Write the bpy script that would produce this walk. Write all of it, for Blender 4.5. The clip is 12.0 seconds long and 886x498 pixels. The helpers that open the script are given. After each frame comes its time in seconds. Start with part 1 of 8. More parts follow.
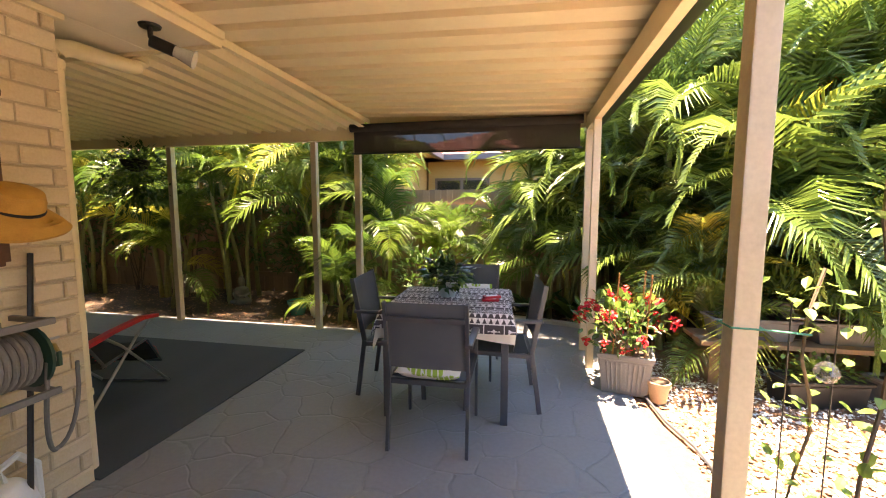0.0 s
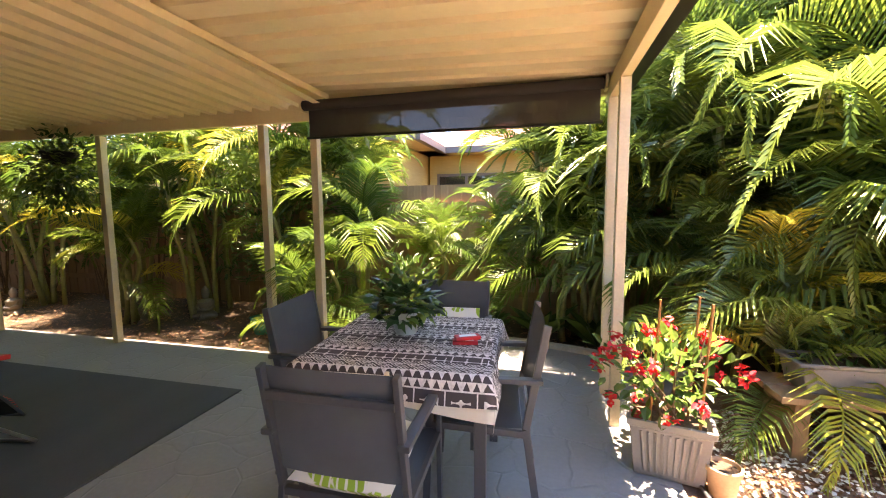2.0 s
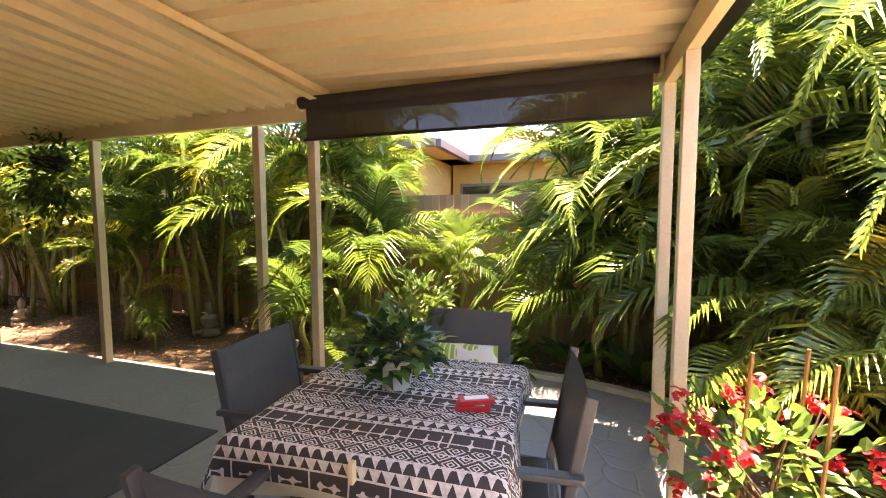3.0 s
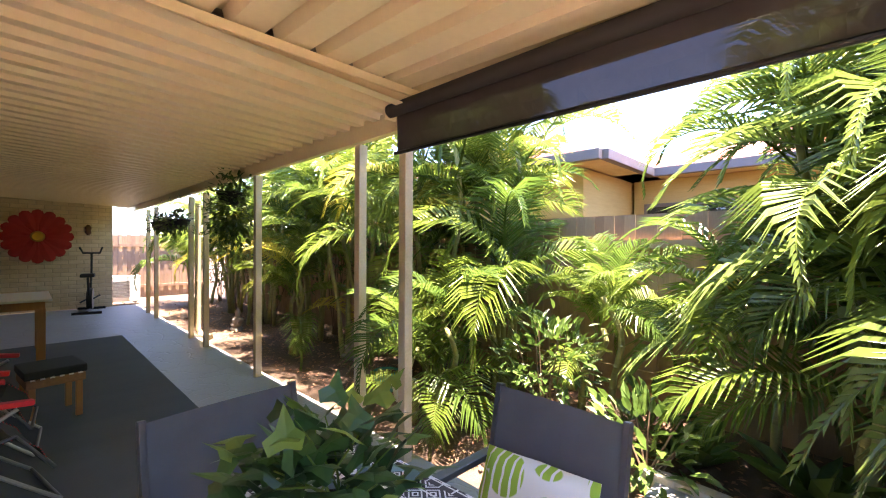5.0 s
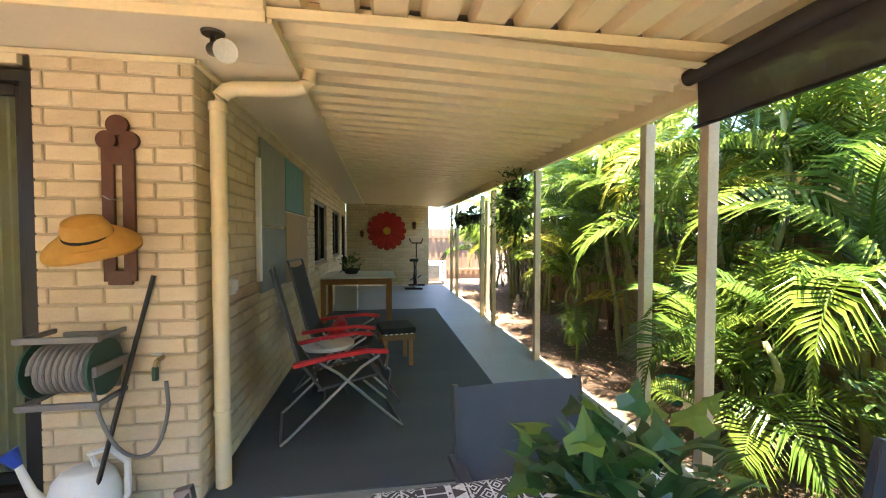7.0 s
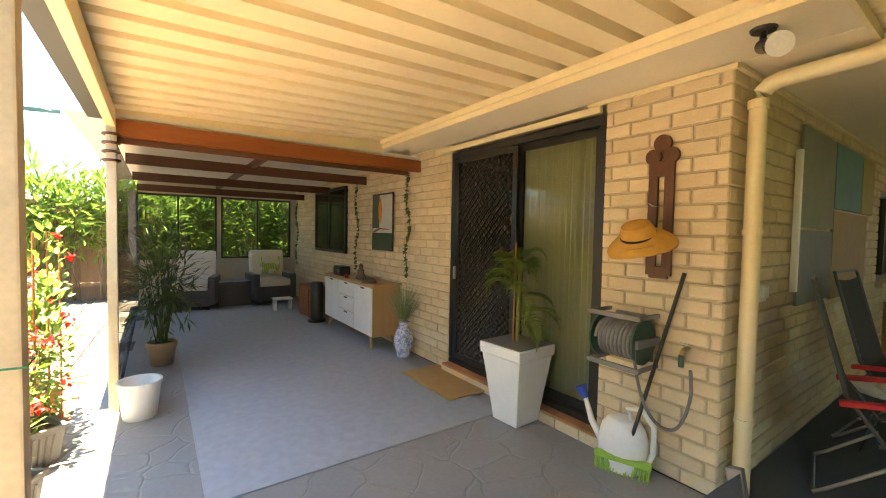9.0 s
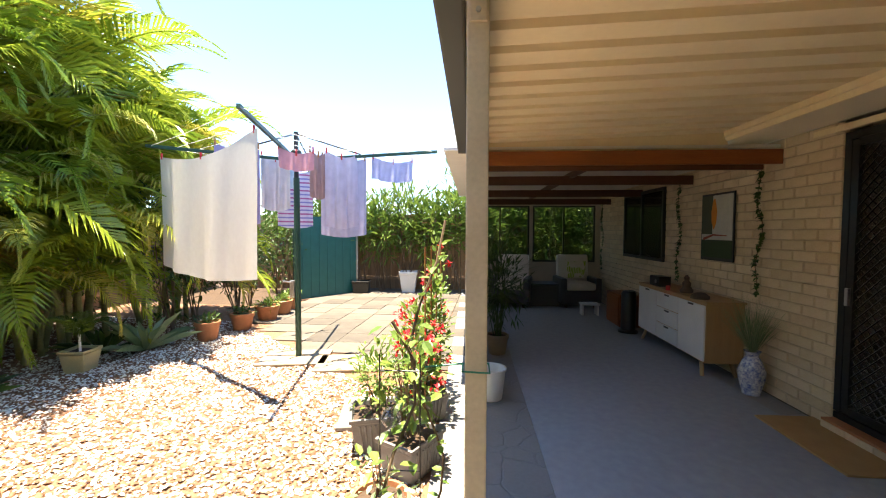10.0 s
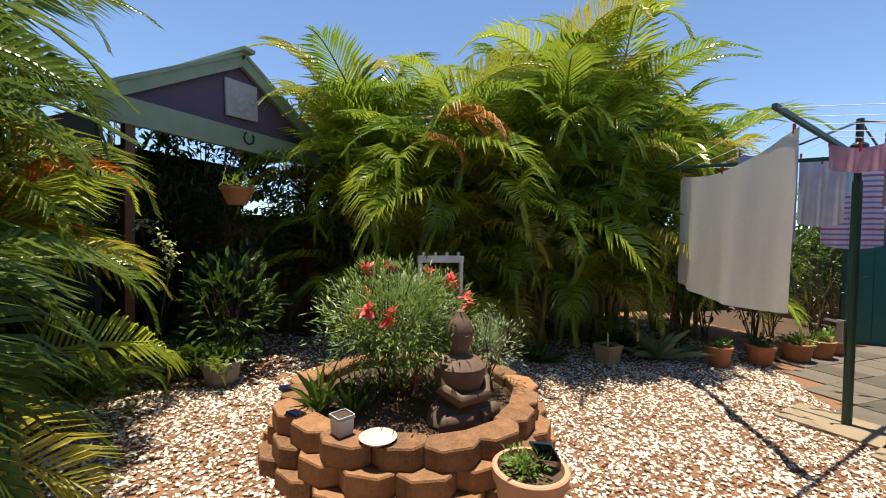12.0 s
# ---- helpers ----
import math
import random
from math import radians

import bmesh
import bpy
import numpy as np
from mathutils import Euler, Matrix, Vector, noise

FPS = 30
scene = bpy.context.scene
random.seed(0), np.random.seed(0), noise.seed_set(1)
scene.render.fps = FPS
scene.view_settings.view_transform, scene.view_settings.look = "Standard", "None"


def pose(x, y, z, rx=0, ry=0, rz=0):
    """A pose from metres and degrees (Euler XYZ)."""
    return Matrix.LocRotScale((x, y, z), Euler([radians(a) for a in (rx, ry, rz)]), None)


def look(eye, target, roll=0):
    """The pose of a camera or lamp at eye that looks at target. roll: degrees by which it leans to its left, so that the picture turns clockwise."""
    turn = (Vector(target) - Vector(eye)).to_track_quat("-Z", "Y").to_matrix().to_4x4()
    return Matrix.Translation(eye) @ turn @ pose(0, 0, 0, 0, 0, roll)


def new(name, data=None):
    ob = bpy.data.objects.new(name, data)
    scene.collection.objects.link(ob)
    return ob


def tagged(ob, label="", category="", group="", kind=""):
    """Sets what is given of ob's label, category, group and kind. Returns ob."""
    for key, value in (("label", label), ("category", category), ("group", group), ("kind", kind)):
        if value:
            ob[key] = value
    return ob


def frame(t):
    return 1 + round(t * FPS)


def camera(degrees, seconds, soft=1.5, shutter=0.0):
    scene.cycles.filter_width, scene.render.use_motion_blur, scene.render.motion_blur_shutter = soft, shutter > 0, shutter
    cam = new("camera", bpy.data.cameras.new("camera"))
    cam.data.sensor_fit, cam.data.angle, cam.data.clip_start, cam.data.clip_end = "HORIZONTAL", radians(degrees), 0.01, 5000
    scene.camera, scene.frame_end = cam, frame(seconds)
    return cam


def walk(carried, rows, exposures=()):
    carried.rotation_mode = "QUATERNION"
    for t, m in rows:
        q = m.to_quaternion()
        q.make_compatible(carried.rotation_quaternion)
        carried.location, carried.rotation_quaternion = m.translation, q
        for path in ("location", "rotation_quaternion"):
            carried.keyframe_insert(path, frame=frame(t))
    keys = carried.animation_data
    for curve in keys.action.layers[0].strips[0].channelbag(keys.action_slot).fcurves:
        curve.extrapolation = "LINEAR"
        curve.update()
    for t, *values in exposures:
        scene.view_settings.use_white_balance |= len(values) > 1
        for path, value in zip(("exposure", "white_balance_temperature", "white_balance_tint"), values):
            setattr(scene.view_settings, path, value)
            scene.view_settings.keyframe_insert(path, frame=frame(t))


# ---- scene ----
cam = camera(94.8, 12.0, soft=1.1)
TRUE = 0.915                   # plan units to metres, from the brick courses
# time, eye, target and roll, in plan units
ROWS = [
    (0, (0.035, -0.031, 1.523), (-0.371, 1.917, 1.325), 0.0),
    (0.5, (0.102, 0.205, 1.51), (-0.259, 2.162, 1.312), 0.2),
    (1, (0.068, 0.497, 1.518), (-0.29, 2.454, 1.316), -0.4),
    (1.5, (0.087, 0.78, 1.499), (-0.318, 2.729, 1.298), -0.5),
    (2, (0.157, 1.073, 1.509), (-0.33, 3.002, 1.308), -0.5),
    (2.5, (0.128, 1.364, 1.512), (-0.43, 3.276, 1.334), -0.7),
    (2.7, (0.105, 1.472, 1.515), (-0.471, 3.38, 1.352), -0.5),
    (4.3, (0.186, 2.45, 1.52), (-0.827, 4.173, 1.465), 0.6),
    (4.5, (0.186, 2.529, 1.521), (-0.923, 4.193, 1.484), 0.4),
    (5, (0.227, 2.715, 1.518), (-1.17, 4.146, 1.505), 0.3),
    (5.5, (0.262, 2.797, 1.536), (-1.376, 3.944, 1.511), -0.0),
    (6, (0.232, 2.775, 1.54), (-1.557, 3.668, 1.498), -0.4),
    (6.5, (0.181, 2.713, 1.531), (-1.713, 3.353, 1.477), -0.6),
    (6.7, (0.157, 2.688, 1.525), (-1.774, 3.209, 1.468), -0.4),
    (8.3, (0.218, 2.7, 1.527), (-1.527, 1.727, 1.439), 1.2),
    (8.5, (0.258, 2.695, 1.522), (-1.355, 1.516, 1.436), 1.2),
    (9, (0.344, 2.636, 1.524), (-0.807, 1.002, 1.447), 1.1),
    (9.5, (0.482, 2.522, 1.594), (-0.073, 0.603, 1.504), 0.2),
    (10, (0.654, 2.497, 1.611), (0.791, 0.504, 1.522), 0.2),
    (10.5, (0.793, 2.475, 1.577), (1.615, 0.653, 1.492), 0.5),
    (11, (0.775, 2.427, 1.605), (2.156, 0.982, 1.516), 1.3),
    (11.5, (0.797, 2.395, 1.609), (2.494, 1.339, 1.542), 1.9),
    (12, (0.759, 2.408, 1.659), (2.616, 1.667, 1.609), 1.2),
]
EXPOSURES = [(0.0, 4.0, 8900, 21), (2.7, 4.35, 9400, 23), (4.3, 4.45, 10400, 26), (5.0, 4.5, 7500, 28), (5.5, 4.5, 5500, 21), (6.0, 4.6, 5100, 19), (6.5, 4.75, 6000, 15), (8.5, 4.85, 9600, 7), (9.3, 4.35, 9200, 8), (9.7, 3.75, 8100, 8), (10.0, 2.9, 7800, 10), (10.5, 1.65, 7600, 9), (12.0, 1.25, 7600, 9)]
walk(cam, [(t, look(Vector(eye) * TRUE, Vector(target) * TRUE, roll)) for t, eye, target, roll in ROWS], EXPOSURES)

# ---- light ----
SUN_EL, SUN_AZ = 85.5, 78.0
world = bpy.data.worlds.new("sky")
scene.world = world
world.use_nodes = True
wn = world.node_tree.nodes
sky = wn.new("ShaderNodeTexSky")
sky.sky_type = "NISHITA"
sky.sun_disc = False
sky.sun_elevation, sky.sun_rotation = radians(SUN_EL), radians(SUN_AZ)
sky.air_density, sky.dust_density, sky.ozone_density = 0.8, 0.0, 8.0
world.node_tree.links.new(sky.outputs[0], wn["Background"].inputs[0])
wn["Background"].inputs[1].default_value = 0.10
sun = new("sun", bpy.data.lights.new("sun", "SUN"))
sun.data.energy, sun.data.angle, sun.data.color = 3.6, radians(0.5), (1.0, 0.95, 0.86)
SUN_DIR = Vector((math.sin(radians(SUN_AZ)) * math.cos(radians(SUN_EL)), math.cos(radians(SUN_AZ)) * math.cos(radians(SUN_EL)), math.sin(radians(SUN_EL))))
sun.matrix_world = look(SUN_DIR * 30, (0, 0, 0))


# ---- materials ----
def mat(name, col, col2=None, rough=0.6, metal=0.0, scale=6.0, fine=70.0, bump=0.15, island=0.0, rnd=0.0, trans=0.0, coat=0.0, dist=0.004, stretch=(1, 1, 1), contrast=0.5, shift=0.0):
    """Two colours mixed by coarse and fine noise, with fine relief; island or rnd vary it from piece to piece."""
    m = bpy.data.materials.new(name)
    m.use_nodes = True
    n, l = m.node_tree.nodes, m.node_tree.links
    b = n["Principled BSDF"]
    col2 = col2 or tuple(c * 0.72 for c in col)
    tc, mp = n.new("ShaderNodeTexCoord"), n.new("ShaderNodeMapping")
    mp.inputs["Scale"].default_value = stretch
    l.new(tc.outputs["Object"], mp.inputs[0])
    n1, n2 = n.new("ShaderNodeTexNoise"), n.new("ShaderNodeTexNoise")
    n1.inputs["Scale"].default_value, n2.inputs["Scale"].default_value = scale, fine
    n1.inputs["Detail"].default_value, n2.inputs["Detail"].default_value = 5, 3
    l.new(mp.outputs[0], n1.inputs["Vector"])
    l.new(mp.outputs[0], n2.inputs["Vector"])
    add = n.new("ShaderNodeMath")
    add.operation = "MULTIPLY_ADD"
    add.inputs[1].default_value = 0.45
    l.new(n2.outputs["Fac"], add.inputs[0])
    half = n.new("ShaderNodeMath")
    half.operation = "MULTIPLY"
    half.inputs[1].default_value = 0.6
    l.new(n1.outputs["Fac"], half.inputs[0])
    l.new(half.outputs[0], add.inputs[2])
    last = add.outputs[0]
    if island or rnd:
        g = n.new("ShaderNodeNewGeometry") if island else n.new("ShaderNodeObjectInfo")
        mul = n.new("ShaderNodeMath")
        mul.operation = "MULTIPLY_ADD"
        mul.inputs[1].default_value = island or rnd
        l.new(g.outputs["Random Per Island" if island else "Random"], mul.inputs[0])
        sub = n.new("ShaderNodeMath")
        sub.operation = "SUBTRACT"
        sub.inputs[1].default_value = (island or rnd) / 2
        l.new(last, sub.inputs[0])
        l.new(sub.outputs[0], mul.inputs[2])
        last = mul.outputs[0]
    ramp = n.new("ShaderNodeValToRGB")
    ramp.color_ramp.elements[0].position, ramp.color_ramp.elements[1].position = 0.5 - shift - contrast / 2, 0.5 - shift + contrast / 2
    ramp.color_ramp.elements[0].color, ramp.color_ramp.elements[1].color = (*col2, 1), (*col, 1)
    l.new(last, ramp.inputs[0])
    l.new(ramp.outputs[0], b.inputs["Base Color"])
    b.inputs["Roughness"].default_value, b.inputs["Metallic"].default_value = rough, metal
    b.inputs["Coat Weight"].default_value = coat
    if bump:
        bp = n.new("ShaderNodeBump")
        bp.inputs["Strength"].default_value, bp.inputs["Distance"].default_value = bump, dist
        l.new(add.outputs[0], bp.inputs["Height"])
        l.new(bp.outputs[0], b.inputs["Normal"])
    if trans:
        tl, mix = n.new("ShaderNodeBsdfTranslucent"), n.new("ShaderNodeMixShader")
        l.new(ramp.outputs[0], tl.inputs["Color"])
        mix.inputs[0].default_value = trans
        l.new(b.outputs[0], mix.inputs[1])
        l.new(tl.outputs[0], mix.inputs[2])
        l.new(mix.outputs[0], n["Material Output"].inputs[0])
    return m


def mesh_cloth(name, col, opening):
    """Woven shade cloth: fine threads with open gaps between them."""
    m = mat(name, col, rough=0.9, scale=9, fine=400, bump=0.1)
    n, l = m.node_tree.nodes, m.node_tree.links
    tr, mix = n.new("ShaderNodeBsdfTransparent"), n.new("ShaderNodeMixShader")
    tr.inputs[0].default_value = (0.9, 0.88, 0.86, 1)
    mix.inputs[0].default_value = opening
    l.new(n["Principled BSDF"].outputs[0], mix.inputs[1])
    l.new(tr.outputs[0], mix.inputs[2])
    l.new(mix.outputs[0], n["Material Output"].inputs[0])
    return m


def glass(name, tint=(0.9, 0.95, 0.93), through_it=0.75, rough=0.0):
    m = bpy.data.materials.new(name)
    m.use_nodes = True
    n, l = m.node_tree.nodes, m.node_tree.links
    b = n["Principled BSDF"]
    b.inputs["Base Color"].default_value = (*[c * 0.06 for c in tint], 1)
    b.inputs["Roughness"].default_value = 0.02 + rough
    b.inputs["Specular IOR Level"].default_value = 0.9
    tr, mix = n.new("ShaderNodeBsdfTransparent"), n.new("ShaderNodeMixShader")
    tr.inputs[0].default_value = (*tint, 1)
    mix.inputs[0].default_value = through_it
    l.new(b.outputs[0], mix.inputs[1])
    l.new(tr.outputs[0], mix.inputs[2])
    l.new(mix.outputs[0], n["Material Output"].inputs[0])
    return m


CREAM = mat("cream_paint", (0.82, 0.69, 0.45), (0.72, 0.59, 0.37), rough=0.45, scale=3, fine=40, bump=0.08)
POST = mat("post_paint", (0.72, 0.60, 0.42), (0.52, 0.42, 0.28), rough=0.55, scale=5, fine=60, bump=0.2)
ROOF = mat("roof_sheet", (0.82, 0.69, 0.46), (0.73, 0.60, 0.39), rough=0.4, scale=1.5, fine=25, bump=0.05)
SOFFIT = mat("soffit_board", (0.80, 0.71, 0.54), (0.72, 0.63, 0.47), rough=0.7, scale=2, fine=60, bump=0.08)
BRICK = mat("cream_brick", (0.76, 0.63, 0.44), (0.52, 0.39, 0.24), rough=0.85, scale=9, fine=90, bump=0.6, rnd=0.35, contrast=0.8)
BRICK_J = mat("cream_brick_joined", (0.76, 0.63, 0.44), (0.52, 0.39, 0.24), rough=0.85, scale=9, fine=90, bump=0.6, island=0.35, contrast=0.8)
MORTAR = mat("mortar", (0.56, 0.46, 0.33), (0.42, 0.34, 0.23), rough=0.95, scale=20, fine=200, bump=0.5)
MAT_DARK = mat("dark_mat", (0.075, 0.083, 0.086), (0.05, 0.056, 0.059), rough=0.95, scale=3, fine=160, bump=0.5, stretch=(1, 0.2, 1))
MAT_GREY = mat("grey_carpet", (0.34, 0.365, 0.40), (0.25, 0.27, 0.30), rough=0.95, scale=14, fine=260, bump=0.5)
DARKWOOD = mat("dark_stained_timber", (0.13, 0.045, 0.018), (0.06, 0.02, 0.01), rough=0.45, scale=5, fine=50, bump=0.15, stretch=(0.3, 4, 4))
REDWOOD = mat("red_stained_timber", (0.33, 0.10, 0.025), (0.19, 0.05, 0.014), rough=0.4, scale=5, fine=50, bump=0.15, stretch=(0.3, 4, 4))
BLACKFRAME = mat("black_powder_coat", (0.012, 0.012, 0.012), (0.02, 0.018, 0.016), rough=0.35, bump=0.03)
CHARCOAL = mat("charcoal_frame", (0.095, 0.098, 0.108), (0.07, 0.072, 0.08), rough=0.4, metal=0.3, bump=0.05)
WHITE = mat("white_plastic", (0.8, 0.8, 0.78), (0.7, 0.7, 0.68), rough=0.35, bump=0.04)
BLINDCLOTH = mesh_cloth("shade_cloth", (0.05, 0.042, 0.042), 0.022)
SLING = mesh_cloth("sling_fabric", (0.105, 0.12, 0.138), 0.12)
FENCE = mat("fence_paling", (0.36, 0.235, 0.14), (0.19, 0.12, 0.075), rough=0.9, scale=4, fine=45, bump=0.5, rnd=0.4, stretch=(3, 3, 0.25), contrast=0.7)
FENCE_J = mat("fence_paling_joined", (0.36, 0.235, 0.14), (0.19, 0.12, 0.075), rough=0.9, scale=4, fine=45, bump=0.5, island=0.4, stretch=(3, 3, 0.25), contrast=0.7)
SOIL = mat("garden_soil", (0.10, 0.062, 0.038), (0.045, 0.028, 0.018), rough=1.0, scale=7, fine=60, bump=0.9, dist=0.02)
LITTER = mat("leaf_litter", (0.34, 0.18, 0.10), (0.12, 0.06, 0.035), rough=0.9, scale=3, fine=50, bump=0.1, island=0.9, contrast=0.9)
CHIPS = mat("gravel_chips", (0.74, 0.69, 0.60), (0.20, 0.095, 0.05), rough=0.85, scale=4, fine=60, bump=0.2, island=2.6, contrast=0.4, shift=0.04)
GRAVELBED = mat("gravel_bed", (0.31, 0.165, 0.095), (0.17, 0.085, 0.05), rough=1.0, scale=30, fine=140, bump=1.0, dist=0.02)
# East palms: yellower leaf, brightened as well to stand for full sun on them.
PALM_SUN = mat("sun_brightened_palm_leaf", (0.40, 0.46, 0.055), (0.13, 0.235, 0.028), rough=0.22, scale=2, fine=18, bump=0.05, rnd=0.75, trans=0.45, contrast=0.85)
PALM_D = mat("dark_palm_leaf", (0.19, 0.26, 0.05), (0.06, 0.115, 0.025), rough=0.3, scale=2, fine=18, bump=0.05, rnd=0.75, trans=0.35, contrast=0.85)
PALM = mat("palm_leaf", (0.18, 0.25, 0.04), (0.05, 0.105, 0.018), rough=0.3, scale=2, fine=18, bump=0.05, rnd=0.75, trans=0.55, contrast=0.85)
PALM_Y = mat("palm_leaf_yellow", (0.50, 0.42, 0.06), (0.20, 0.26, 0.04), rough=0.42, scale=2, fine=18, bump=0.05, rnd=0.5, trans=0.34)
PALM_O = mat("palm_leaf_dying", (0.60, 0.20, 0.03), (0.38, 0.20, 0.05), rough=0.6, scale=3, fine=18, bump=0.05, rnd=0.4, trans=0.3)
PALM_STEM = mat("palm_stem", (0.28, 0.30, 0.10), (0.16, 0.13, 0.06), rough=0.6, scale=6, fine=30, bump=0.3, stretch=(1, 1, 4))
LEAF = mat("shrub_leaf", (0.09, 0.155, 0.028), (0.022, 0.06, 0.010), rough=0.4, scale=3, fine=30, bump=0.05, island=0.6, trans=0.3, contrast=0.8)
LEAF_L = mat("lime_leaf", (0.22, 0.31, 0.06), (0.075, 0.16, 0.03), rough=0.45, scale=3, fine=30, bump=0.05, island=0.6, trans=0.35, contrast=0.8)
LEAF_S = mat("silver_leaf", (0.33, 0.41, 0.22), (0.14, 0.23, 0.10), rough=0.5, scale=3, fine=30, bump=0.05, island=0.6, trans=0.3)
LEAF_D = mat("dark_ivy_leaf", (0.045, 0.12, 0.035), (0.015, 0.045, 0.016), rough=0.35, scale=3, fine=30, bump=0.05, island=0.7, trans=0.2)
TWIG = mat("twig", (0.18, 0.12, 0.07), (0.09, 0.06, 0.035), rough=0.9, scale=10, fine=60, bump=0.4)
RED = mat("red_petal", (0.75, 0.03, 0.03), (0.5, 0.015, 0.03), rough=0.5, island=0.4, trans=0.25, bump=0.0)
CORAL = mat("coral_petal", (0.85, 0.16, 0.12), (0.7, 0.05, 0.08), rough=0.5, island=0.4, trans=0.25, bump=0.0)
TERRACOTTA = mat("terracotta", (0.52, 0.22, 0.10), (0.36, 0.14, 0.065), rough=0.8, scale=7, fine=60, bump=0.2)
GREYPOT = mat("grey_plastic_pot", (0.20, 0.19, 0.18), (0.14, 0.135, 0.13), rough=0.6, scale=8, fine=80, bump=0.1)
STONE = mat("retaining_block", (0.38, 0.19, 0.09), (0.10, 0.052, 0.03), rough=0.95, scale=11, fine=60, bump=1.0, rnd=0.35, contrast=0.6, dist=0.01)
PALE_EDGE = mat("pale_concrete", (0.50, 0.45, 0.37), (0.33, 0.29, 0.23), rough=0.9, scale=5, fine=80, bump=0.4)
PATIO_PAVER = mat("weathered_paver", (0.135, 0.115, 0.092), (0.075, 0.064, 0.052), rough=0.9, scale=3, fine=80, bump=0.4, rnd=0.6)
PAVER = mat("grey_paver", (0.25, 0.23, 0.20), (0.16, 0.145, 0.125), rough=0.9, scale=4, fine=80, bump=0.4, rnd=0.35)
GREENPOLE = mat("green_paint", (0.012, 0.055, 0.035), (0.02, 0.07, 0.045), rough=0.45, bump=0.05)
TEALDOOR = mat("teal_sheet", (0.01, 0.13, 0.11), (0.006, 0.09, 0.075), rough=0.5, bump=0.05)
TOWEL = mat("cream_towel", (0.78, 0.74, 0.66), (0.70, 0.66, 0.58), rough=0.95, scale=20, fine=300, bump=0.5, trans=0.25)
STATUE = mat("weathered_statue", (0.17, 0.11, 0.075), (0.08, 0.05, 0.035), rough=0.8, scale=8, fine=60, bump=0.5)
STEEL = mat("dull_steel", (0.5, 0.5, 0.5), (0.38, 0.38, 0.38), rough=0.35, metal=0.9, bump=0.05)
REDPAD = mat("red_padding", (0.62, 0.02, 0.025), (0.45, 0.012, 0.02), rough=0.5, bump=0.05)
# Real black cloth, and also the black of sheets that stand for shade.
BLACKFAB = mat("black_fabric_and_shade", (0.02, 0.02, 0.022), (0.012, 0.012, 0.013), rough=0.85, fine=300, bump=0.3)
PINE = mat("orange_timber", (0.42, 0.19, 0.06), (0.28, 0.11, 0.035), rough=0.5, scale=4, fine=40, bump=0.15, stretch=(4, 4, 0.3))
OAK = mat("oak_veneer", (0.50, 0.30, 0.13), (0.38, 0.21, 0.085), rough=0.5, scale=4, fine=40, bump=0.1, stretch=(4, 4, 0.3))
STRAW = mat("straw", (0.62, 0.34, 0.08), (0.45, 0.22, 0.045), rough=0.85, scale=20, fine=200, bump=0.5)
GLASS = glass("window_glass", (0.90, 0.93, 0.90), 0.84)
GLASS_DARK = glass("dark_glass", (0.6, 0.62, 0.58), 0.45)


def floor_paint():
    """Painted concrete stencilled as irregular stones: shallow wandering joints under grey paint."""
    m = mat("painted_concrete", (0.27, 0.265, 0.262), (0.20, 0.196, 0.194), rough=0.5, scale=1.2, fine=35, bump=0.1)
    n, l = m.node_tree.nodes, m.node_tree.links
    tc, v = n.new("ShaderNodeTexCoord"), n.new("ShaderNodeTexVoronoi")
    wob, mixv = n.new("ShaderNodeTexNoise"), n.new("ShaderNodeMixRGB")
    wob.inputs["Scale"].default_value = 3.0
    mixv.inputs[0].default_value = 0.12
    l.new(tc.outputs["Object"], wob.inputs["Vector"])
    l.new(tc.outputs["Object"], mixv.inputs[1])
    l.new(wob.outputs["Color"], mixv.inputs[2])
    v.feature = "DISTANCE_TO_EDGE"
    v.inputs["Scale"].default_value = 3.6
    l.new(mixv.outputs[0], v.inputs["Vector"])
    cr = n.new("ShaderNodeValToRGB")
    cr.color_ramp.elements[0].position, cr.color_ramp.elements[1].position = 0.0, 0.035
    l.new(v.outputs["Distance"], cr.inputs[0])
    bp = n.new("ShaderNodeBump")
    bp.inputs["Strength"].default_value, bp.inputs["Distance"].default_value = 0.55, 0.008
    l.new(cr.outputs[0], bp.inputs["Height"])
    l.new(n["Bump"].outputs[0], bp.inputs["Normal"])
    l.new(bp.outputs[0], n["Principled BSDF"].inputs["Normal"])
    return m


FLOORPAINT = floor_paint()


# ---- building helpers ----
def box(bm, c, s, rot=None, bevel=0.0, taper=1.0):
    """A box of centre c and size s; taper scales its lower end."""
    r = bmesh.ops.create_cube(bm, size=1.0)
    for v in r["verts"]:
        k = taper if v.co.z < 0 else 1.0
        v.co = Vector((v.co.x * s[0] * k, v.co.y * s[1] * k, v.co.z * s[2]))
    if bevel:
        es = list({e for v in r["verts"] for e in v.link_edges})
        rb = bmesh.ops.bevel(bm, geom=es, offset=bevel, segments=2, affect="EDGES", profile=0.7)
        vs = list({v for f in rb["faces"] for v in f.verts} | {v for v in r["verts"] if v.is_valid})
    else:
        vs = r["verts"]
    m = Matrix.Translation(c) @ (rot.to_4x4() if rot else Matrix.Identity(4))
    for v in vs:
        v.co = m @ v.co
    return vs


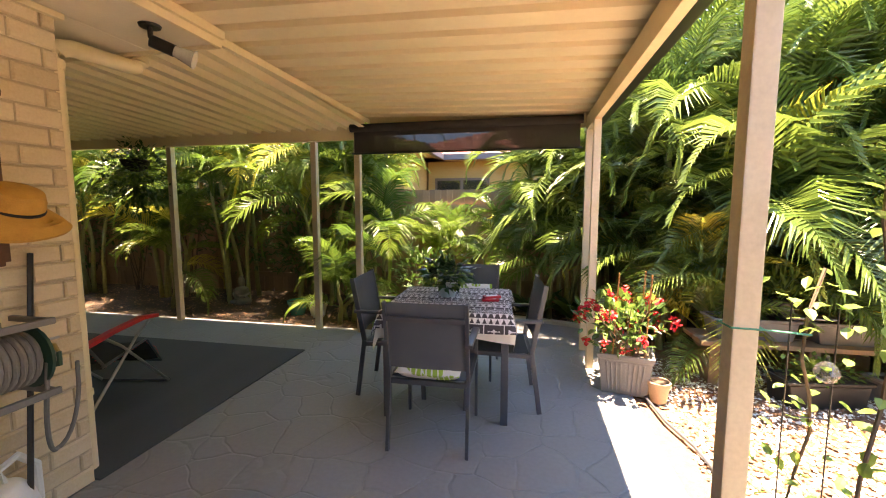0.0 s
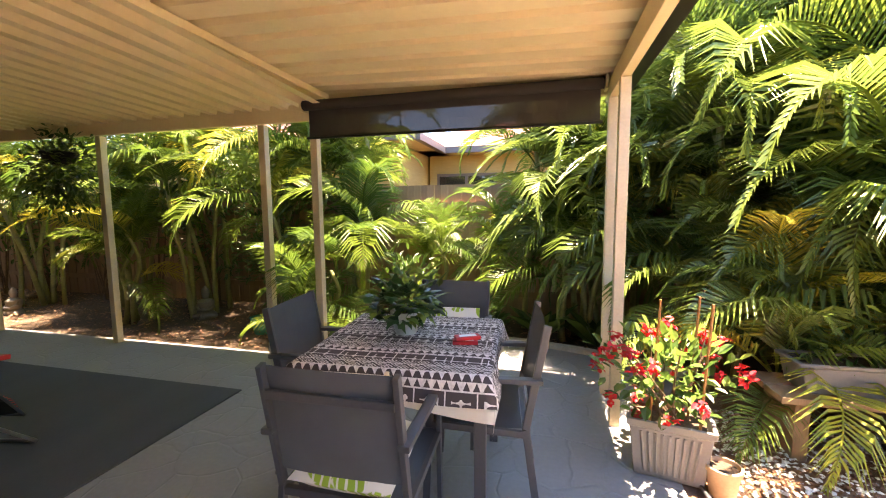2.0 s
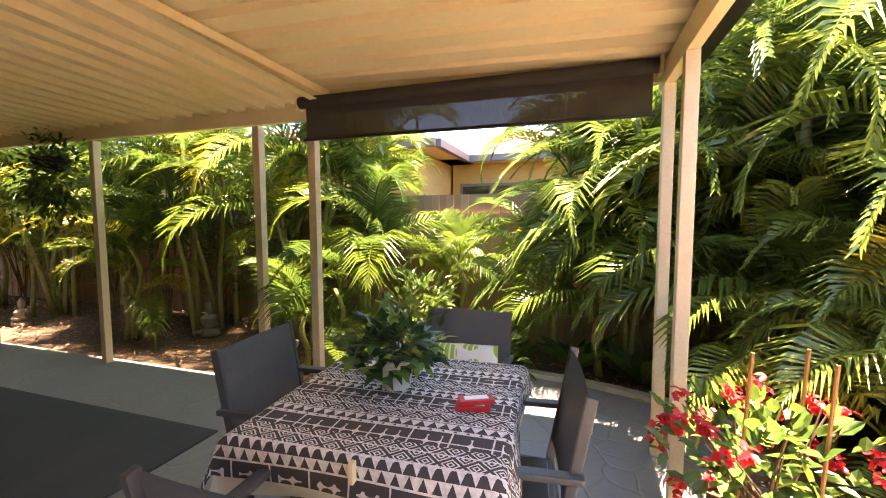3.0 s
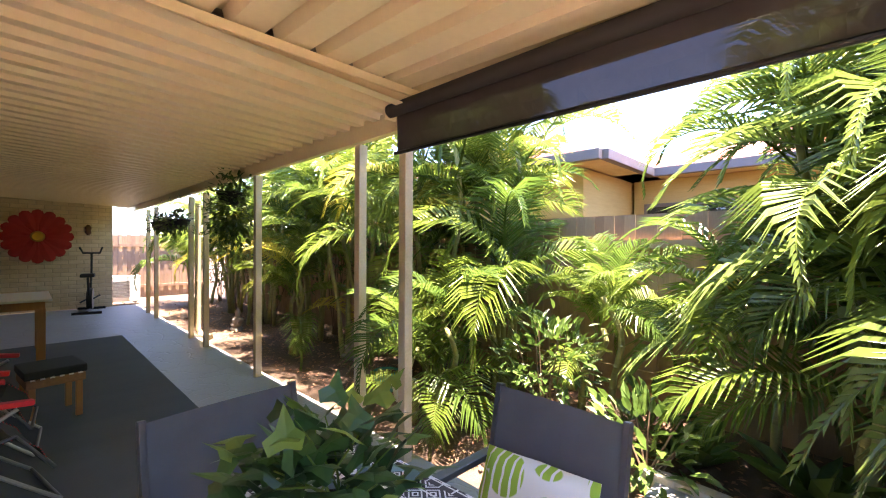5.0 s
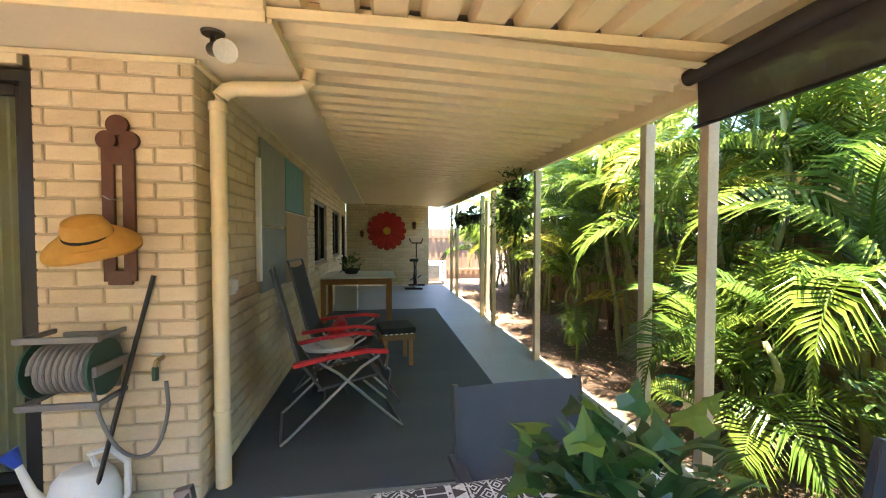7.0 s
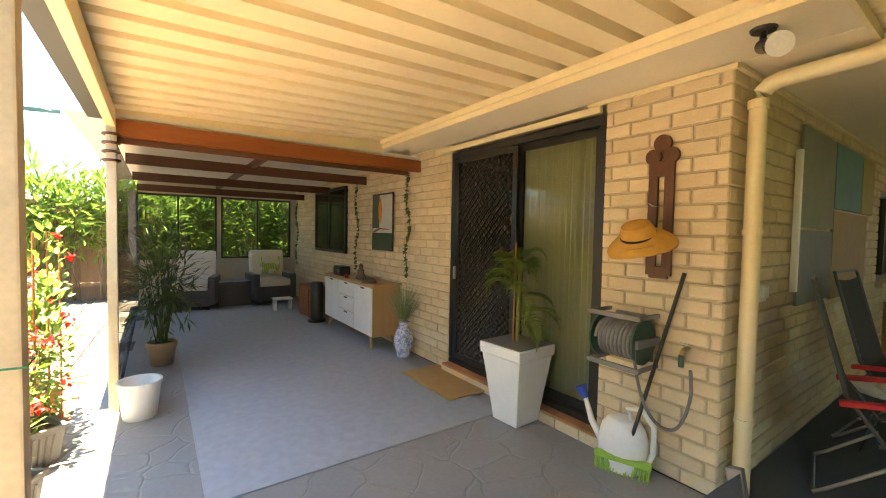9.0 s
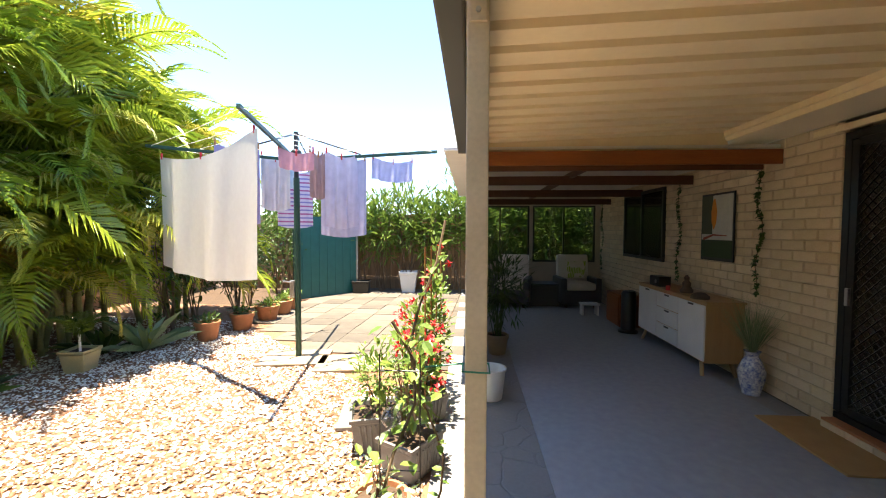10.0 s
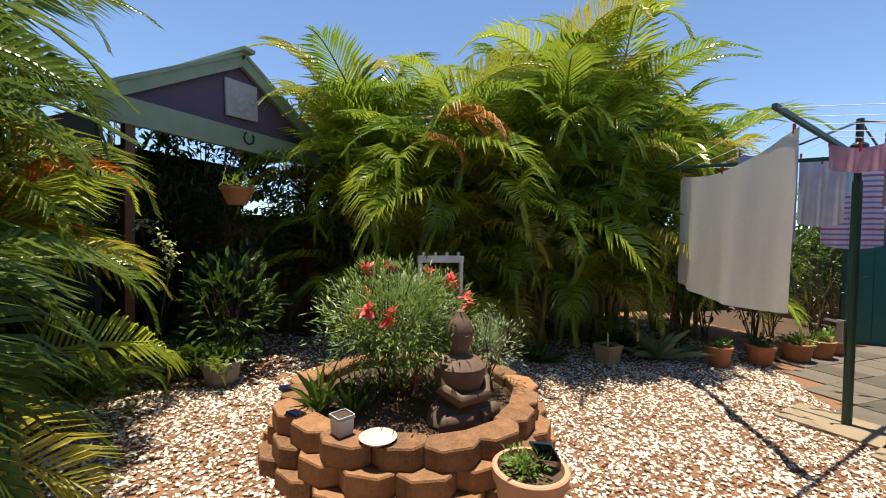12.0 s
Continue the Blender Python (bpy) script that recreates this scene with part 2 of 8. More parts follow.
def tube(bm, pts, r, n=8, cap=True, r_end=None):
    """A round bar through the points."""
    pts = [Vector(p) for p in pts]
    rings = []
    up = Vector((0.13, 0.31, 0.94))
    for i, p in enumerate(pts):
        d = (pts[min(i + 1, len(pts) - 1)] - pts[max(i - 1, 0)]).normalized()
        a = d.cross(up)
        if a.length < 0.05:
            a = d.cross(Vector((1, 0, 0)))
        a.normalize()
        b = d.cross(a)
        rr = r if r_end is None else r + (r_end - r) * i / (len(pts) - 1)
        rings.append([bm.verts.new(p + (a * math.cos(6.2832 * k / n) + b * math.sin(6.2832 * k / n)) * rr) for k in range(n)])
    for q, w in zip(rings, rings[1:]):
        for k in range(n):
            bm.faces.new((q[k], q[(k + 1) % n], w[(k + 1) % n], w[k]))
    if cap:
        bm.faces.new(rings[0][::-1])
        bm.faces.new(rings[-1])


def bar(bm, p, q, w, h, bevel=0.0):
    """A rectangular bar from p to q, w wide and h deep."""
    p, q = Vector(p), Vector(q)
    d = q - p
    rot = d.to_track_quat("Z", "Y").to_matrix()
    return box(bm, (p + q) / 2, (w, h, d.length), rot, bevel)


def lathe(bm, prof, n=24, c=(0, 0, 0)):
    """Turn a profile of (radius, height) about the upright axis at c."""
    rings = []
    for r, z in prof:
        rings.append([bm.verts.new((c[0] + r * math.cos(6.2832 * k / n), c[1] + r * math.sin(6.2832 * k / n), c[2] + z)) for k in range(n)])
    for q, w in zip(rings, rings[1:]):
        for k in range(n):
            bm.faces.new((q[k], q[(k + 1) % n], w[(k + 1) % n], w[k]))
    bm.faces.new(rings[0][::-1])
    bm.faces.new(rings[-1])


def part(name, bm, material, parent=None, label="", smooth=False):
    """Links a bmesh as one mesh object under a thing or a part."""
    me = bpy.data.meshes.new(name)
    bmesh.ops.recalc_face_normals(bm, faces=bm.faces) if len(bm.faces) < 40000 else None
    bm.to_mesh(me)
    bm.free()
    me.materials.append(material)
    if smooth:
        me.shade_smooth()
        me.set_sharp_from_angle(angle=radians(38))
    ob = new(name, me)
    ob.parent = parent
    if label:
        tagged(ob, label)
    return ob


def raw(name, verts, faces, material, parent=None):
    me = bpy.data.meshes.new(name)
    me.from_pydata([tuple(v) for v in verts], [], faces)
    me.materials.append(material)
    ob = new(name, me)
    ob.parent = parent
    return ob


def thing(name, m, label, category, group="", kind=""):
    ob = new(name)
    ob.empty_display_size = 0.1
    ob.matrix_basis = m
    return tagged(ob, label, category, group, kind)


def setting(name, bm, material, label, category, smooth=False):
    return tagged(part(name, bm, material, None, "", smooth), label, category, "", "structure")


def B():
    return bmesh.new()


def one(c, s, bevel=0.0, rot=None, taper=1.0):
    bm = B()
    box(bm, c, s, rot, bevel, taper)
    return bm


def tubes(*lines, r=0.01, n=8):
    bm = B()
    for pts in lines:
        tube(bm, pts, r, n)
    return bm


# ---- large structure ----
WX, WY = -2.31, 1.67           # the two house walls meet at this corner
EAVE_X, EAVE_Y = -1.80, 2.19   # edges of the soffit
OX, NY = 0.637, 4.56           # outer lines of posts
SY = -1.62                     # beam before the enclosed patio
END_X, FAR_Y = -12.6, -7.1
CEIL = 2.5
DOOR = (-1.0, 0.88, 0.10, 2.40)

# ground
bm = B()
bmesh.ops.create_grid(bm, x_segments=2, y_segments=2, size=400)
for v in bm.verts:
    v.co.z = -0.10
ground = setting("ground", bm, SOIL, "bare brown garden soil reaching to the horizon", "ground")
gravel_bed = setting("gravel_bed", one((4.9, -0.5, -0.06), (8.0, 11.0, 0.08)), GRAVELBED, "reddish brown bed under the white gravel", "ground")
floor = setting("floor", one((-5.85, 3.17, -0.06), (13.5, 3.06, 0.12), 0.008), FLOORPAINT, "grey painted concrete veranda floor, stencilled as stones", "floor")
floor_s = setting("floor_south", one((-0.70, -3.56, -0.06), (3.22, 10.4, 0.12), 0.008), FLOORPAINT, "grey painted concrete veranda floor, stencilled as stones", "floor")

setting("paving_bed", one((2.85, -5.85, -0.07), (3.9, 3.8, 0.06)), GRAVELBED, "compacted sand bed under the pavers", "ground")

# house walls, as mortar cores with bricks before them
D = 0.10
bm = B()
box(bm, (WX - 0.012 - D, (DOOR[1] + WY) / 2 - 0.006, 1.25), (2 * D, WY - DOOR[1] - 0.012, 2.5))
box(bm, (WX - 0.012 - D, (DOOR[0] + FAR_Y) / 2, 1.25), (2 * D, DOOR[0] - FAR_Y, 2.5))
box(bm, (WX - 0.012 - D, (DOOR[0] + DOOR[1]) / 2, 0.03), (2 * D, DOOR[1] - DOOR[0], 0.06))
wall_east = setting("wall_east", bm, MORTAR, "cream brick house wall with raked mortar joints", "wall")
W2_OPEN = [(-8.0, -6.5, 1.05, 2.12), (-10.6, -9.0, 1.05, 2.12), (-12.35, -11.1, 0.05, 2.15)]
bm = B()
xs = WX - 0.222
for x0, x1, z0, z1 in W2_OPEN:
    box(bm, ((xs + x1) / 2, WY - 0.012 - D, 1.25), (xs - x1, 2 * D, 2.5))
    if z0 > 0.2:
        box(bm, ((x0 + x1) / 2, WY - 0.012 - D, z0 / 2), (x1 - x0, 2 * D, z0))
    box(bm, ((x0 + x1) / 2, WY - 0.012 - D, (z1 + 2.5) / 2), (x1 - x0, 2 * D, 2.5 - z1))
    xs = x0
box(bm, ((xs + END_X) / 2, WY - 0.012 - D, 1.25), (xs - END_X, 2 * D, 2.5))
wall_north = setting("wall_north", bm, MORTAR, "cream brick house wall along the covered walkway", "wall")
wall_end = setting("wall_end", one((END_X - 0.012 - D, 2.94, 1.36), (2 * D, 2.54, 2.72)), MORTAR, "cream brick end wall of the walkway", "wall")

# soffits and fascias
bm = B()
box(bm, ((WX + EAVE_X) / 2 - 0.001, (EAVE_Y + FAR_Y) / 2, CEIL + 0.02), (EAVE_X - WX, EAVE_Y - FAR_Y, 0.03))
box(bm, ((WX + END_X) / 2, (WY + EAVE_Y) / 2 - 0.02, CEIL + 0.02), (WX - END_X - 0.01, EAVE_Y - WY + 0.06, 0.03))
setting("ceiling_soffit", bm, SOFFIT, "flat cream soffit lining under the house eaves", "ceiling")
bm = B()
box(bm, (WX + 0.02, 1.22, CEIL - 0.018), (0.03, 0.95, 0.03), None, 0.004)
box(bm, (WX + 0.02, -0.2, 2.44), (0.035, 2.1, 0.05), None, 0.004)
box(bm, (WX - 4.0, WY + 0.02, CEIL - 0.012), (8.0, 0.03, 0.025), None, 0.004)
setting("trim", bm, CREAM, "cream timber trim strip under the soffit", "trim")
bm = B()
box(bm, (EAVE_X + 0.012, (EAVE_Y + SY) / 2, CEIL + 0.025), (0.022, EAVE_Y - SY, 0.10), None, 0.004)
box(bm, (EAVE_X + 0.03, (EAVE_Y + SY) / 2, CEIL + 0.045), (0.035, EAVE_Y - SY, 0.05), None, 0.006)
box(bm, ((END_X + EAVE_X) / 2, EAVE_Y + 0.012, CEIL + 0.012), (EAVE_X - END_X - 0.01, 0.022, 0.06), None, 0.004)
box(bm, (EAVE_X - 0.004, (EAVE_Y + NY) / 2, CEIL + 0.03), (0.012, NY - EAVE_Y + 0.03, 0.05), None, 0.002)
setting("fascia", bm, CREAM, "cream metal fascia and flashing along the roof join", "trim")


def sheet(name, p0, along, across, n, pitch, rib, label, low=0.64):
    """Ribbed roof sheet: pans with raised ribs, seen from below."""
    prof = []
    for i in range(n):
        u = i * pitch
        prof += [(u, 0.0), (u + pitch * low, 0.0), (u + pitch * (low + 0.08), rib), (u + pitch * 0.92, rib)]
    prof.append((n * pitch, 0.0))
    p0, along, across = Vector(p0), Vector(along), Vector(across)
    vs, fs = [], []
    for u, h in prof:
        for e in (0.0, 1.0):
            vs.append(p0 + across * u + along * e + Vector((0, 0, h)))
    k = len(vs)
    vs += [v + Vector((0, 0, 0.004)) for v in vs]
    for i in range(0, k - 2, 2):
        fs += [(i, i + 1, i + 3, i + 2), (k + i, k + i + 2, k + i + 3, k + i + 1)]
    return tagged(raw(name, vs, fs, ROOF), label, "ceiling", "", "structure")


sheet("ceiling_main", (OX + 0.06 - 2.6, SY - 0.06, CEIL + 0.075), (2.6, 0, -0.085), (0, 1, 0), 27, 0.2415, 0.072, "cream ribbed steel patio roof seen from below")
sheet("ceiling_wing", (EAVE_X, EAVE_Y - 0.05, CEIL + 0.035), (0, NY + 0.12 - EAVE_Y, -0.10), (-1, 0, 0), 54, 0.2, 0.105, "cream ribbed steel walkway roof seen from below", 0.36)

# posts and beams
POSTS = [(-1.96, NY + 0.02, 2.32), (-2.53, NY + 0.03, 2.32), (-4.60, NY + 0.03, 2.32), (-6.57, NY + 0.04, 2.3), (-7.35, NY + 0.04, 2.3), (-9.9, NY + 0.04, 2.3), (-10.8, NY + 0.06, 2.3),
         (OX, 3.98, 2.33), (OX, NY - 0.08, 2.33), (OX, 1.26, 2.33), (OX, SY, 2.33)]
for i, (x, y, h) in enumerate(POSTS):
    p = thing("veranda_post", pose(x, y, 0), "square cream painted steel post with scuffed paint", "post", "veranda posts")
    w = 0.066 if i > 6 else 0.07
    part("shaft", one((0, 0, h / 2), (w, w, h), 0.006), POST, p)
    part("bracket", one((0, w * 0.5 + 0.006, h - 0.06), (0.05, 0.012, 0.12), 0.003), POST, p)
    for dz in (0.03, 0.09):
        part("bolt", tubes([(0, w * 0.5, h - dz), (0, w * 0.5 + 0.02, h - dz)], r=0.008, n=6), STEEL, p)
def edge_bar(off, y0, y1, z, w, h, bevel):
    """A straight bar along the outer line of posts, shifted outward by off."""
    bm = B()
    a, b = Vector((OX + off, y0, z)), Vector((OX + off, y1, z))
    box(bm, (a + b) / 2, (w, (b - a).length, h), None, bevel)
    return bm


beam_e = setting("beam_east", edge_bar(0.0, SY, 4.66, 2.40, 0.06, 0.14, 0.006), CREAM, "long cream steel edge beam", "beam")
beam_n = setting("beam_north", one(((END_X + EAVE_X) / 2, NY, 2.40), (EAVE_X - END_X, 0.06, 0.15), 0.006), CREAM, "long cream steel edge beam", "beam")
beam_n2 = setting("beam_north_main", one(((OX + EAVE_X) / 2 + 0.02, NY + 0.02, 2.42), (OX - EAVE_X - 0.02, 0.05, 0.10), 0.006), CREAM, "cream steel edge beam", "beam")
gutter = setting("gutter", edge_bar(0.10, SY - 0.1, NY + 0.1, 2.455, 0.11, 0.11, 0.012), BLACKFRAME, "dark steel gutter along the roof edge", "gutter")

# timber beam and patio roof beyond it
bm = B()
box(bm, ((WX + OX) / 2, SY - 0.02, 2.33), (OX - WX - 0.02, 0.045, 0.14), None, 0.004)
setting("beam_timber", bm, REDWOOD, "red-brown stained timber beam across the veranda", "beam")
setting("beam_timber_under", one((-0.77, SY - 0.045, 2.235), (OX - WX - 0.2, 0.04, 0.05), 0.004), DARKWOOD, "dark stained timber batten", "beam")
for y, z in ((-3.2, 2.30), (-4.8, 2.27), (-6.4, 2.24)):
    setting("patio_rafter", one(((WX + OX) / 2, y, z), (OX - WX - 0.03, 0.05, 0.12), 0.004), DARKWOOD, "dark brown timber patio rafter", "beam")
setting("patio_purlin", one((-0.7, -4.4, 2.37), (0.05, 5.3, 0.08), 0.004), DARKWOOD, "dark brown timber purlin", "beam")
PATIOROOF = mat("patio_lining", (0.78, 0.76, 0.72), (0.7, 0.68, 0.64), rough=0.7)
setting("ceiling_patio", one(((WX + OX) / 2, (SY + FAR_Y) / 2 - 0.05, 2.44), (OX - WX + 0.6, SY - FAR_Y, 0.03)), PATIOROOF, "pale flat roof sheets over the enclosed patio", "ceiling")

# far patio wall with its window band
WIN = [(-2.2, -0.78), (-0.70, 0.66)]
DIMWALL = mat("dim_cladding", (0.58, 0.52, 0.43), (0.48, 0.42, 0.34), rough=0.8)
bm = B()
box(bm, ((WX + OX) / 2, FAR_Y - 0.05, 0.45), (OX - WX, 0.1, 0.9))
box(bm, ((WX + OX) / 2, FAR_Y - 0.05, 2.32), (OX - WX, 0.1, 0.24))
box(bm, (-0.74, FAR_Y - 0.05, 1.55), (0.07, 0.1, 1.3))
box(bm, (0.72, FAR_Y - 0.05, 1.55), (0.12, 0.1, 1.3))
box(bm, (-2.255, FAR_Y - 0.05, 1.55), (0.11, 0.1, 1.3))
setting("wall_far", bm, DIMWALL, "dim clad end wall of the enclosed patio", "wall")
for i, (x0, x1) in enumerate(WIN):
    w = thing("window_%d" % (i + 1), pose((x0 + x1) / 2, FAR_Y - 0.05, 0.9), "wide dark-framed window onto green garden", "window", "patio windows", "structure")
    bm = B()
    W, H = x1 - x0, 1.3
    for cx, cz, sx, sz in ((0, 0.02, W, 0.04), (0, H - 0.02, W, 0.04), (-W / 2 + 0.02, H / 2, 0.04, H - 0.08), (W / 2 - 0.02, H / 2, 0.04, H - 0.08), (0, H / 2, 0.04, H - 0.08)):
        box(bm, (cx, 0, cz), (sx, 0.05, sz), None, 0.004)
    part("window_frame", bm, BLACKFRAME, w)
    for sx in (-1, 1):
        pn = part("pane", one((sx * (W / 4), 0, H / 2), (W / 2 - 0.06, 0.006, H - 0.08)), glass("tinted_glass", (0.62, 0.66, 0.62), 0.88), w)
        pn.visible_shadow = False
# shade screen along the garden side of the patio
setting("wall_patio_side", edge_bar(0.0, FAR_Y, SY - 0.08, 1.13, 0.03, 2.26, 0.004), mesh_cloth("dark_screen", (0.07, 0.07, 0.07), 0.5), "dark shade screen closing the side of the patio", "wall")


# sliding door in the house wall
def sliding_door():
    y0, y1, z0, z1 = DOOR
    d = thing("door_1", pose(WX - 0.06, 0, 0), "black-framed sliding glass door with a diamond grille security screen", "door", "", "structure")
    bm = B()
    box(bm, (0, (y0 + y1) / 2, z1 - 0.03), (0.10, y1 - y0, 0.06), None, 0.004)
    box(bm, (0, (y0 + y1) / 2, z0 + 0.025), (0.10, y1 - y0, 0.05), None, 0.004)
    for y in (y0 + 0.03, y1 - 0.03):
        box(bm, (0, y, (z0 + z1) / 2), (0.10, 0.06, z1 - z0 - 0.12), None, 0.004)
    part("door_frame", bm, BLACKFRAME, d)
    ym = (y0 + y1) / 2 + 0.05
    for name, a, b, x in (("screen_leaf", y0 + 0.062, ym, 0.03), ("glass_leaf", ym - 0.04, y1 - 0.062, -0.02)):
        bm = B()
        for y in (a + 0.03, b - 0.03):
            box(bm, (x, y, (z0 + z1) / 2), (0.03, 0.06, z1 - z0 - 0.14), None, 0.003)
        for z in (z0 + 0.09, z1 - 0.09):
            box(bm, (x, (a + b) / 2, z), (0.03, b - a - 0.12, 0.06), None, 0.003)
        leaf = part(name, bm, BLACKFRAME, d)
        if name == "screen_leaf":
            bm = B()
            s, k = 0.055, 0
            h0, h1, g0, g1 = z0 + 0.12, z1 - 0.12, a + 0.06, b - 0.06
            c = h0 - (g1 - g0)
            while c < h1:
                for sg in (1, -1):
                    pts = []
                    lo = max(0.0, h0 - c)
                    hi = min(g1 - g0, h1 - c)
                    if hi - lo > 0.02:
                        q = [(x + 0.006 * sg, (g0 + t if sg > 0 else g1 - t), c + t) for t in (lo, hi)]
                        tube(bm, q, 0.0045, 4, False)
                c += 0.075
            part("grille", bm, BLACKFRAME, leaf)
            part("fly_mesh", one((x - 0.01, (g0 + g1) / 2, (h0 + h1) / 2), (0.002, g1 - g0, h1 - h0)), mesh_cloth("fly_screen", (0.05, 0.043, 0.036), 0.35), leaf)
            part("handle", one((x + 0.03, a + 0.03, 1.1), (0.025, 0.03, 0.14), 0.006), STEEL, leaf, "brushed metal handle")
        else:
            part("pane", one((x, (a + b) / 2, (z0 + z1) / 2), (0.006, b - a - 0.12, z1 - z0 - 0.22)), GLASS, leaf).visible_shadow = False
    return d


sliding_door()
setting("room_floor", one((-4.4, -0.3, 0.04), (3.7, 3.5, 0.08)), mat("inside_floor", (0.25, 0.2, 0.15)), "dim floor inside the house", "floor")
bm = B()
for c, s in (((-6.3, -0.2, 1.25), (0.1, 3.6, 2.5)), ((-4.4, -2.05, 1.25), (3.7, 0.1, 2.5)), ((-4.4, 1.38, 1.25), (3.7, 0.1, 2.5))):
    box(bm, c, s)
setting("wall_inside", bm, mat("inside_wall", (0.5, 0.45, 0.38)), "plain wall inside the house", "wall")
setting("ceiling_inside", one((-4.4, -0.2, 2.56), (3.9, 3.8, 0.04)), SOFFIT, "plain ceiling inside the house", "ceiling")
# curtain behind the glass
vs, fs = [], []
N = 90
for i in range(N + 1):
    y = -0.02 + 0.77 * i / N
    x = WX - 0.15 + 0.028 * math.sin(i * 0.95) + 0.01 * math.sin(i * 0.31)
    vs += [(x, y, 0.12), (x, y, 2.36), (x - 0.003, y, 0.12), (x - 0.003, y, 2.36)]
for i in range(N):
    a = 4 * i
    fs += [(a, a + 4, a + 5, a + 1), (a + 2, a + 3, a + 7, a + 6)]
tagged(raw("curtain", vs, fs, mat("pale_curtain", (0.82, 0.77, 0.52), (0.72, 0.67, 0.44), rough=0.9, trans=0.3)), "pale yellow-green gathered curtain behind the glass", "curtain")
# door sill of brick on edge
sill = thing("door_sill", pose(WX + 0.03, 0, 0), "brick step under the sliding door with tile top", "sill", "", "structure")
for i in range(9):
    y = DOOR[0] + 0.115 + i * 0.224
    part("brick", one((0.0, y, 0.038), (0.12, 0.214, 0.076), 0.006), BRICK, sill)
    part("tile", one((-0.02, y, 0.088), (0.15, 0.218, 0.02), 0.003), TERRACOTTA, sill)


# windows and door along the walkway
for i, (x0, x1, z0, z1) in enumerate(W2_OPEN):
    w = thing("window_%d" % (i + 4) if z0 > 0.2 else "door_2", pose((x0 + x1) / 2, WY - 0.08, z0), "black-framed sliding window in the brick wall" if z0 > 0.2 else "black-framed glass door in the brick wall", "window" if z0 > 0.2 else "door", "", "structure")
    W, H = x1 - x0, z1 - z0
    bm = B()
    for cx, cz, sx, sz in ((0, 0.025, W, 0.05), (0, H - 0.025, W, 0.05), (-W / 2 + 0.025, H / 2, 0.05, H - 0.1), (W / 2 - 0.025, H / 2, 0.05, H - 0.1), (0, H / 2, 0.05, H - 0.1)):
        box(bm, (cx, 0, cz), (sx, 0.07, sz), None, 0.004)
    part("window_frame", bm, BLACKFRAME, w)
    for sx in (-1, 1):
        part("pane", one((sx * W / 4, 0, H / 2), (W / 2 - 0.07, 0.006, H - 0.1)), GLASS_DARK, w)
    if z0 > 0.2:
        part("window_sill", one((0, 0.09, -0.03), (W + 0.05, 0.12, 0.06), 0.006), BRICK, w)
# Sheet whose near-black colour stands for unlit rooms behind the panes.
setting("wall_behind_windows", one(((END_X - 6.4) / 2, 0.75, 1.25), (6.6, 0.05, 2.5)), BLACKFAB, "near-black sheet standing for the unlit room behind the windows", "wall")

# mats
setting("mat_dark", one((-5.31, 2.757, 0.006), (6.04, 2.155, 0.012), 0.003), MAT_DARK, "dark charcoal woven outdoor mat", "mat")
setting("mat_grey", one((-0.96, -3.44, 0.006), (2.18, 7.14, 0.012), 0.003), MAT_GREY, "blue-grey outdoor carpet", "mat")

# ---- garden walls ----
def fence(name, a, b, h, label, near=0):
    """Upright palings between two rails; near gives how many are parts of their own."""
    a, b = Vector(a), Vector(b)
    d = (b - a).normalized()
    n = int((b - a).length / 0.105)
    f = thing(name, Matrix.Identity(4), label, "fence", "", "structure")
    rng = random.Random(7)
    side = Vector((-d.y, d.x, 0))
    bm = B()
    rot = Matrix((d, side, Vector((0, 0, 1)))).transposed()
    shared = None
    for i in range(n):
        p = a + d * (0.105 * (i + 0.5)) + side * ((i % 2) * 0.014)
        hh = h + rng.uniform(-0.015, 0.015)
        if i < near:
            if shared is None:
                o = part("paling", one((0, 0, h / 2), (0.106, 0.016, h)), FENCE, f)
                shared = o.data
            else:
                o = new("paling", shared)
                o.parent = f
            o.matrix_basis = Matrix.Translation(p) @ rot.to_4x4()
        else:
            box(bm, p + Vector((0, 0, hh / 2)), (0.106, 0.016, hh), rot)
    if len(bm.verts):
        tagged(part("palings", bm, FENCE_J, f), kind="stuff")
    for z in (0.35, h - 0.3):
        part("rail", one(((a + b) / 2 + side * 0.045 + Vector((0, 0, z))), ((b - a).length, 0.04, 0.08), 0.0, rot), FENCE, f)
    return f


fence("fence_north", (2.2, 7.05, -0.1), (-13.5, 7.05, -0.1), 1.95, "weathered brown timber paling fence behind palms", 150)
fence("fence_west", (-15.2, 7.05, -0.1), (-15.2, 1.0, -0.1), 1.9, "weathered grey timber paling fence across the side path")
fence("fence_north_east", (8.2, 7.05, -0.1), (2.2, 7.05, -0.1), 1.95, "weathered brown timber paling fence")
in_garden = [
    fence("fence_east", (8.2, -8.0, -0.1), (8.2, 7.0, -0.1), 1.95, "weathered brown timber paling fence behind palms"),
    fence("fence_south", (0.9, -8.1, -0.1), (8.1, -8.1, -0.1), 2.0, "weathered timber and bamboo fence", 40)]
# Added fence: cuts the sky's glare in the far patio windows.
fence("sky_block_fence", (-4.5, -11.2, -0.1), (1.0, -11.2, -0.1), 2.6, "tall paling fence added far behind the patio to hide bright sky")
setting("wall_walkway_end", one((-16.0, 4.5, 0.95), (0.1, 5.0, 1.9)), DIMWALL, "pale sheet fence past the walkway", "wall")

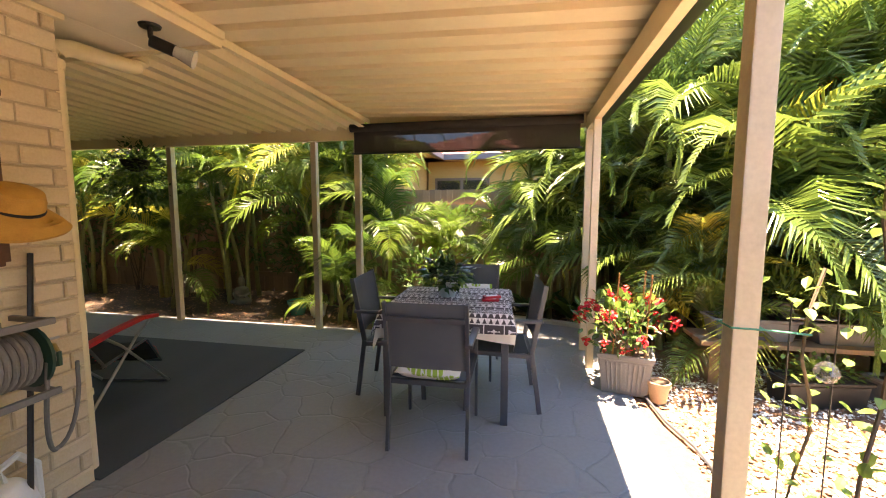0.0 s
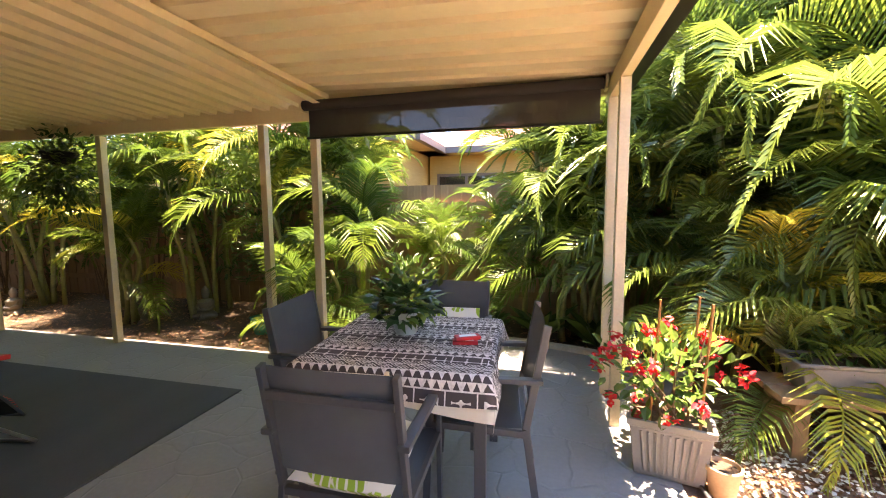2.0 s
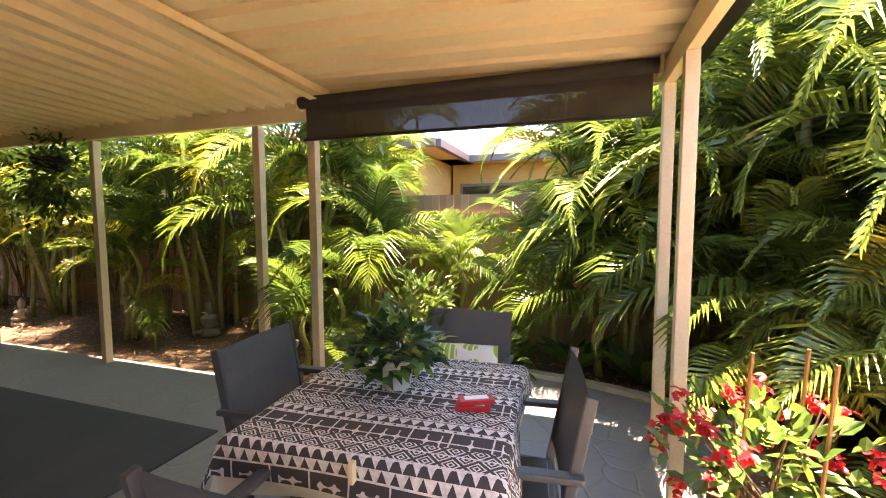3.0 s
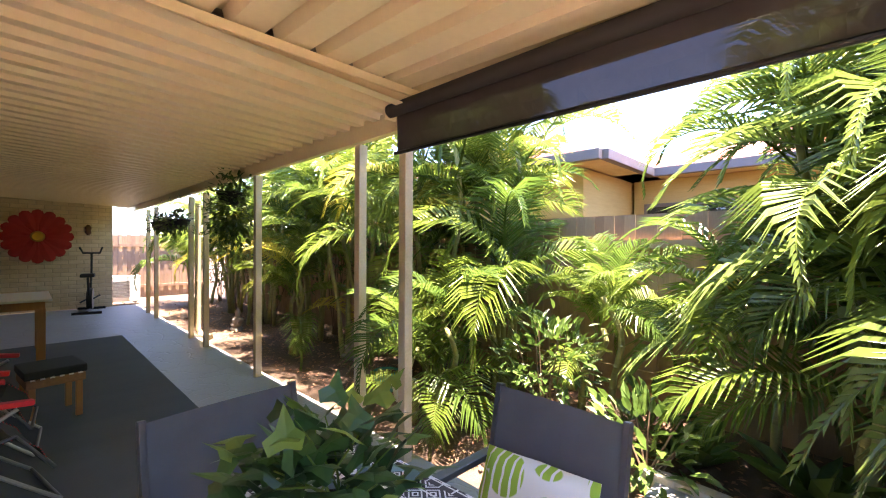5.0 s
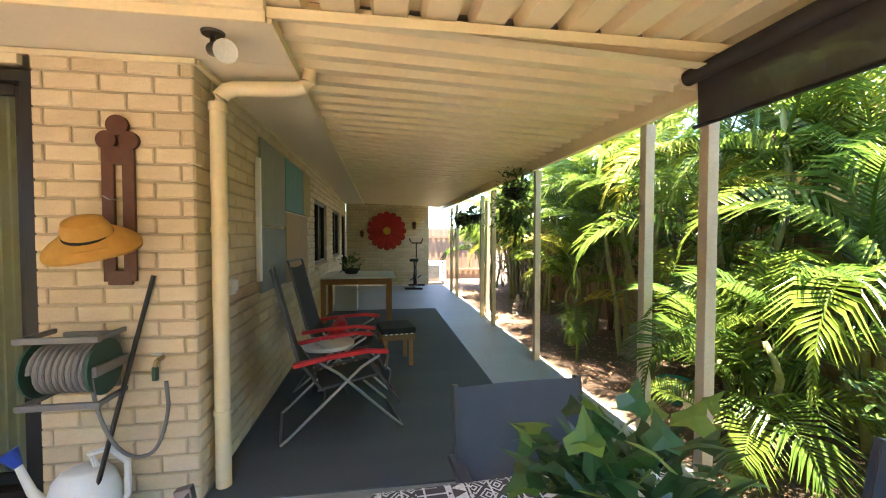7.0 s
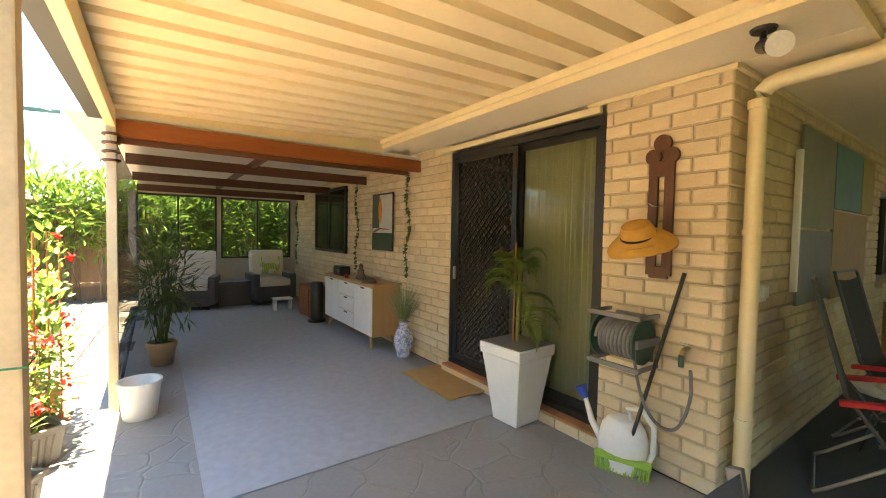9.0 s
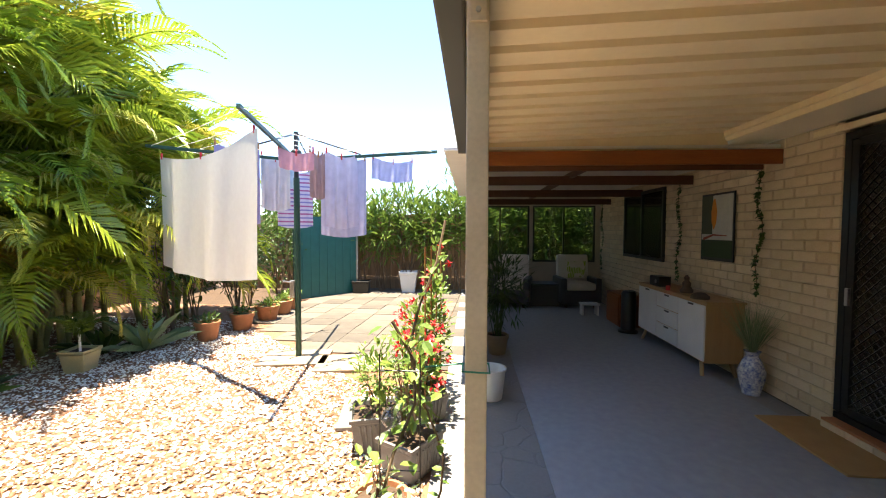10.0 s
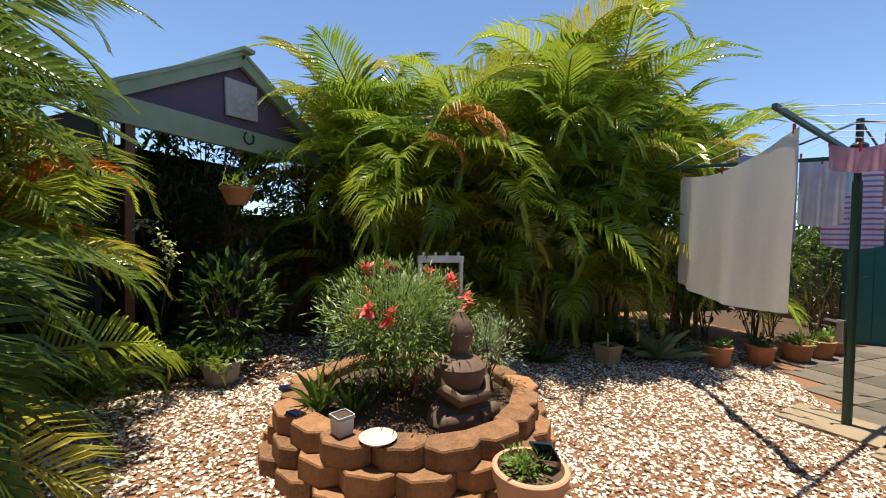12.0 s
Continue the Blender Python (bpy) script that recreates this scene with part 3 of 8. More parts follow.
# ---- palms ----
def frond_mesh(name, length, droop, n, width, material, seed, lift=0.5):
    """One arching feather leaf along +x: a tapered rib and two rows of folded leaflets."""
    rng = random.Random(seed)
    vs, fs = [], []
    steps = 12
    ribs = []
    ang, p = lift, Vector((0, 0, 0))
    for i in range(steps + 1):
        ribs.append((p.copy(), ang))
        p += Vector((math.cos(ang), 0, math.sin(ang))) * (length / steps)
        ang -= droop / steps * (0.5 + 1.1 * i / steps)
    for i, (q, an) in enumerate(ribs):
        r = 0.013 * (1 - i / (steps + 1)) + 0.002
        up = Vector((-math.sin(an), 0, math.cos(an)))
        vs += [q + up * r, q + Vector((0, r, 0)) - up * r * 0.5, q - Vector((0, r, 0)) - up * r * 0.5]
    for i in range(steps):
        a = 3 * i
        for k in range(3):
            fs.append((a + k, a + (k + 1) % 3, a + 3 + (k + 1) % 3, a + 3 + k))
    for i in range(n):
        t = 0.16 + 0.84 * (i + 0.5) / n
        f = t * steps
        k = min(int(f), steps - 1)
        q = ribs[k][0].lerp(ribs[k + 1][0], f - k)
        an = ribs[k][1]
        fw = Vector((math.cos(an), 0, math.sin(an)))
        up = Vector((-math.sin(an), 0, math.cos(an)))
        ll = length * 0.30 * (math.sin(min(1.0, 0.25 + t * 0.95) * math.pi) ** 0.6 + 0.12) * rng.uniform(0.94, 1.05)
        for s in (-1, 1):
            sw = 0.35 + 0.75 * t + rng.uniform(-0.05, 0.05)
            out = (fw * math.sin(sw) + Vector((0, s, 0)) * math.cos(sw) + up * rng.uniform(0.32, 0.48)).normalized()
            w = width * rng.uniform(0.8, 1.15)
            wd = fw * (w * 0.5)
            mid = q + out * ll * 0.5
            tip = q + out * ll * 0.96 + Vector((0, 0, -ll * rng.uniform(0.30, 0.46)))
            b = len(vs)
            vs += [q - wd * 0.4, q + wd * 0.4, mid - wd, mid + wd, mid + Vector((0, 0, -w * 0.3)), tip]
            fs += [(b, b + 4, b + 2), (b, b + 1, b + 4), (b + 1, b + 3, b + 4), (b + 2, b + 4, b + 5), (b + 4, b + 3, b + 5)]
    me = bpy.data.meshes.new(name)
    me.from_pydata([tuple(v) for v in vs], [], fs)
    me.materials.append(material)
    return me


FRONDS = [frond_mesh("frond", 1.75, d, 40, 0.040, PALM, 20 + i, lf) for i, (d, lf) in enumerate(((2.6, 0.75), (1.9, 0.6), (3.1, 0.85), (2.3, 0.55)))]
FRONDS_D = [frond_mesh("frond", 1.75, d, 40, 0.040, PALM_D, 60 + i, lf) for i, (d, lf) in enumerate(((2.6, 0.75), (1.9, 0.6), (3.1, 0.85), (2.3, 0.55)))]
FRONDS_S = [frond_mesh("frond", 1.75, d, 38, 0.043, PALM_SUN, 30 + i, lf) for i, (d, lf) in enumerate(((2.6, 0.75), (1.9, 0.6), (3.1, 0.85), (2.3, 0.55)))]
FRONDS_Y = [frond_mesh("frond", 1.7, d, 38, 0.040, PALM_Y, 40 + i, 0.6) for i, d in enumerate((2.2, 2.8))]
FROND_O = frond_mesh("frond", 1.6, 2.4, 36, 0.043, PALM_O, 50, 0.5)


def stem_mesh(h, r, seed):
    rng = random.Random(seed)
    bm = B()
    pts = [(0.05 * math.sin(i * 0.9 + seed) * i / 6, 0.05 * math.cos(i * 0.7 + seed) * i / 6, h * i / 8) for i in range(9)]
    tube(bm, pts, r, 8, True, r * 0.6)
    for i in range(1, int(h / 0.16)):
        f = i * 0.16 / h * 8
        k = min(int(f), 7)
        p = Vector(pts[k]).lerp(Vector(pts[k + 1]), f - k)
        rr = r * (1 - 0.4 * f / 8) + 0.003
        lathe(bm, [(rr * 0.96, -0.008), (rr, 0.0), (rr * 0.96, 0.008)], 8, p)
    me = bpy.data.meshes.new("stem")
    bmesh.ops.recalc_face_normals(bm, faces=bm.faces)
    bm.to_mesh(me)
    bm.free()
    me.materials.append(PALM_STEM)
    me.shade_smooth()
    return me


STEMS = [stem_mesh(1.0, 0.03, 3), stem_mesh(2.0, 0.035, 5)]


def palm(x, y, stems, height, spread, seed, leaves=7, size=1.0, yellow=0.1, dying=0.0, sunny=False, low=True):
    """A clump of cane palms: ringed stems, each with a rosette of arching fronds."""
    rng = random.Random(seed)
    p = thing("palm_clump", pose(x, y, -0.1), "clumping cane palm with arching feathery green fronds", "palm", "palms")
    for s in range(stems):
        a = 6.283 * s / stems + rng.uniform(-0.4, 0.4)
        rad = spread * rng.uniform(0.1, 1.0) * (0.0 if stems == 1 else 1.0)
        h = height * rng.uniform(0.45, 1.0) if s else height
        lean = Euler((rng.uniform(-0.12, 0.12) - 0.10 * math.sin(a), rng.uniform(-0.12, 0.12) + 0.10 * math.cos(a), a)).to_matrix().to_4x4()
        base = Matrix.Translation((rad * math.cos(a), rad * math.sin(a), 0)) @ lean
        st = new("stem", STEMS[s % 2])
        st.parent = p
        sc = h / (1.0 if s % 2 == 0 else 2.0)
        st.matrix_basis = base @ Matrix.Diagonal((1.2, 1.2, sc, 1))
        for k in range(leaves):
            az = 2.4 * k + rng.uniform(-0.3, 0.3)
            up = 0.85 - 1.15 * k / leaves + rng.uniform(-0.12, 0.12)
            q = rng.random()
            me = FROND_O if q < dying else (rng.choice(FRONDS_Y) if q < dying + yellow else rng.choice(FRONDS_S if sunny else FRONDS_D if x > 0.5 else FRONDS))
            o = new("frond", me)
            o.parent = p
            z = h * (0.99 - 0.03 * k) if not (low and k > leaves - 3) else h * rng.uniform(0.35, 0.9)
            f = size * rng.uniform(0.75, 1.1)
            o.matrix_basis = base @ Matrix.Translation((0, 0, z)) @ Euler((rng.uniform(-0.3, 0.3), -up, az)).to_matrix().to_4x4() @ Matrix.Diagonal((f, f, f, 1))
    return p


PALMS = [
    # x, y, stems, height, spread, seed, leaves, size, yellow, dying
    (-1.35, 6.4, 2, 1.2, 0.2, 1, 7, 0.6, 0.0, 0.0), (0.8, 6.3, 6, 3.0, 0.4, 2, 9, 1.1, 0.05, 0.0), (-3.4, 6.2, 5, 2.9, 0.4, 3, 8, 0.95, 0.15, 0.0), (-4.9, 6.3, 5, 2.9, 0.4, 4, 8, 1.0, 0.15, 0.0),
    (-6.4, 6.2, 5, 2.9, 0.4, 5, 8, 1.0, 0.2, 0.0), (-8.2, 6.1, 6, 2.9, 0.4, 6, 8, 1.0, 0.2, 0.0), (-10.2, 6.2, 6, 2.3, 0.4, 7, 6, 1.0, 0.2, 0.0), (-12.4, 6.1, 5, 2.2, 0.4, 8, 6, 1.0, 0.2, 0.0),
    (-2.45, 5.3, 3, 0.9, 0.15, 9, 6, 0.7, 0.1, 0.0), (-2.5, 6.5, 5, 2.8, 0.3, 10, 8, 0.95, 0.2, 0.0), (1.5, 4.75, 3, 1.35, 0.15, 9.3, 8, 0.7, 0.05, 0.0), (1.8, 4.3, 3, 0.95, 0.12, 9.4, 8, 0.75, 0.2, 0.0), (-5.6, 5.5, 3, 1.3, 0.2, 16, 6, 0.8, 0.2, 0.0),
    (-0.30, 6.5, 2, 2.4, 0.2, 9.6, 7, 0.85, 0.05, 0.0), (0.40, 6.1, 3, 1.7, 0.25, 9.7, 7, 0.8, 0.05, 0.0),
    (1.6, 5.4, 7, 2.9, 0.4, 11, 8, 1.05, 0.05, 0.0), (2.4, 4.75, 7, 2.6, 0.3, 12, 9, 1.1, 0.05, 0.0), (3.4, 5.6, 7, 3.6, 0.4, 13, 8, 1.2, 0.05, 0.0), (3.75, 4.95, 7, 3.2, 0.35, 14, 9, 1.05, 0.15, 0.05), (1.2, 6.6, 6, 3.2, 0.4, 15, 8, 1.1, 0.05, 0.0), (2.4, 6.0, 7, 4.2, 0.4, 17, 8, 1.2, 0.05, 0.0), (3.0, 4.4, 5, 1.6, 0.3, 18, 8, 1.0, 0.05, 0.0), (4.45, 4.55, 5, 2.3, 0.3, 19, 9, 0.95, 0.3, 0.12),
    (7.5, 1.5, 8, 3.4, 0.4, 21, 9, 1.1, 0.18, 0.0), (6.6, 0.5, 9, 3.2, 0.5, 22, 9, 1.2, 0.15, 0.05), (6.3, -1.0, 10, 3.7, 0.5, 23, 10, 1.25, 0.15, 0.0), (6.2, -2.4, 10, 3.9, 0.5, 24, 10, 1.25, 0.12, 0.0), (6.0, -3.7, 8, 3.0, 0.5, 25, 9, 1.15, 0.12, 0.0),
    (6.6, -0.2, 5, 1.6, 0.4, 26, 8, 1.0, 0.12, 0.0), (6.1, -1.8, 6, 1.8, 0.5, 27, 9, 1.1, 0.2, 0.0),
]
GARDEN = Matrix.Translation((-0.324, -0.024, 0)) @ Euler((0, 0, radians(-2.32))).to_matrix().to_4x4() @ Matrix.Scale(1.09, 4)
for a in PALMS:
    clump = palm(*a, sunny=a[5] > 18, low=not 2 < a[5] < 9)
    if a[5] > 18:
        in_garden.append(clump)
    if a[5] in (22, 23):
        # old fronds hanging from the crown
        for k, (dy, z, az, sc) in enumerate(((0.45, 3.0, 4.3, 0.7), (0.25, 3.0, 3.9, 0.75), (0.55, 2.7, 4.0, 0.55)) if a[5] == 22 else ((-0.55, 2.75, 3.6, 0.6), (-0.9, 1.7, 3.0, 0.55), (0.1, 1.6, 2.6, 0.55), (-0.2, 2.3, 4.2, 0.5))):
            o = new("frond", FROND_O if a[5] == 22 else FRONDS_Y[k % 2])
            o.parent = clump
            o.matrix_basis = Matrix.Translation((-1.15, dy, z)) @ Euler((0, 0.25, az)).to_matrix().to_4x4() @ Matrix.Diagonal((sc, sc, sc, 1))

# ---- plants: leaves, shrubs, pots ----
SHAPES = {
    "oval": ([(0, 0, 0), (0.3, 0.42, 0.04), (0.3, -0.42, 0.04), (0.68, 0.36, 0.02), (0.68, -0.36, 0.02), (1, 0, -0.12), (0.5, 0, -0.06)], [(0, 6, 1), (0, 2, 6), (1, 6, 3), (2, 4, 6), (3, 6, 5), (4, 5, 6)]),
    "thin": ([(0, 0, 0), (0.45, 0.5, 0), (0.45, -0.5, 0), (1, 0, -0.1)], [(0, 2, 1), (1, 2, 3)]),
    "ivy": ([(0, 0, 0), (-0.12, 0.42, -0.03), (0.22, 0.55, -0.06), (0.42, 0.26, 0.0), (1, 0, -0.12), (0.42, -0.26, 0.0), (0.22, -0.55, -0.06), (-0.12, -0.42, -0.03), (0.28, 0, 0.05)],
            [(8, 0, 1), (8, 1, 2), (8, 2, 3), (8, 3, 4), (8, 4, 5), (8, 5, 6), (8, 6, 7), (8, 7, 0)]),
}


def leaf(vs, fs, p, d, length, width, shape, rng):
    """Adds one leaf at p, pointing along d."""
    d = d.normalized()
    s = d.cross(Vector((rng.uniform(-0.4, 0.4), rng.uniform(-0.4, 0.4), 1.0)))
    s = s.normalized() if s.length > 0.05 else Vector((1, 0, 0))
    n = s.cross(d)
    pts, faces = SHAPES[shape]
    b = len(vs)
    for x, y, z in pts:
        vs.append(p + d * (x * length) + s * (y * width) + n * (z * length))
    for f in faces:
        fs.append(tuple(b + i for i in f))


def cloud(n, radii, c, length, width, shape, seed, shell=0.55, up=0.3):
    """Leaves through the outer part of an uneven ellipsoid, with gaps."""
    rng = random.Random(seed)
    vs, fs = [], []
    off = Vector((rng.uniform(0, 50), rng.uniform(0, 50), rng.uniform(0, 50)))
    c = Vector(c)
    while n > 0:
        d = Vector((rng.gauss(0, 1), rng.gauss(0, 1), rng.gauss(0, 1))).normalized()
        lump = 1.0 + 0.45 * noise.noise(d * 1.9 + off)
        r = rng.uniform(shell, 1.0) * lump
        p = c + Vector((d.x * radii[0], d.y * radii[1], d.z * radii[2])) * r
        if noise.noise(p * (1.6 / max(radii)) * 2.0 + off) < -0.22:
            n -= 0.3
            continue
        f = rng.uniform(0.65, 1.2)
        leaf(vs, fs, p, d * 0.7 + Vector((rng.uniform(-0.6, 0.6), rng.uniform(-0.6, 0.6), rng.uniform(-0.5, 0.5) + up)), length * f, width * f, shape, rng)
        n -= 1
    return vs, fs


def branches(bm, n, c, radii, z0, r, seed, base=0.05):
    rng = random.Random(seed)
    for i in range(n):
        d = Vector((rng.gauss(0, 1), rng.gauss(0, 1), abs(rng.gauss(0, 1)) + 0.3)).normalized()
        q = Vector(c) + Vector((d.x * radii[0], d.y * radii[1], d.z * radii[2])) * 0.85
        a = Vector((rng.uniform(-base, base), rng.uniform(-base, base), z0))
        mid = a.lerp(q, 0.5) + Vector((rng.uniform(-0.08, 0.08), rng.uniform(-0.08, 0.08), 0.06)) * radii[2]
        tube(bm, [a, mid, q], r, 5, True, r * 0.4)


def shrub(name, x, y, z, radii, h, n, length, width, material, seed, label, category="shrub", shape="oval", flowers=None, group="", twigs=10, base=0.05, shell=0.55):
    """Twigs with a loose crown of leaves, and flower heads where given."""
    t = thing(name, pose(x, y, z), label, category, group)
    bm = B()
    branches(bm, twigs, (0, 0, h), radii, 0.0, 0.008 + 0.004 * max(radii), seed, base)
    part("twig_frame", bm, TWIG, t)
    vs, fs = cloud(n, radii, (0, 0, h), length, width, shape, seed, shell)
    raw("foliage", vs, fs, material, t)
    if flowers:
        fm, count, fl = flowers
        rng = random.Random(seed + 9)
        for k in range(count):
            d = Vector((rng.gauss(0, 1), rng.gauss(0, 1), rng.gauss(0.6, 0.8))).normalized()
            p = Vector((d.x * radii[0], d.y * radii[1], h + d.z * radii[2])) * 1.0
            vs, fs = [], []
            for j in range(16):
                e = Vector((rng.gauss(0, 1), rng.gauss(0, 1), rng.gauss(0.2, 1)))
                leaf(vs, fs, p, e, fl * rng.uniform(0.6, 1.0), fl * 0.4, "thin", rng)
            raw("flower", vs, fs, fm, t)
    return t


def pot_round(name, x, y, z, r, h, material, label, plant=None, rim=True, category="pot"):
    """A round tapered pot with a thick rolled rim and soil."""
    t = thing(name, pose(x, y, z), label, category)
    bm = B()
    prof = [(r * 0.68, 0.0), (r * 0.72, 0.01), (r * 0.93, h * 0.8)]
    prof += [(r * 1.0, h * 0.81), (r * 1.02, h * 0.98), (r * 0.98, h)] if rim else [(r, h)]
    prof += [(r * 0.88, h), (r * 0.86, h * 0.86)]
    lathe(bm, prof, 28)
    part("body", bm, material, t, "", True)
    bm = B()
    lathe(bm, [(r * 0.3, h * 0.84), (r * 0.855, h * 0.875)], 20)
    part("soil", bm, SOIL, t)
    return t


def pot_square(name, x, y, z, w, d, h, material, label, rz=0, ribs=False, taper=0.8, category="pot"):
    t = thing(name, pose(x, y, z, 0, 0, rz), label, category)
    bm = B()
    vs = []
    for zz, k, inn in ((0, taper, 0), (h * 0.86, 0.96, 0), (h * 0.86, 1.02, 0), (h, 1.04, 0), (h, 0.94, 0), (h * 0.8, 0.9, 0)):
        vs.append([bm.verts.new((sx * w / 2 * k, sy * d / 2 * k, zz)) for sx, sy in ((-1, -1), (1, -1), (1, 1), (-1, 1))])
    for a, b in zip(vs, vs[1:]):
        for k in range(4):
            bm.faces.new((a[k], a[(k + 1) % 4], b[(k + 1) % 4], b[k]))
    bm.faces.new(vs[0][::-1])
    bm.faces.new(vs[-1])
    bmesh.ops.bevel(bm, geom=[e for e in bm.edges], offset=0.006, segments=1, affect="EDGES")
    part("body", bm, material, t, "", True)
    if ribs:
        for sy in (-1, 1):
            for i in range(9):
                u = (i - 4) * w * 0.085
                bm = B()
                bar(bm, (u * taper * 1.02, sy * d / 2 * (taper + 0.03), h * 0.1), (u, sy * d / 2 * 0.955, h * 0.8), w * 0.04, 0.012, 0.003)
                part("rib", bm, material, t)
    part("soil", one((0, 0, h * 0.82), (w * 0.88, d * 0.88, 0.03), 0.004), SOIL, t)
    return t


# ---- unseen slabs added to close the roof against light ----
LEAK_COVER = mat("leak_cover", (0.30, 0.27, 0.23))
# Slabs out of view, added so no light leaks through the ceiling sheets.
bm = B()
box(bm, ((EAVE_X + OX) / 2 + 0.02, (SY + NY) / 2 + 0.02, 2.69), (OX - EAVE_X + 0.14, NY - SY + 0.3, 0.03))
box(bm, ((END_X + EAVE_X) / 2 - 0.02, (EAVE_Y + NY) / 2, 2.665), (EAVE_X - END_X + 0.02, NY - EAVE_Y + 0.3, 0.03))
box(bm, ((END_X + EAVE_X) / 2, (WY + EAVE_Y) / 2 - 1.0, 2.735), (EAVE_X - END_X + 0.1, 3.4, 0.03))
box(bm, (WX - 1.55, -3.6, 2.70), (4.3, 10.4, 0.03))
setting("roof", bm, LEAK_COVER, "dull unseen slabs added above the ceilings to stop light leaks", "roof")
bm = B()
# This strip, deep in the roof void, is added to stop sky light.
box(bm, (EAVE_X - 0.42, (EAVE_Y + NY) / 2 + 0.02, CEIL + 0.15), (0.03, NY - EAVE_Y + 0.04, 0.10))
box(bm, ((EAVE_X + OX) / 2 + 0.02, NY + 0.06, 2.565), (OX - EAVE_X + 0.1, 0.03, 0.22))
box(bm, ((EAVE_X + OX) / 2 + 0.02, SY - 0.08, 2.54), (OX - EAVE_X + 0.1, 0.03, 0.27))
box(bm, (END_X + 3.0, NY + 0.10, 2.55), (12.0, 0.03, 0.16))
a, b = Vector((OX + 0.05, SY, 2.60)), Vector((OX + 0.05, NY, 2.60))
box(bm, (a + b) / 2, (0.02, NY - SY, 0.16))
setting("flashing", bm, CREAM, "cream folded steel flashing closing the roof edges", "trim")

# ---- veranda things ----
def roller_blind():
    t = thing("roller_blind", pose(-0.71, NY - 0.10, 0), "dark brown mesh roller blind, mostly rolled up under the beam", "blind")
    x0, x1 = -1.28, 1.28
    bm = B()
    tube(bm, [(x0, 0, 2.44), (x1, 0, 2.44)], 0.045, 16)
    part("roll", bm, mat("blind_roll", (0.035, 0.030, 0.028), rough=0.9, fine=400), t, "", True)
    vs, fs = [], []
    n = 40
    for i in range(n + 1):
        x = x0 + 0.02 + (x1 - x0 - 0.04) * i / n
        for k, z in enumerate((2.43, 2.35, 2.26, 2.165)):
            vs.append((x, 0.045 + 0.006 * math.sin(i * 0.7 + k) * k * 0.5, z))
    for i in range(n):
        for k in range(3):
            a = 4 * i + k
            fs.append((a, a + 4, a + 5, a + 1))
    raw("cloth", vs, fs, BLINDCLOTH, t)
    bm = B()
    tube(bm, [(x0, 0.045, 2.16), (x1, 0.045, 2.16)], 0.013, 8)
    part("bottom_rail", bm, BLACKFRAME, t)
    for x in (x0 - 0.015, x1 + 0.015):
        part("end_bracket", one((x, 0.01, 2.44), (0.02, 0.10, 0.11), 0.004), CREAM, t)


roller_blind()


def dining_chair(m, label, cushion=False):
    """Stackable sling chair: square tube frame, flat arms, mesh sling; faces +y."""
    t = thing("dining_chair", m @ Matrix.Diagonal((0.97, 1.0, 1.075, 1)), label, "chair", "chairs round the table")
    w = 0.52
    for s in (-1, 1):
        x = s * w / 2
        bm = B()
        for a, b in (((x, -0.30, 0), (x, -0.235, 0.43)), ((x, -0.235, 0.43), (x, -0.33, 0.90))):
            bar(bm, a, b, 0.022, 0.036, 0.004)
        part("leg", bm, CHARCOAL, t)
        bm = B()
        bar(bm, (x, 0.25, 0), (x, 0.215, 0.64), 0.022, 0.036, 0.004)
        part("leg", bm, CHARCOAL, t)
        bm = B()
        box(bm, (x * 1.04, -0.02, 0.655), (0.045, 0.58, 0.022), None, 0.006)
        part("armrest", bm, CHARCOAL, t)
        bm = B()
        bar(bm, (x, -0.24, 0.405), (x, 0.235, 0.43), 0.022, 0.03, 0.004)
        part("side_rail", bm, CHARCOAL, t)
    for y, z in ((0.235, 0.425), (-0.235, 0.405)):
        part("stretcher", one((0, y, z), (w, 0.025, 0.03), 0.004), CHARCOAL, t)
    part("top_rail", one((0, -0.325, 0.80), (w - 0.02, 0.018, 0.03), 0.004), CHARCOAL, t)
    vs, fs = [], []
    prof = [(0.235, 0.445), (0.1, 0.432), (-0.08, 0.425), (-0.215, 0.432)]
    prof2 = [(-0.245, 0.50), (-0.262, 0.6), (-0.285, 0.75), (-0.315, 0.895)]
    for pf, nm in ((prof, "seat"), (prof2, "backrest")):
        vs, fs = [], []
        for i in range(9):
            x = (i / 8 - 0.5) * (w - 0.02)
            sag = 0.012 * (1 - (2 * i / 8 - 1) ** 2)
            for y, z in pf:
                vs.append((x, y - (sag if nm == "backrest" else 0), z - (sag if nm == "seat" else 0)))
        k = len(vs)
        vs += [(a, b - 0.004, c - 0.004) for a, b, c in vs]
        for i in range(8):
            for j in range(3):
                a = 4 * i + j
                fs += [(a, a + 4, a + 5, a + 1), (k + a, k + a + 1, k + a + 5, k + a + 4)]
        raw(nm, vs, fs, SLING, t)
    return t


CH = "charcoal metal dining chair with woven sling seat beside the table"
dining_chair(pose(-0.56, 2.59, 0, 0, 0, 1), CH)
dining_chair(pose(-1.02, 3.24, 0, 0, 0, -86), CH)
dining_chair(pose(-0.18, 3.17, 0, 0, 0, 96), CH)
dining_chair(pose(-0.51, 3.72, 0, 0, 0, 178), CH)


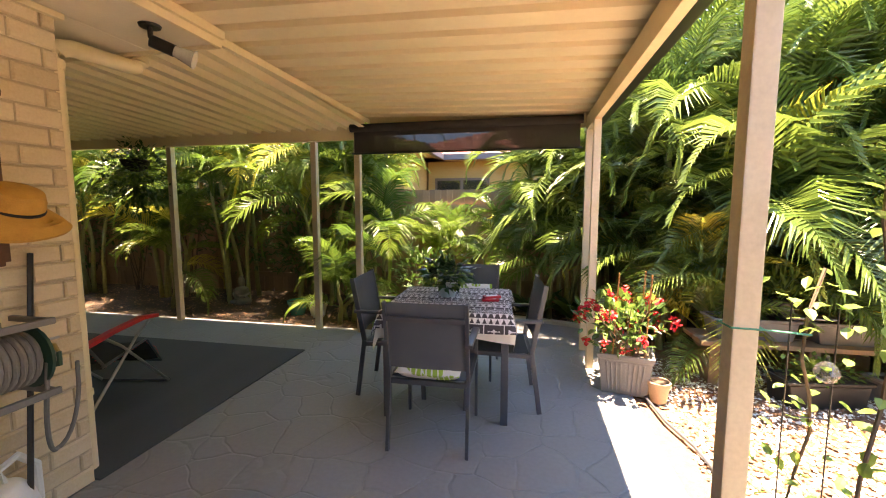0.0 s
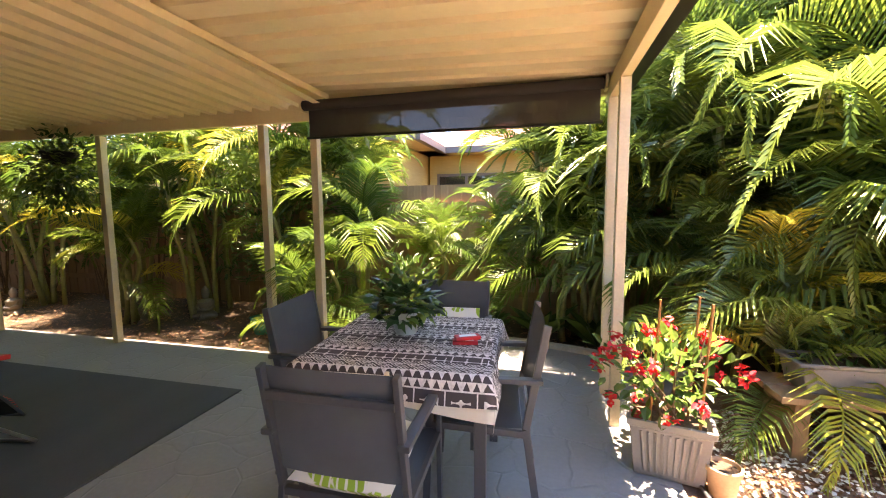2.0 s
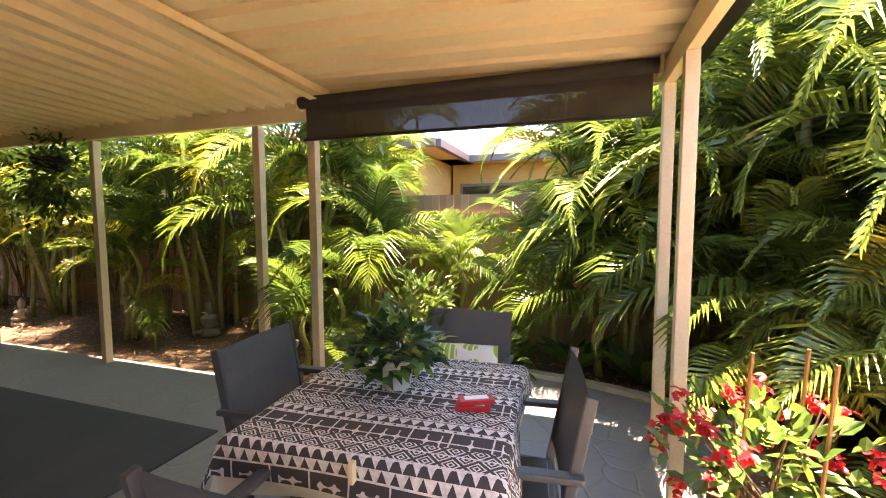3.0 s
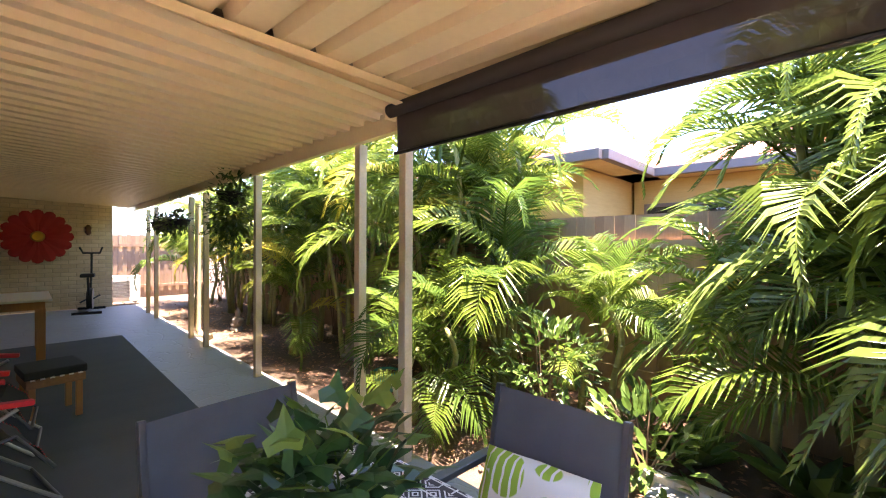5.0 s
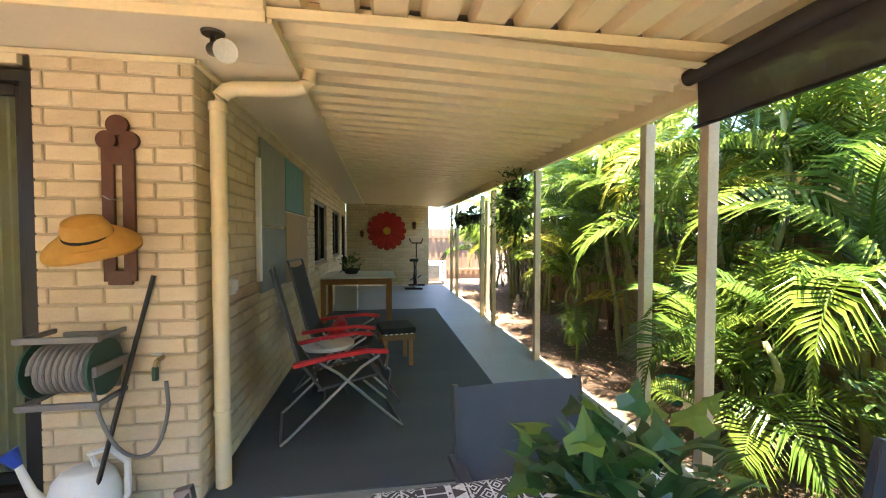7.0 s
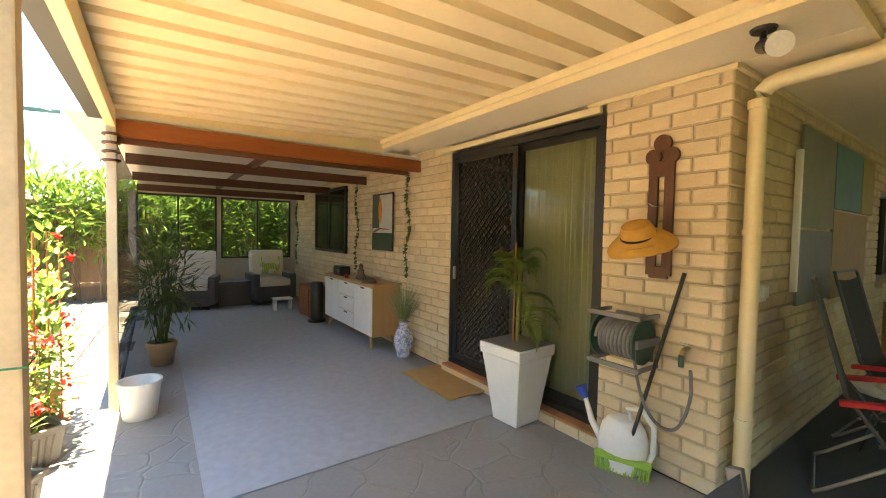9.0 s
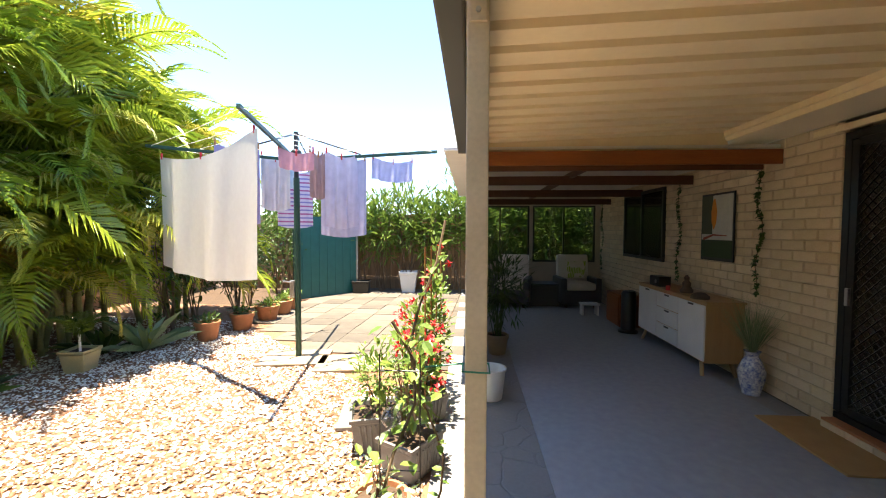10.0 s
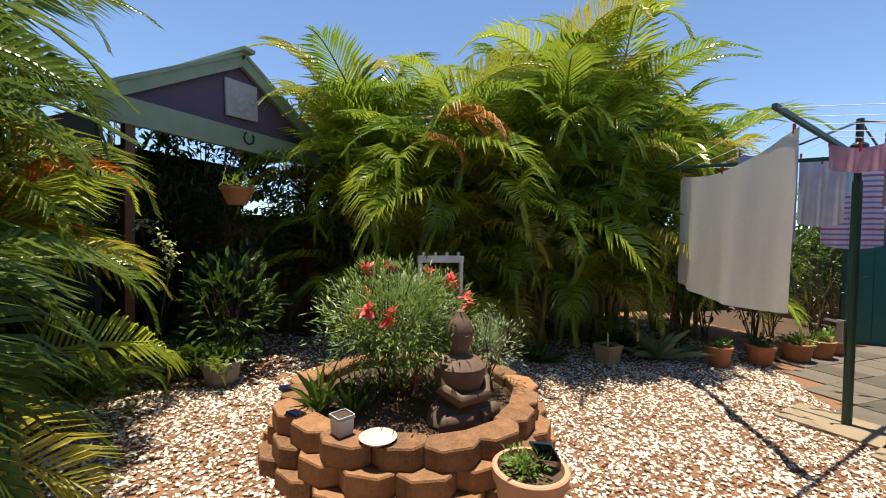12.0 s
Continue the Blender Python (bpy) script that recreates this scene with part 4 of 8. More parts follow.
def leafprint():
    m = bpy.data.materials.new("leaf_print_cotton")
    m.use_nodes = True
    n, l = m.node_tree.nodes, m.node_tree.links
    tc, v, w = n.new("ShaderNodeTexCoord"), n.new("ShaderNodeTexVoronoi"), n.new("ShaderNodeTexWave")
    v.inputs["Scale"].default_value = 8.0
    w.inputs["Scale"].default_value, w.inputs["Distortion"].default_value = 9.0, 2.5
    l.new(tc.outputs["Object"], v.inputs["Vector"])
    l.new(tc.outputs["Object"], w.inputs["Vector"])
    r1, r2 = n.new("ShaderNodeValToRGB"), n.new("ShaderNodeValToRGB")
    r1.color_ramp.elements[0].position, r1.color_ramp.elements[1].position = 0.56, 0.59
    r1.color_ramp.elements[0].color, r1.color_ramp.elements[1].color = (1, 1, 1, 1), (0, 0, 0, 1)
    r2.color_ramp.elements[0].position, r2.color_ramp.elements[1].position = 0.12, 0.2
    l.new(v.outputs["Distance"], r1.inputs[0])
    l.new(w.outputs["Fac"], r2.inputs[0])
    mu, mx = n.new("ShaderNodeMath"), n.new("ShaderNodeMixRGB")
    mu.operation = "MULTIPLY"
    l.new(r1.outputs[0], mu.inputs[0])
    l.new(r2.outputs[0], mu.inputs[1])
    l.new(mu.outputs[0], mx.inputs[0])
    mx.inputs[1].default_value, mx.inputs[2].default_value = (0.72, 0.72, 0.66, 1), (0.28, 0.46, 0.05, 1)
    l.new(mx.outputs[0], n["Principled BSDF"].inputs["Base Color"])
    n["Principled BSDF"].inputs["Roughness"].default_value = 0.9
    return m


PRINT = leafprint()


def cushion(name, m, s, material, label):
    vs, fs = [], []
    N = 12
    for sg in (1, -1):
        for i in range(N + 1):
            for j in range(N + 1):
                u, v = 2 * i / N - 1, 2 * j / N - 1
                h = s[2] / 2 * max(0.0, (1 - u ** 4) * (1 - v ** 4)) ** 0.5
                k = 1 - 0.06 * (abs(u * v))
                vs.append((u * s[0] / 2 * (1 - 0.05 * (1 - v * v)) * k, v * s[1] / 2 * (1 - 0.05 * (1 - u * u)) * k, sg * h))
    for g in range(2):
        o = g * (N + 1) ** 2
        for i in range(N):
            for j in range(N):
                a = o + i * (N + 1) + j
                q = (a, a + N + 1, a + N + 2, a + 1)
                fs.append(q if g == 0 else q[::-1])
    ob = raw(name, vs, fs, material)
    ob.data.shade_smooth()
    ob.matrix_basis = m
    return tagged(ob, label, "cushion")


cushion("cushion", pose(-0.56, 2.51, 0.53, 8, 0, 0), (0.44, 0.42, 0.13), PRINT, "white cushion with green leaf print on a chair seat")
cushion("cushion", pose(-0.50, 3.89, 0.64, 66, 0, 6), (0.44, 0.32, 0.12), PRINT, "white cushion with green leaf print against a chair back")


def clothprint():
    """Dark brown cloth printed in white: bands of triangles, diamonds and flower squares."""
    m = bpy.data.materials.new("printed_tablecloth")
    m.use_nodes = True
    n, l = m.node_tree.nodes, m.node_tree.links
    tc, sep = n.new("ShaderNodeTexCoord"), n.new("ShaderNodeSeparateXYZ")
    l.new(tc.outputs["UV"], sep.inputs[0])

    def op(kind, a, b=0.0, c=0.0):
        q = n.new("ShaderNodeMath")
        q.operation = kind
        for i, v in enumerate((a, b, c)):
            if isinstance(v, (int, float)):
                q.inputs[i].default_value = v
            else:
                l.new(v, q.inputs[i])
        return q.outputs[0]

    def tri(v, f):
        return op("PINGPONG", op("MULTIPLY", v, f), 0.5)
    x, y = op("MULTIPLY", sep.outputs[0], 1.35), op("MULTIPLY", sep.outputs[1], 1.35)
    dia = op("ADD", tri(x, 9.0), tri(y, 9.0))
    diamonds = op("MULTIPLY", op("GREATER_THAN", op("PINGPONG", dia, 0.25), 0.10), op("LESS_THAN", op("PINGPONG", dia, 0.25), 0.19))
    zig = op("LESS_THAN", tri(x, 16.0), op("MULTIPLY", op("FRACT", op("MULTIPLY", y, 16.0)), 0.5))
    fl = op("LESS_THAN", op("MULTIPLY", tri(x, 14.0), tri(y, 14.0)), 0.02)
    sq = op("MULTIPLY", op("GREATER_THAN", tri(x, 5.0), 0.2), op("GREATER_THAN", tri(y, 5.0), 0.2))
    flower = op("MULTIPLY", fl, sq)
    b = op("FRACT", op("MULTIPLY", y, 2.5))
    in1 = op("LESS_THAN", b, 0.28)
    in2 = op("GREATER_THAN", b, 0.66)
    mid = op("SUBTRACT", 1.0, op("ADD", in1, in2))
    line = op("LESS_THAN", op("PINGPONG", op("MULTIPLY", y, 10.0), 0.5), 0.045)
    line2 = op("LESS_THAN", op("PINGPONG", op("MULTIPLY", x, 5.0), 0.5), 0.022)
    tot = op("ADD", op("MULTIPLY", in1, zig), op("ADD", op("MULTIPLY", mid, diamonds), op("MULTIPLY", in2, op("ADD", flower, line2))))
    tot = op("MINIMUM", op("ADD", tot, line), 1.0)
    nz = n.new("ShaderNodeTexNoise")
    nz.inputs["Scale"].default_value = 60
    l.new(tc.outputs["Object"], nz.inputs["Vector"])
    tot = op("MULTIPLY", tot, op("ADD", nz.outputs["Fac"], 0.4))
    mx = n.new("ShaderNodeMixRGB")
    l.new(tot, mx.inputs[0])
    mx.inputs[1].default_value, mx.inputs[2].default_value = (0.06, 0.048, 0.052, 1), (0.74, 0.71, 0.69, 1)
    l.new(mx.outputs[0], n["Principled BSDF"].inputs["Base Color"])
    n["Principled BSDF"].inputs["Roughness"].default_value = 0.85
    return m


def dining_table():
    m = pose(-0.55, 3.15, 0, 0, 0, 3) @ Matrix.Diagonal((0.94, 0.86, 1.09, 1))
    t = thing("dining_table", m, "square charcoal metal outdoor dining table under a cloth", "table")
    part("tabletop", one((0, 0, 0.715), (0.96, 1.03, 0.03), 0.006), CHARCOAL, t)
    for sx in (-1, 1):
        part("apron", one((sx * 0.45, 0, 0.675), (0.03, 0.98, 0.05), 0.004), CHARCOAL, t)
        for sy in (-1, 1):
            part("leg", one((sx * 0.45, sy * 0.49, 0.35), (0.055, 0.055, 0.70), 0.006), CHARCOAL, t)
    for nm, mt, hw, hd, drop, z0, label in (("tablecloth", clothprint(), 0.495, 0.53, 0.12, 0.736, "dark brown and white geometric print tablecloth on the table"), ("white_undercloth", TOWEL, 0.488, 0.523, 0.165, 0.733, "plain white undercloth hanging below the printed one")):
        vs, fs, uv = [], [], []
        N = 44
        for i in range(N + 1):
            for j in range(N + 1):
                u, v = (2 * i / N - 1) * (hw + drop), (2 * j / N - 1) * (hd + drop)
                ox, oy = max(0.0, abs(u) - hw), max(0.0, abs(v) - hd)
                o = math.hypot(ox, oy)
                px = math.copysign(min(abs(u), hw), u)
                py = math.copysign(min(abs(v), hd), v)
                wave = 0.022 * (o / drop) * math.sin(9 * (u - v) + 5 * u * v) + 0.018 * o / drop
                px += math.copysign(wave + 0.006 * min(1, o / 0.02), u) * (1 if ox > 0 else 0)
                py += math.copysign(wave + 0.006 * min(1, o / 0.02), v) * (1 if oy > 0 else 0)
                z = z0 - o * 0.985 + (0.0015 * math.sin(7 * u + 3) * math.sin(6 * v) if o == 0 else 0)
                if nm == "white_undercloth":
                    z += 0.025 * (o / drop) * math.sin(5 * u + 7 * v)
                vs.append((px, py, z))
                uv.append((u, v))
        for i in range(N):
            for j in range(N):
                a = i * (N + 1) + j
                fs.append((a, a + N + 1, a + N + 2, a + 1))
        ob = raw(nm, vs, fs, mt)
        me = ob.data
        lay = me.uv_layers.new(name="cloth")
        for lp in me.loops:
            lay.data[lp.index].uv = uv[lp.vertex_index]
        me.shade_smooth()
        ob.matrix_basis = m
        tagged(ob, label, "tablecloth")
    # clip holding the cloth
    c = thing("cloth_clip", m @ pose(0.02, -0.552, 0.70), "small cream plastic tablecloth clip", "clip")
    part("body", one((0, 0, 0), (0.018, 0.03, 0.06), 0.004), CREAM, c)


dining_table()
# ivy in a patterned pot on the table
t = pot_round("ivy_pot", -0.60, 3.20, 0.808, 0.085, 0.13, mat("patterned_pot", (0.62, 0.64, 0.6), (0.42, 0.47, 0.42), scale=30, rough=0.3), "pale patterned pot of dark green artificial ivy on the table", category="plant")
vs, fs = cloud(170, (0.20, 0.20, 0.13), (0, 0, 0.20), 0.085, 0.075, "ivy", 77, 0.35, 0.1)
raw("foliage", vs, fs, LEAF_D, t)
vs, fs = cloud(30, (0.22, 0.22, 0.17), (0, 0, 0.20), 0.075, 0.07, "ivy", 78, 0.8, 0.1)
raw("young_leaves", vs, fs, LEAF_L, t)
bm = B()
branches(bm, 12, (0, 0, 0.2), (0.22, 0.22, 0.15), 0.1, 0.004, 79)
part("branching_stem", bm, LEAF_L, t)
for i, z in enumerate((0.815, 0.836)):
    c = thing("card_box", pose(-0.24 + 0.01 * i, 3.10 + 0.012 * i, z - 0.009, 0, 0, 12 + 14 * i), "small red and white card box lying on the tablecloth", "box", "card boxes")
    part("body", one((0, 0, 0.009), (0.13, 0.055, 0.018), 0.002), REDPAD, c)
    part("label", one((0, 0, 0.019), (0.09, 0.03, 0.002)), WHITE, c, "white printed label")


def red_recliner(x, y, rz, label, cush=False):
    """Folding camp recliner: bent steel tube, dark laced sling, red padded arms; faces +y."""
    t = thing("recliner_chair", pose(x, y, 0.012, 0, 0, rz), label, "chair", "recliners")
    w = 0.58
    for s in (-1, 1):
        X = s * w / 2
        part("leg", tubes([(X, -0.42, 0.015), (X, -0.36, 0.06), (X, 0.16, 0.52), (X, 0.30, 0.60)], r=0.011), STEEL, t)
        part("leg", tubes([(X, 0.48, 0.015), (X, 0.40, 0.09), (X, 0.0, 0.48), (X, -0.14, 0.58)], r=0.011), STEEL, t)
        part("back_tube", tubes([(X * 0.88, -0.12, 0.36), (X * 0.88, -0.30, 0.62), (X * 0.88, -0.46, 1.24), (X * 0.84, -0.47, 1.27)], r=0.011), CHARCOAL, t)
        bm = B()
        pts = [(X * 1.05, -0.33, 0.585), (X * 1.05, -0.1, 0.62), (X * 1.05, 0.2, 0.645), (X * 1.05, 0.36, 0.625)]
        for a, b in zip(pts, pts[1:]):
            bar(bm, a, b, 0.055, 0.03, 0.008)
        part("armrest", bm, REDPAD, t, "red padded armrest")
        part("seat_tube", tubes([(X * 0.88, -0.16, 0.37), (X * 0.88, 0.30, 0.44), (X * 0.88, 0.46, 0.20)], r=0.010), CHARCOAL, t)
    for y0, z0 in ((-0.42, 0.015), (0.48, 0.015), (0.46, 0.20), (-0.47, 1.27)):
        k = 0.88 if z0 > 0.1 else 1.0
        part("cross_tube", tubes([(-w / 2 * k, y0, z0), (w / 2 * k, y0, z0)], r=0.010), CHARCOAL, t)
    for nm, pf in (("seat", [(0.44, 0.23), (0.40, 0.33), (0.30, 0.425), (0.1, 0.39), (-0.13, 0.36)]), ("backrest", [(-0.17, 0.42), (-0.28, 0.6), (-0.37, 0.9), (-0.455, 1.22)])):
        vs, fs = [], []
        for i in range(7):
            xx = (i / 6 - 0.5) * w * 0.82
            for yy, zz in pf:
                vs.append((xx, yy, zz - 0.02 * (1 - (i / 3 - 1) ** 2)))
        k, q = len(vs), len(pf)
        vs += [(a, b - 0.006, c - 0.006) for a, b, c in vs]
        for i in range(6):
            for j in range(q - 1):
                a = q * i + j
                fs += [(a, a + q, a + q + 1, a + 1), (k + a, k + a + 1, k + a + q + 1, k + a + q)]
        raw(nm, vs, fs, BLACKFAB, t)
        bm = B()
        for a, b in zip(pf, pf[1:]):
            for j in range(6):
                f = (j + 0.5) / 6
                for s in (-1, 1):
                    yy, zz = a[0] + (b[0] - a[0]) * f, a[1] + (b[1] - a[1]) * f
                    tube(bm, [(s * w * 0.40, yy, zz), (s * w * 0.445, yy, zz + 0.004)], 0.003, 4)
        tagged(part("lacing", bm, REDPAD, t), "thin red elastic lacing", kind="stuff")
    return t


red_recliner(-3.22, 2.33, 12, "black and red folding recliner with steel legs")
red_recliner(-4.15, 2.30, -4, "black and red folding recliner holding a red cushion")
cushion("red_cushion", pose(-4.1, 2.25, 0.56, 55, 0, 10), (0.4, 0.3, 0.12), REDPAD, "red and white cushion on the recliner seat")
t = thing("side_table", pose(-3.70, 2.2, 0.012), "small round white tray table between the recliners", "table")
bm = B()
lathe(bm, [(0.02, 0.50), (0.24, 0.50), (0.25, 0.535), (0.235, 0.535), (0.23, 0.515), (0.02, 0.515)], 28)
part("tray", bm, WHITE, t, "", True)
for k in range(3):
    a = 2.1 * k
    part("leg", tubes([(0.05 * math.cos(a), 0.05 * math.sin(a), 0.5), (0.2 * math.cos(a), 0.2 * math.sin(a), 0.0)], r=0.010), CHARCOAL, t)
t = thing("footstool", pose(-4.75, 2.87, 0.012, 0, 0, 8), "low timber footstool with woven side and dark cushion", "stool")
part("seat_pad", one((0, 0, 0.42), (0.46, 0.40, 0.07), 0.02), BLACKFAB, t)
part("woven_band", one((0, 0, 0.345), (0.44, 0.38, 0.07), 0.01), mat("cane_weave", (0.30, 0.15, 0.06), (0.16, 0.08, 0.03), scale=40, fine=120, bump=0.6), t)
for sx in (-1, 1):
    for sy in (-1, 1):
        part("leg", one((sx * 0.18, sy * 0.15, 0.17), (0.045, 0.045, 0.34), 0.006), PINE, t)
for k in range(6):
    part("tie", one((0.232, -0.15 + 0.06 * k, 0.385), (0.006, 0.03, 0.012)), WHITE, t, "white cushion tie")

# long table with white top
t = thing("long_table", pose(-7.66, 2.28, 0.0), "timber table with a white cloth top beside the brick wall", "table")
part("tabletop", one((0, 0, 0.80), (1.25, 1.35, 0.03), 0.008), WHITE, t, "white cloth top")
part("apron", one((0, 0, 0.73), (1.12, 1.22, 0.10), 0.004), PINE, t)
for sx in (-1, 1):
    for sy in (-1, 1):
        part("leg", one((sx * 0.52, sy * 0.57, 0.345), (0.09, 0.09, 0.69), 0.008), PINE, t)
t = pot_round("bowl_plant", -7.75, 2.15, 0.816, 0.16, 0.09, BLACKFAB, "dark shallow bowl of leafy plants on the white table", category="plant")
vs, fs = cloud(120, (0.22, 0.22, 0.14), (0, 0, 0.2), 0.09, 0.05, "oval", 81, 0.3)
raw("foliage", vs, fs, LEAF, t)
t = thing("bar_fridge", pose(-8.5, 2.0, 0.0), "small white storage box on the floor", "box")
part("body", one((0, 0, 0.26), (0.45, 0.45, 0.52), 0.02), WHITE, t)
part("handle", one((0.0, 0.235, 0.42), (0.2, 0.02, 0.03), 0.005), GREYPOT, t)

# boards on the wall
t = thing("board_mural", pose(0.18, WY + 0.02, 0), "patchwork of grey, teal and tan painted boards on the brick wall", "panel")
for nm, x0, x1, z0, z1, c in (("grey_board", -4.55, -3.66, 1.62, 2.36, (0.26, 0.27, 0.22)), ("lower_board", -4.55, -3.66, 1.04, 1.60, (0.22, 0.25, 0.25)), ("teal_board", -5.55, -4.57, 1.80, 2.36, (0.10, 0.28, 0.30)),
                              ("tan_board", -5.85, -4.57, 1.02, 1.78, (0.42, 0.27, 0.12)), ("ochre_board", -6.1, -5.57, 1.80, 2.36, (0.42, 0.33, 0.12))):
    part(nm, one(((x0 + x1) / 2, 0.004, (z0 + z1) / 2), (x1 - x0, 0.02, z1 - z0), 0.003), mat(nm, c, rough=0.7, bump=0.1), t)
t = thing("wall_rail", pose(-3.41, WY + 0.03, 0), "upright white plastic rail fixed to the brick wall", "rail")
part("rail", one((0, 0, 1.66), (0.045, 0.04, 1.02), 0.008), WHITE, t)
t = thing("wall_box", pose(-2.63, WY + 0.05, 1.20), "small white weatherproof power outlet box", "outlet")
part("body", one((0, 0, 0), (0.10, 0.08, 0.10), 0.012), WHITE, t)
part("cover", one((0, 0.045, 0.01), (0.08, 0.02, 0.07), 0.008), WHITE, t)

# big tin flower on the end wall
t = thing("tin_flower", pose(END_X + 0.03, 2.90, 1.69), "large red tin flower with yellow centre on the end wall", "decoration")
REDTIN = mat("red_tin", (0.42, 0.02, 0.02), (0.26, 0.01, 0.012), rough=0.35, metal=0.4)
for k in range(16):
    a = 6.2832 * k / 16
    bm = B()
    vs = []
    for u, wd in ((0.12, 0.03), (0.3, 0.09), (0.48, 0.115), (0.57, 0.08), (0.60, 0.02)):
        for s in (-1, 0, 1):
            yy, zz = u * math.cos(a) - s * wd * math.sin(a), u * math.sin(a) + s * wd * math.cos(a)
            vs.append(bm.verts.new((0.03 + 0.03 * u + (0.012 if s == 0 else 0) + (k % 2) * 0.012, yy, zz)))
    for i in range(4):
        for j in range(2):
            q = 3 * i + j
            bm.faces.new((vs[q], vs[q + 1], vs[q + 4], vs[q + 3]))
    part("petal", bm, REDTIN, t)
bm = B()
tube(bm, [(0.0, 0, 0), (0.10, 0, 0)], 0.13, 20, True, 0.09)
part("centre", bm, mat("yellow_tin", (0.62, 0.34, 0.03), rough=0.4, metal=0.3), t, "yellow domed centre")
for y, z, h in ((3.75, 1.86, 0.25), (2.15, 1.6, 0.22)):
    t = thing("wall_ornament", pose(END_X + 0.02, y, z), "small brown carved ornament hung on the brick wall", "decoration")
    bm = B()
    lathe(bm, [(0.02, -h / 2), (0.06, -h / 4), (0.05, 0.0), (0.07, h / 4), (0.02, h / 2)], 10, (0.05, 0, 0))
    part("body", bm, DARKWOOD, t, "", True)
# exercise bike
t = thing("exercise_bike", pose(-11.9, 3.72, 0, 0, 0, 80), "black folding exercise bike by the end wall", "exercise bike")
part("base", tubes([(-0.25, -0.45, 0.03), (0.25, -0.45, 0.03)], [(-0.25, 0.45, 0.03), (0.25, 0.45, 0.03)], [(0, -0.45, 0.04), (0, 0.45, 0.04)], r=0.03), BLACKFRAME, t)
bm = B()
tube(bm, [(-0.05, 0.12, 0.28), (0.05, 0.12, 0.28)], 0.24, 24)
part("flywheel", bm, BLACKFRAME, t, "", True)
part("seat_post", tubes([(0, 0.0, 0.25), (0, -0.32, 0.80)], r=0.025), BLACKFRAME, t)
part("seat", one((0, -0.34, 0.84), (0.24, 0.28, 0.08), 0.03), BLACKFAB, t)
part("handle_post", tubes([(0, 0.15, 0.3), (0, 0.40, 0.9), (0, 0.42, 1.3)], [(-0.2, 0.3, 1.45), (-0.15, 0.42, 1.32), (0.15, 0.42, 1.32), (0.2, 0.3, 1.45)], r=0.022), BLACKFRAME, t)
part("pedal", tubes([(-0.18, 0.12, 0.2), (-0.05, 0.12, 0.28)], [(0.18, 0.12, 0.36), (0.05, 0.12, 0.28)], r=0.018), CHARCOAL, t)
# air conditioner outside
t = thing("air_conditioner", pose(-13.6, 4.5, -0.02, 0, 0, 90), "white outdoor air conditioner unit on the ground", "air conditioner")
part("casing", one((0, 0, 0.36), (0.8, 0.32, 0.68), 0.015), WHITE, t)
for k in range(12):
    part("slat", one((-0.08, -0.168, 0.14 + 0.038 * k), (0.5, 0.014, 0.014)), GREYPOT, t)
for s in (-1, 1):
    part("foot", one((s * 0.3, 0, 0.0), (0.06, 0.3, 0.06), 0.004), GREYPOT, t)

# downpipe at the corner
t = thing("downpipe", pose(0, 0, 0), "round cream plastic downpipe bending under the soffit", "pipe")
bm = B()
px, py = WX - 0.14, WY + 0.075
tube(bm, [(px, py, 0.0), (px, py, 2.30), (px, py + 0.015, 2.35), (px, py + 0.05, 2.385), (px, py + 0.10, 2.40), (px, py + 0.44, 2.415), (px, py + 0.49, 2.43), (px, py + 0.52, 2.46), (px, py + 0.53, 2.56)], 0.045, 18)
part("pipe", bm, CREAM, t, "", True)
for z in (0.45, 1.55):
    bm = B()
    tube(bm, [(px, py, z), (px, py, z + 0.03)], 0.051, 18)
    part("bracket", bm, CREAM, t)
bm = B()
tube(bm, [(px, py, 2.26), (px, py, 2.31)], 0.052, 18)
part("socket", bm, CREAM, t)
# spotlight under the soffit
t = thing("spotlight", pose(-1.98, 1.9, CEIL + 0.005), "black ceiling spotlight with a clear reflector bulb", "lamp")
bm = B()
lathe(bm, [(0.05, -0.012), (0.055, 0.0)], 18)
part("base", bm, BLACKFRAME, t)
part("arm", tubes([(0, 0, -0.01), (0.0, 0.0, -0.06), (0.02, 0.02, -0.09)], r=0.014), BLACKFRAME, t)
bm = B()
tube(bm, [(0.0, 0.0, -0.08), (0.09, 0.06, -0.12)], 0.033, 16)
part("holder", bm, BLACKFRAME, t, "", True)
bm = B()
tube(bm, [(0.085, 0.057, -0.118), (0.12, 0.08, -0.133), (0.155, 0.105, -0.15), (0.168, 0.113, -0.155)], 0.028, 20, True, 0.052)
part("bulb", bm, mat("bulb_reflector", (0.9, 0.9, 0.88), rough=0.08, metal=0.3, bump=0), t, "clear silvered bulb", True)

# things on and by the corner pier
t = thing("wall_plaque", pose(WX + 0.02, 1.30, 1.54), "carved dark brown timber plaque hanging on the brick pier", "decoration")
bm = B()
for dx in (-1, 1):
    box(bm, (0, dx * 0.05, 0.1), (0.022, 0.06, 0.72), None, 0.006)
box(bm, (0, 0, 0.42), (0.024, 0.15, 0.10), None, 0.01)
box(bm, (0, 0, -0.24), (0.024, 0.12, 0.08), None, 0.01)
part("board", bm, DARKWOOD, t)
bm = B()
for y, z, r in ((-0.055, 0.50, 0.05), (0.055, 0.50, 0.05), (0, 0.58, 0.055)):
    tube(bm, [(-0.012, y, z), (0.012, y, z)], r, 16)
part("crest", bm, DARKWOOD, t)
part("hook", tubes([(0.015, 0, 0.18), (0.05, -0.02, 0.18), (0.055, -0.05, 0.20)], r=0.004), STEEL, t)
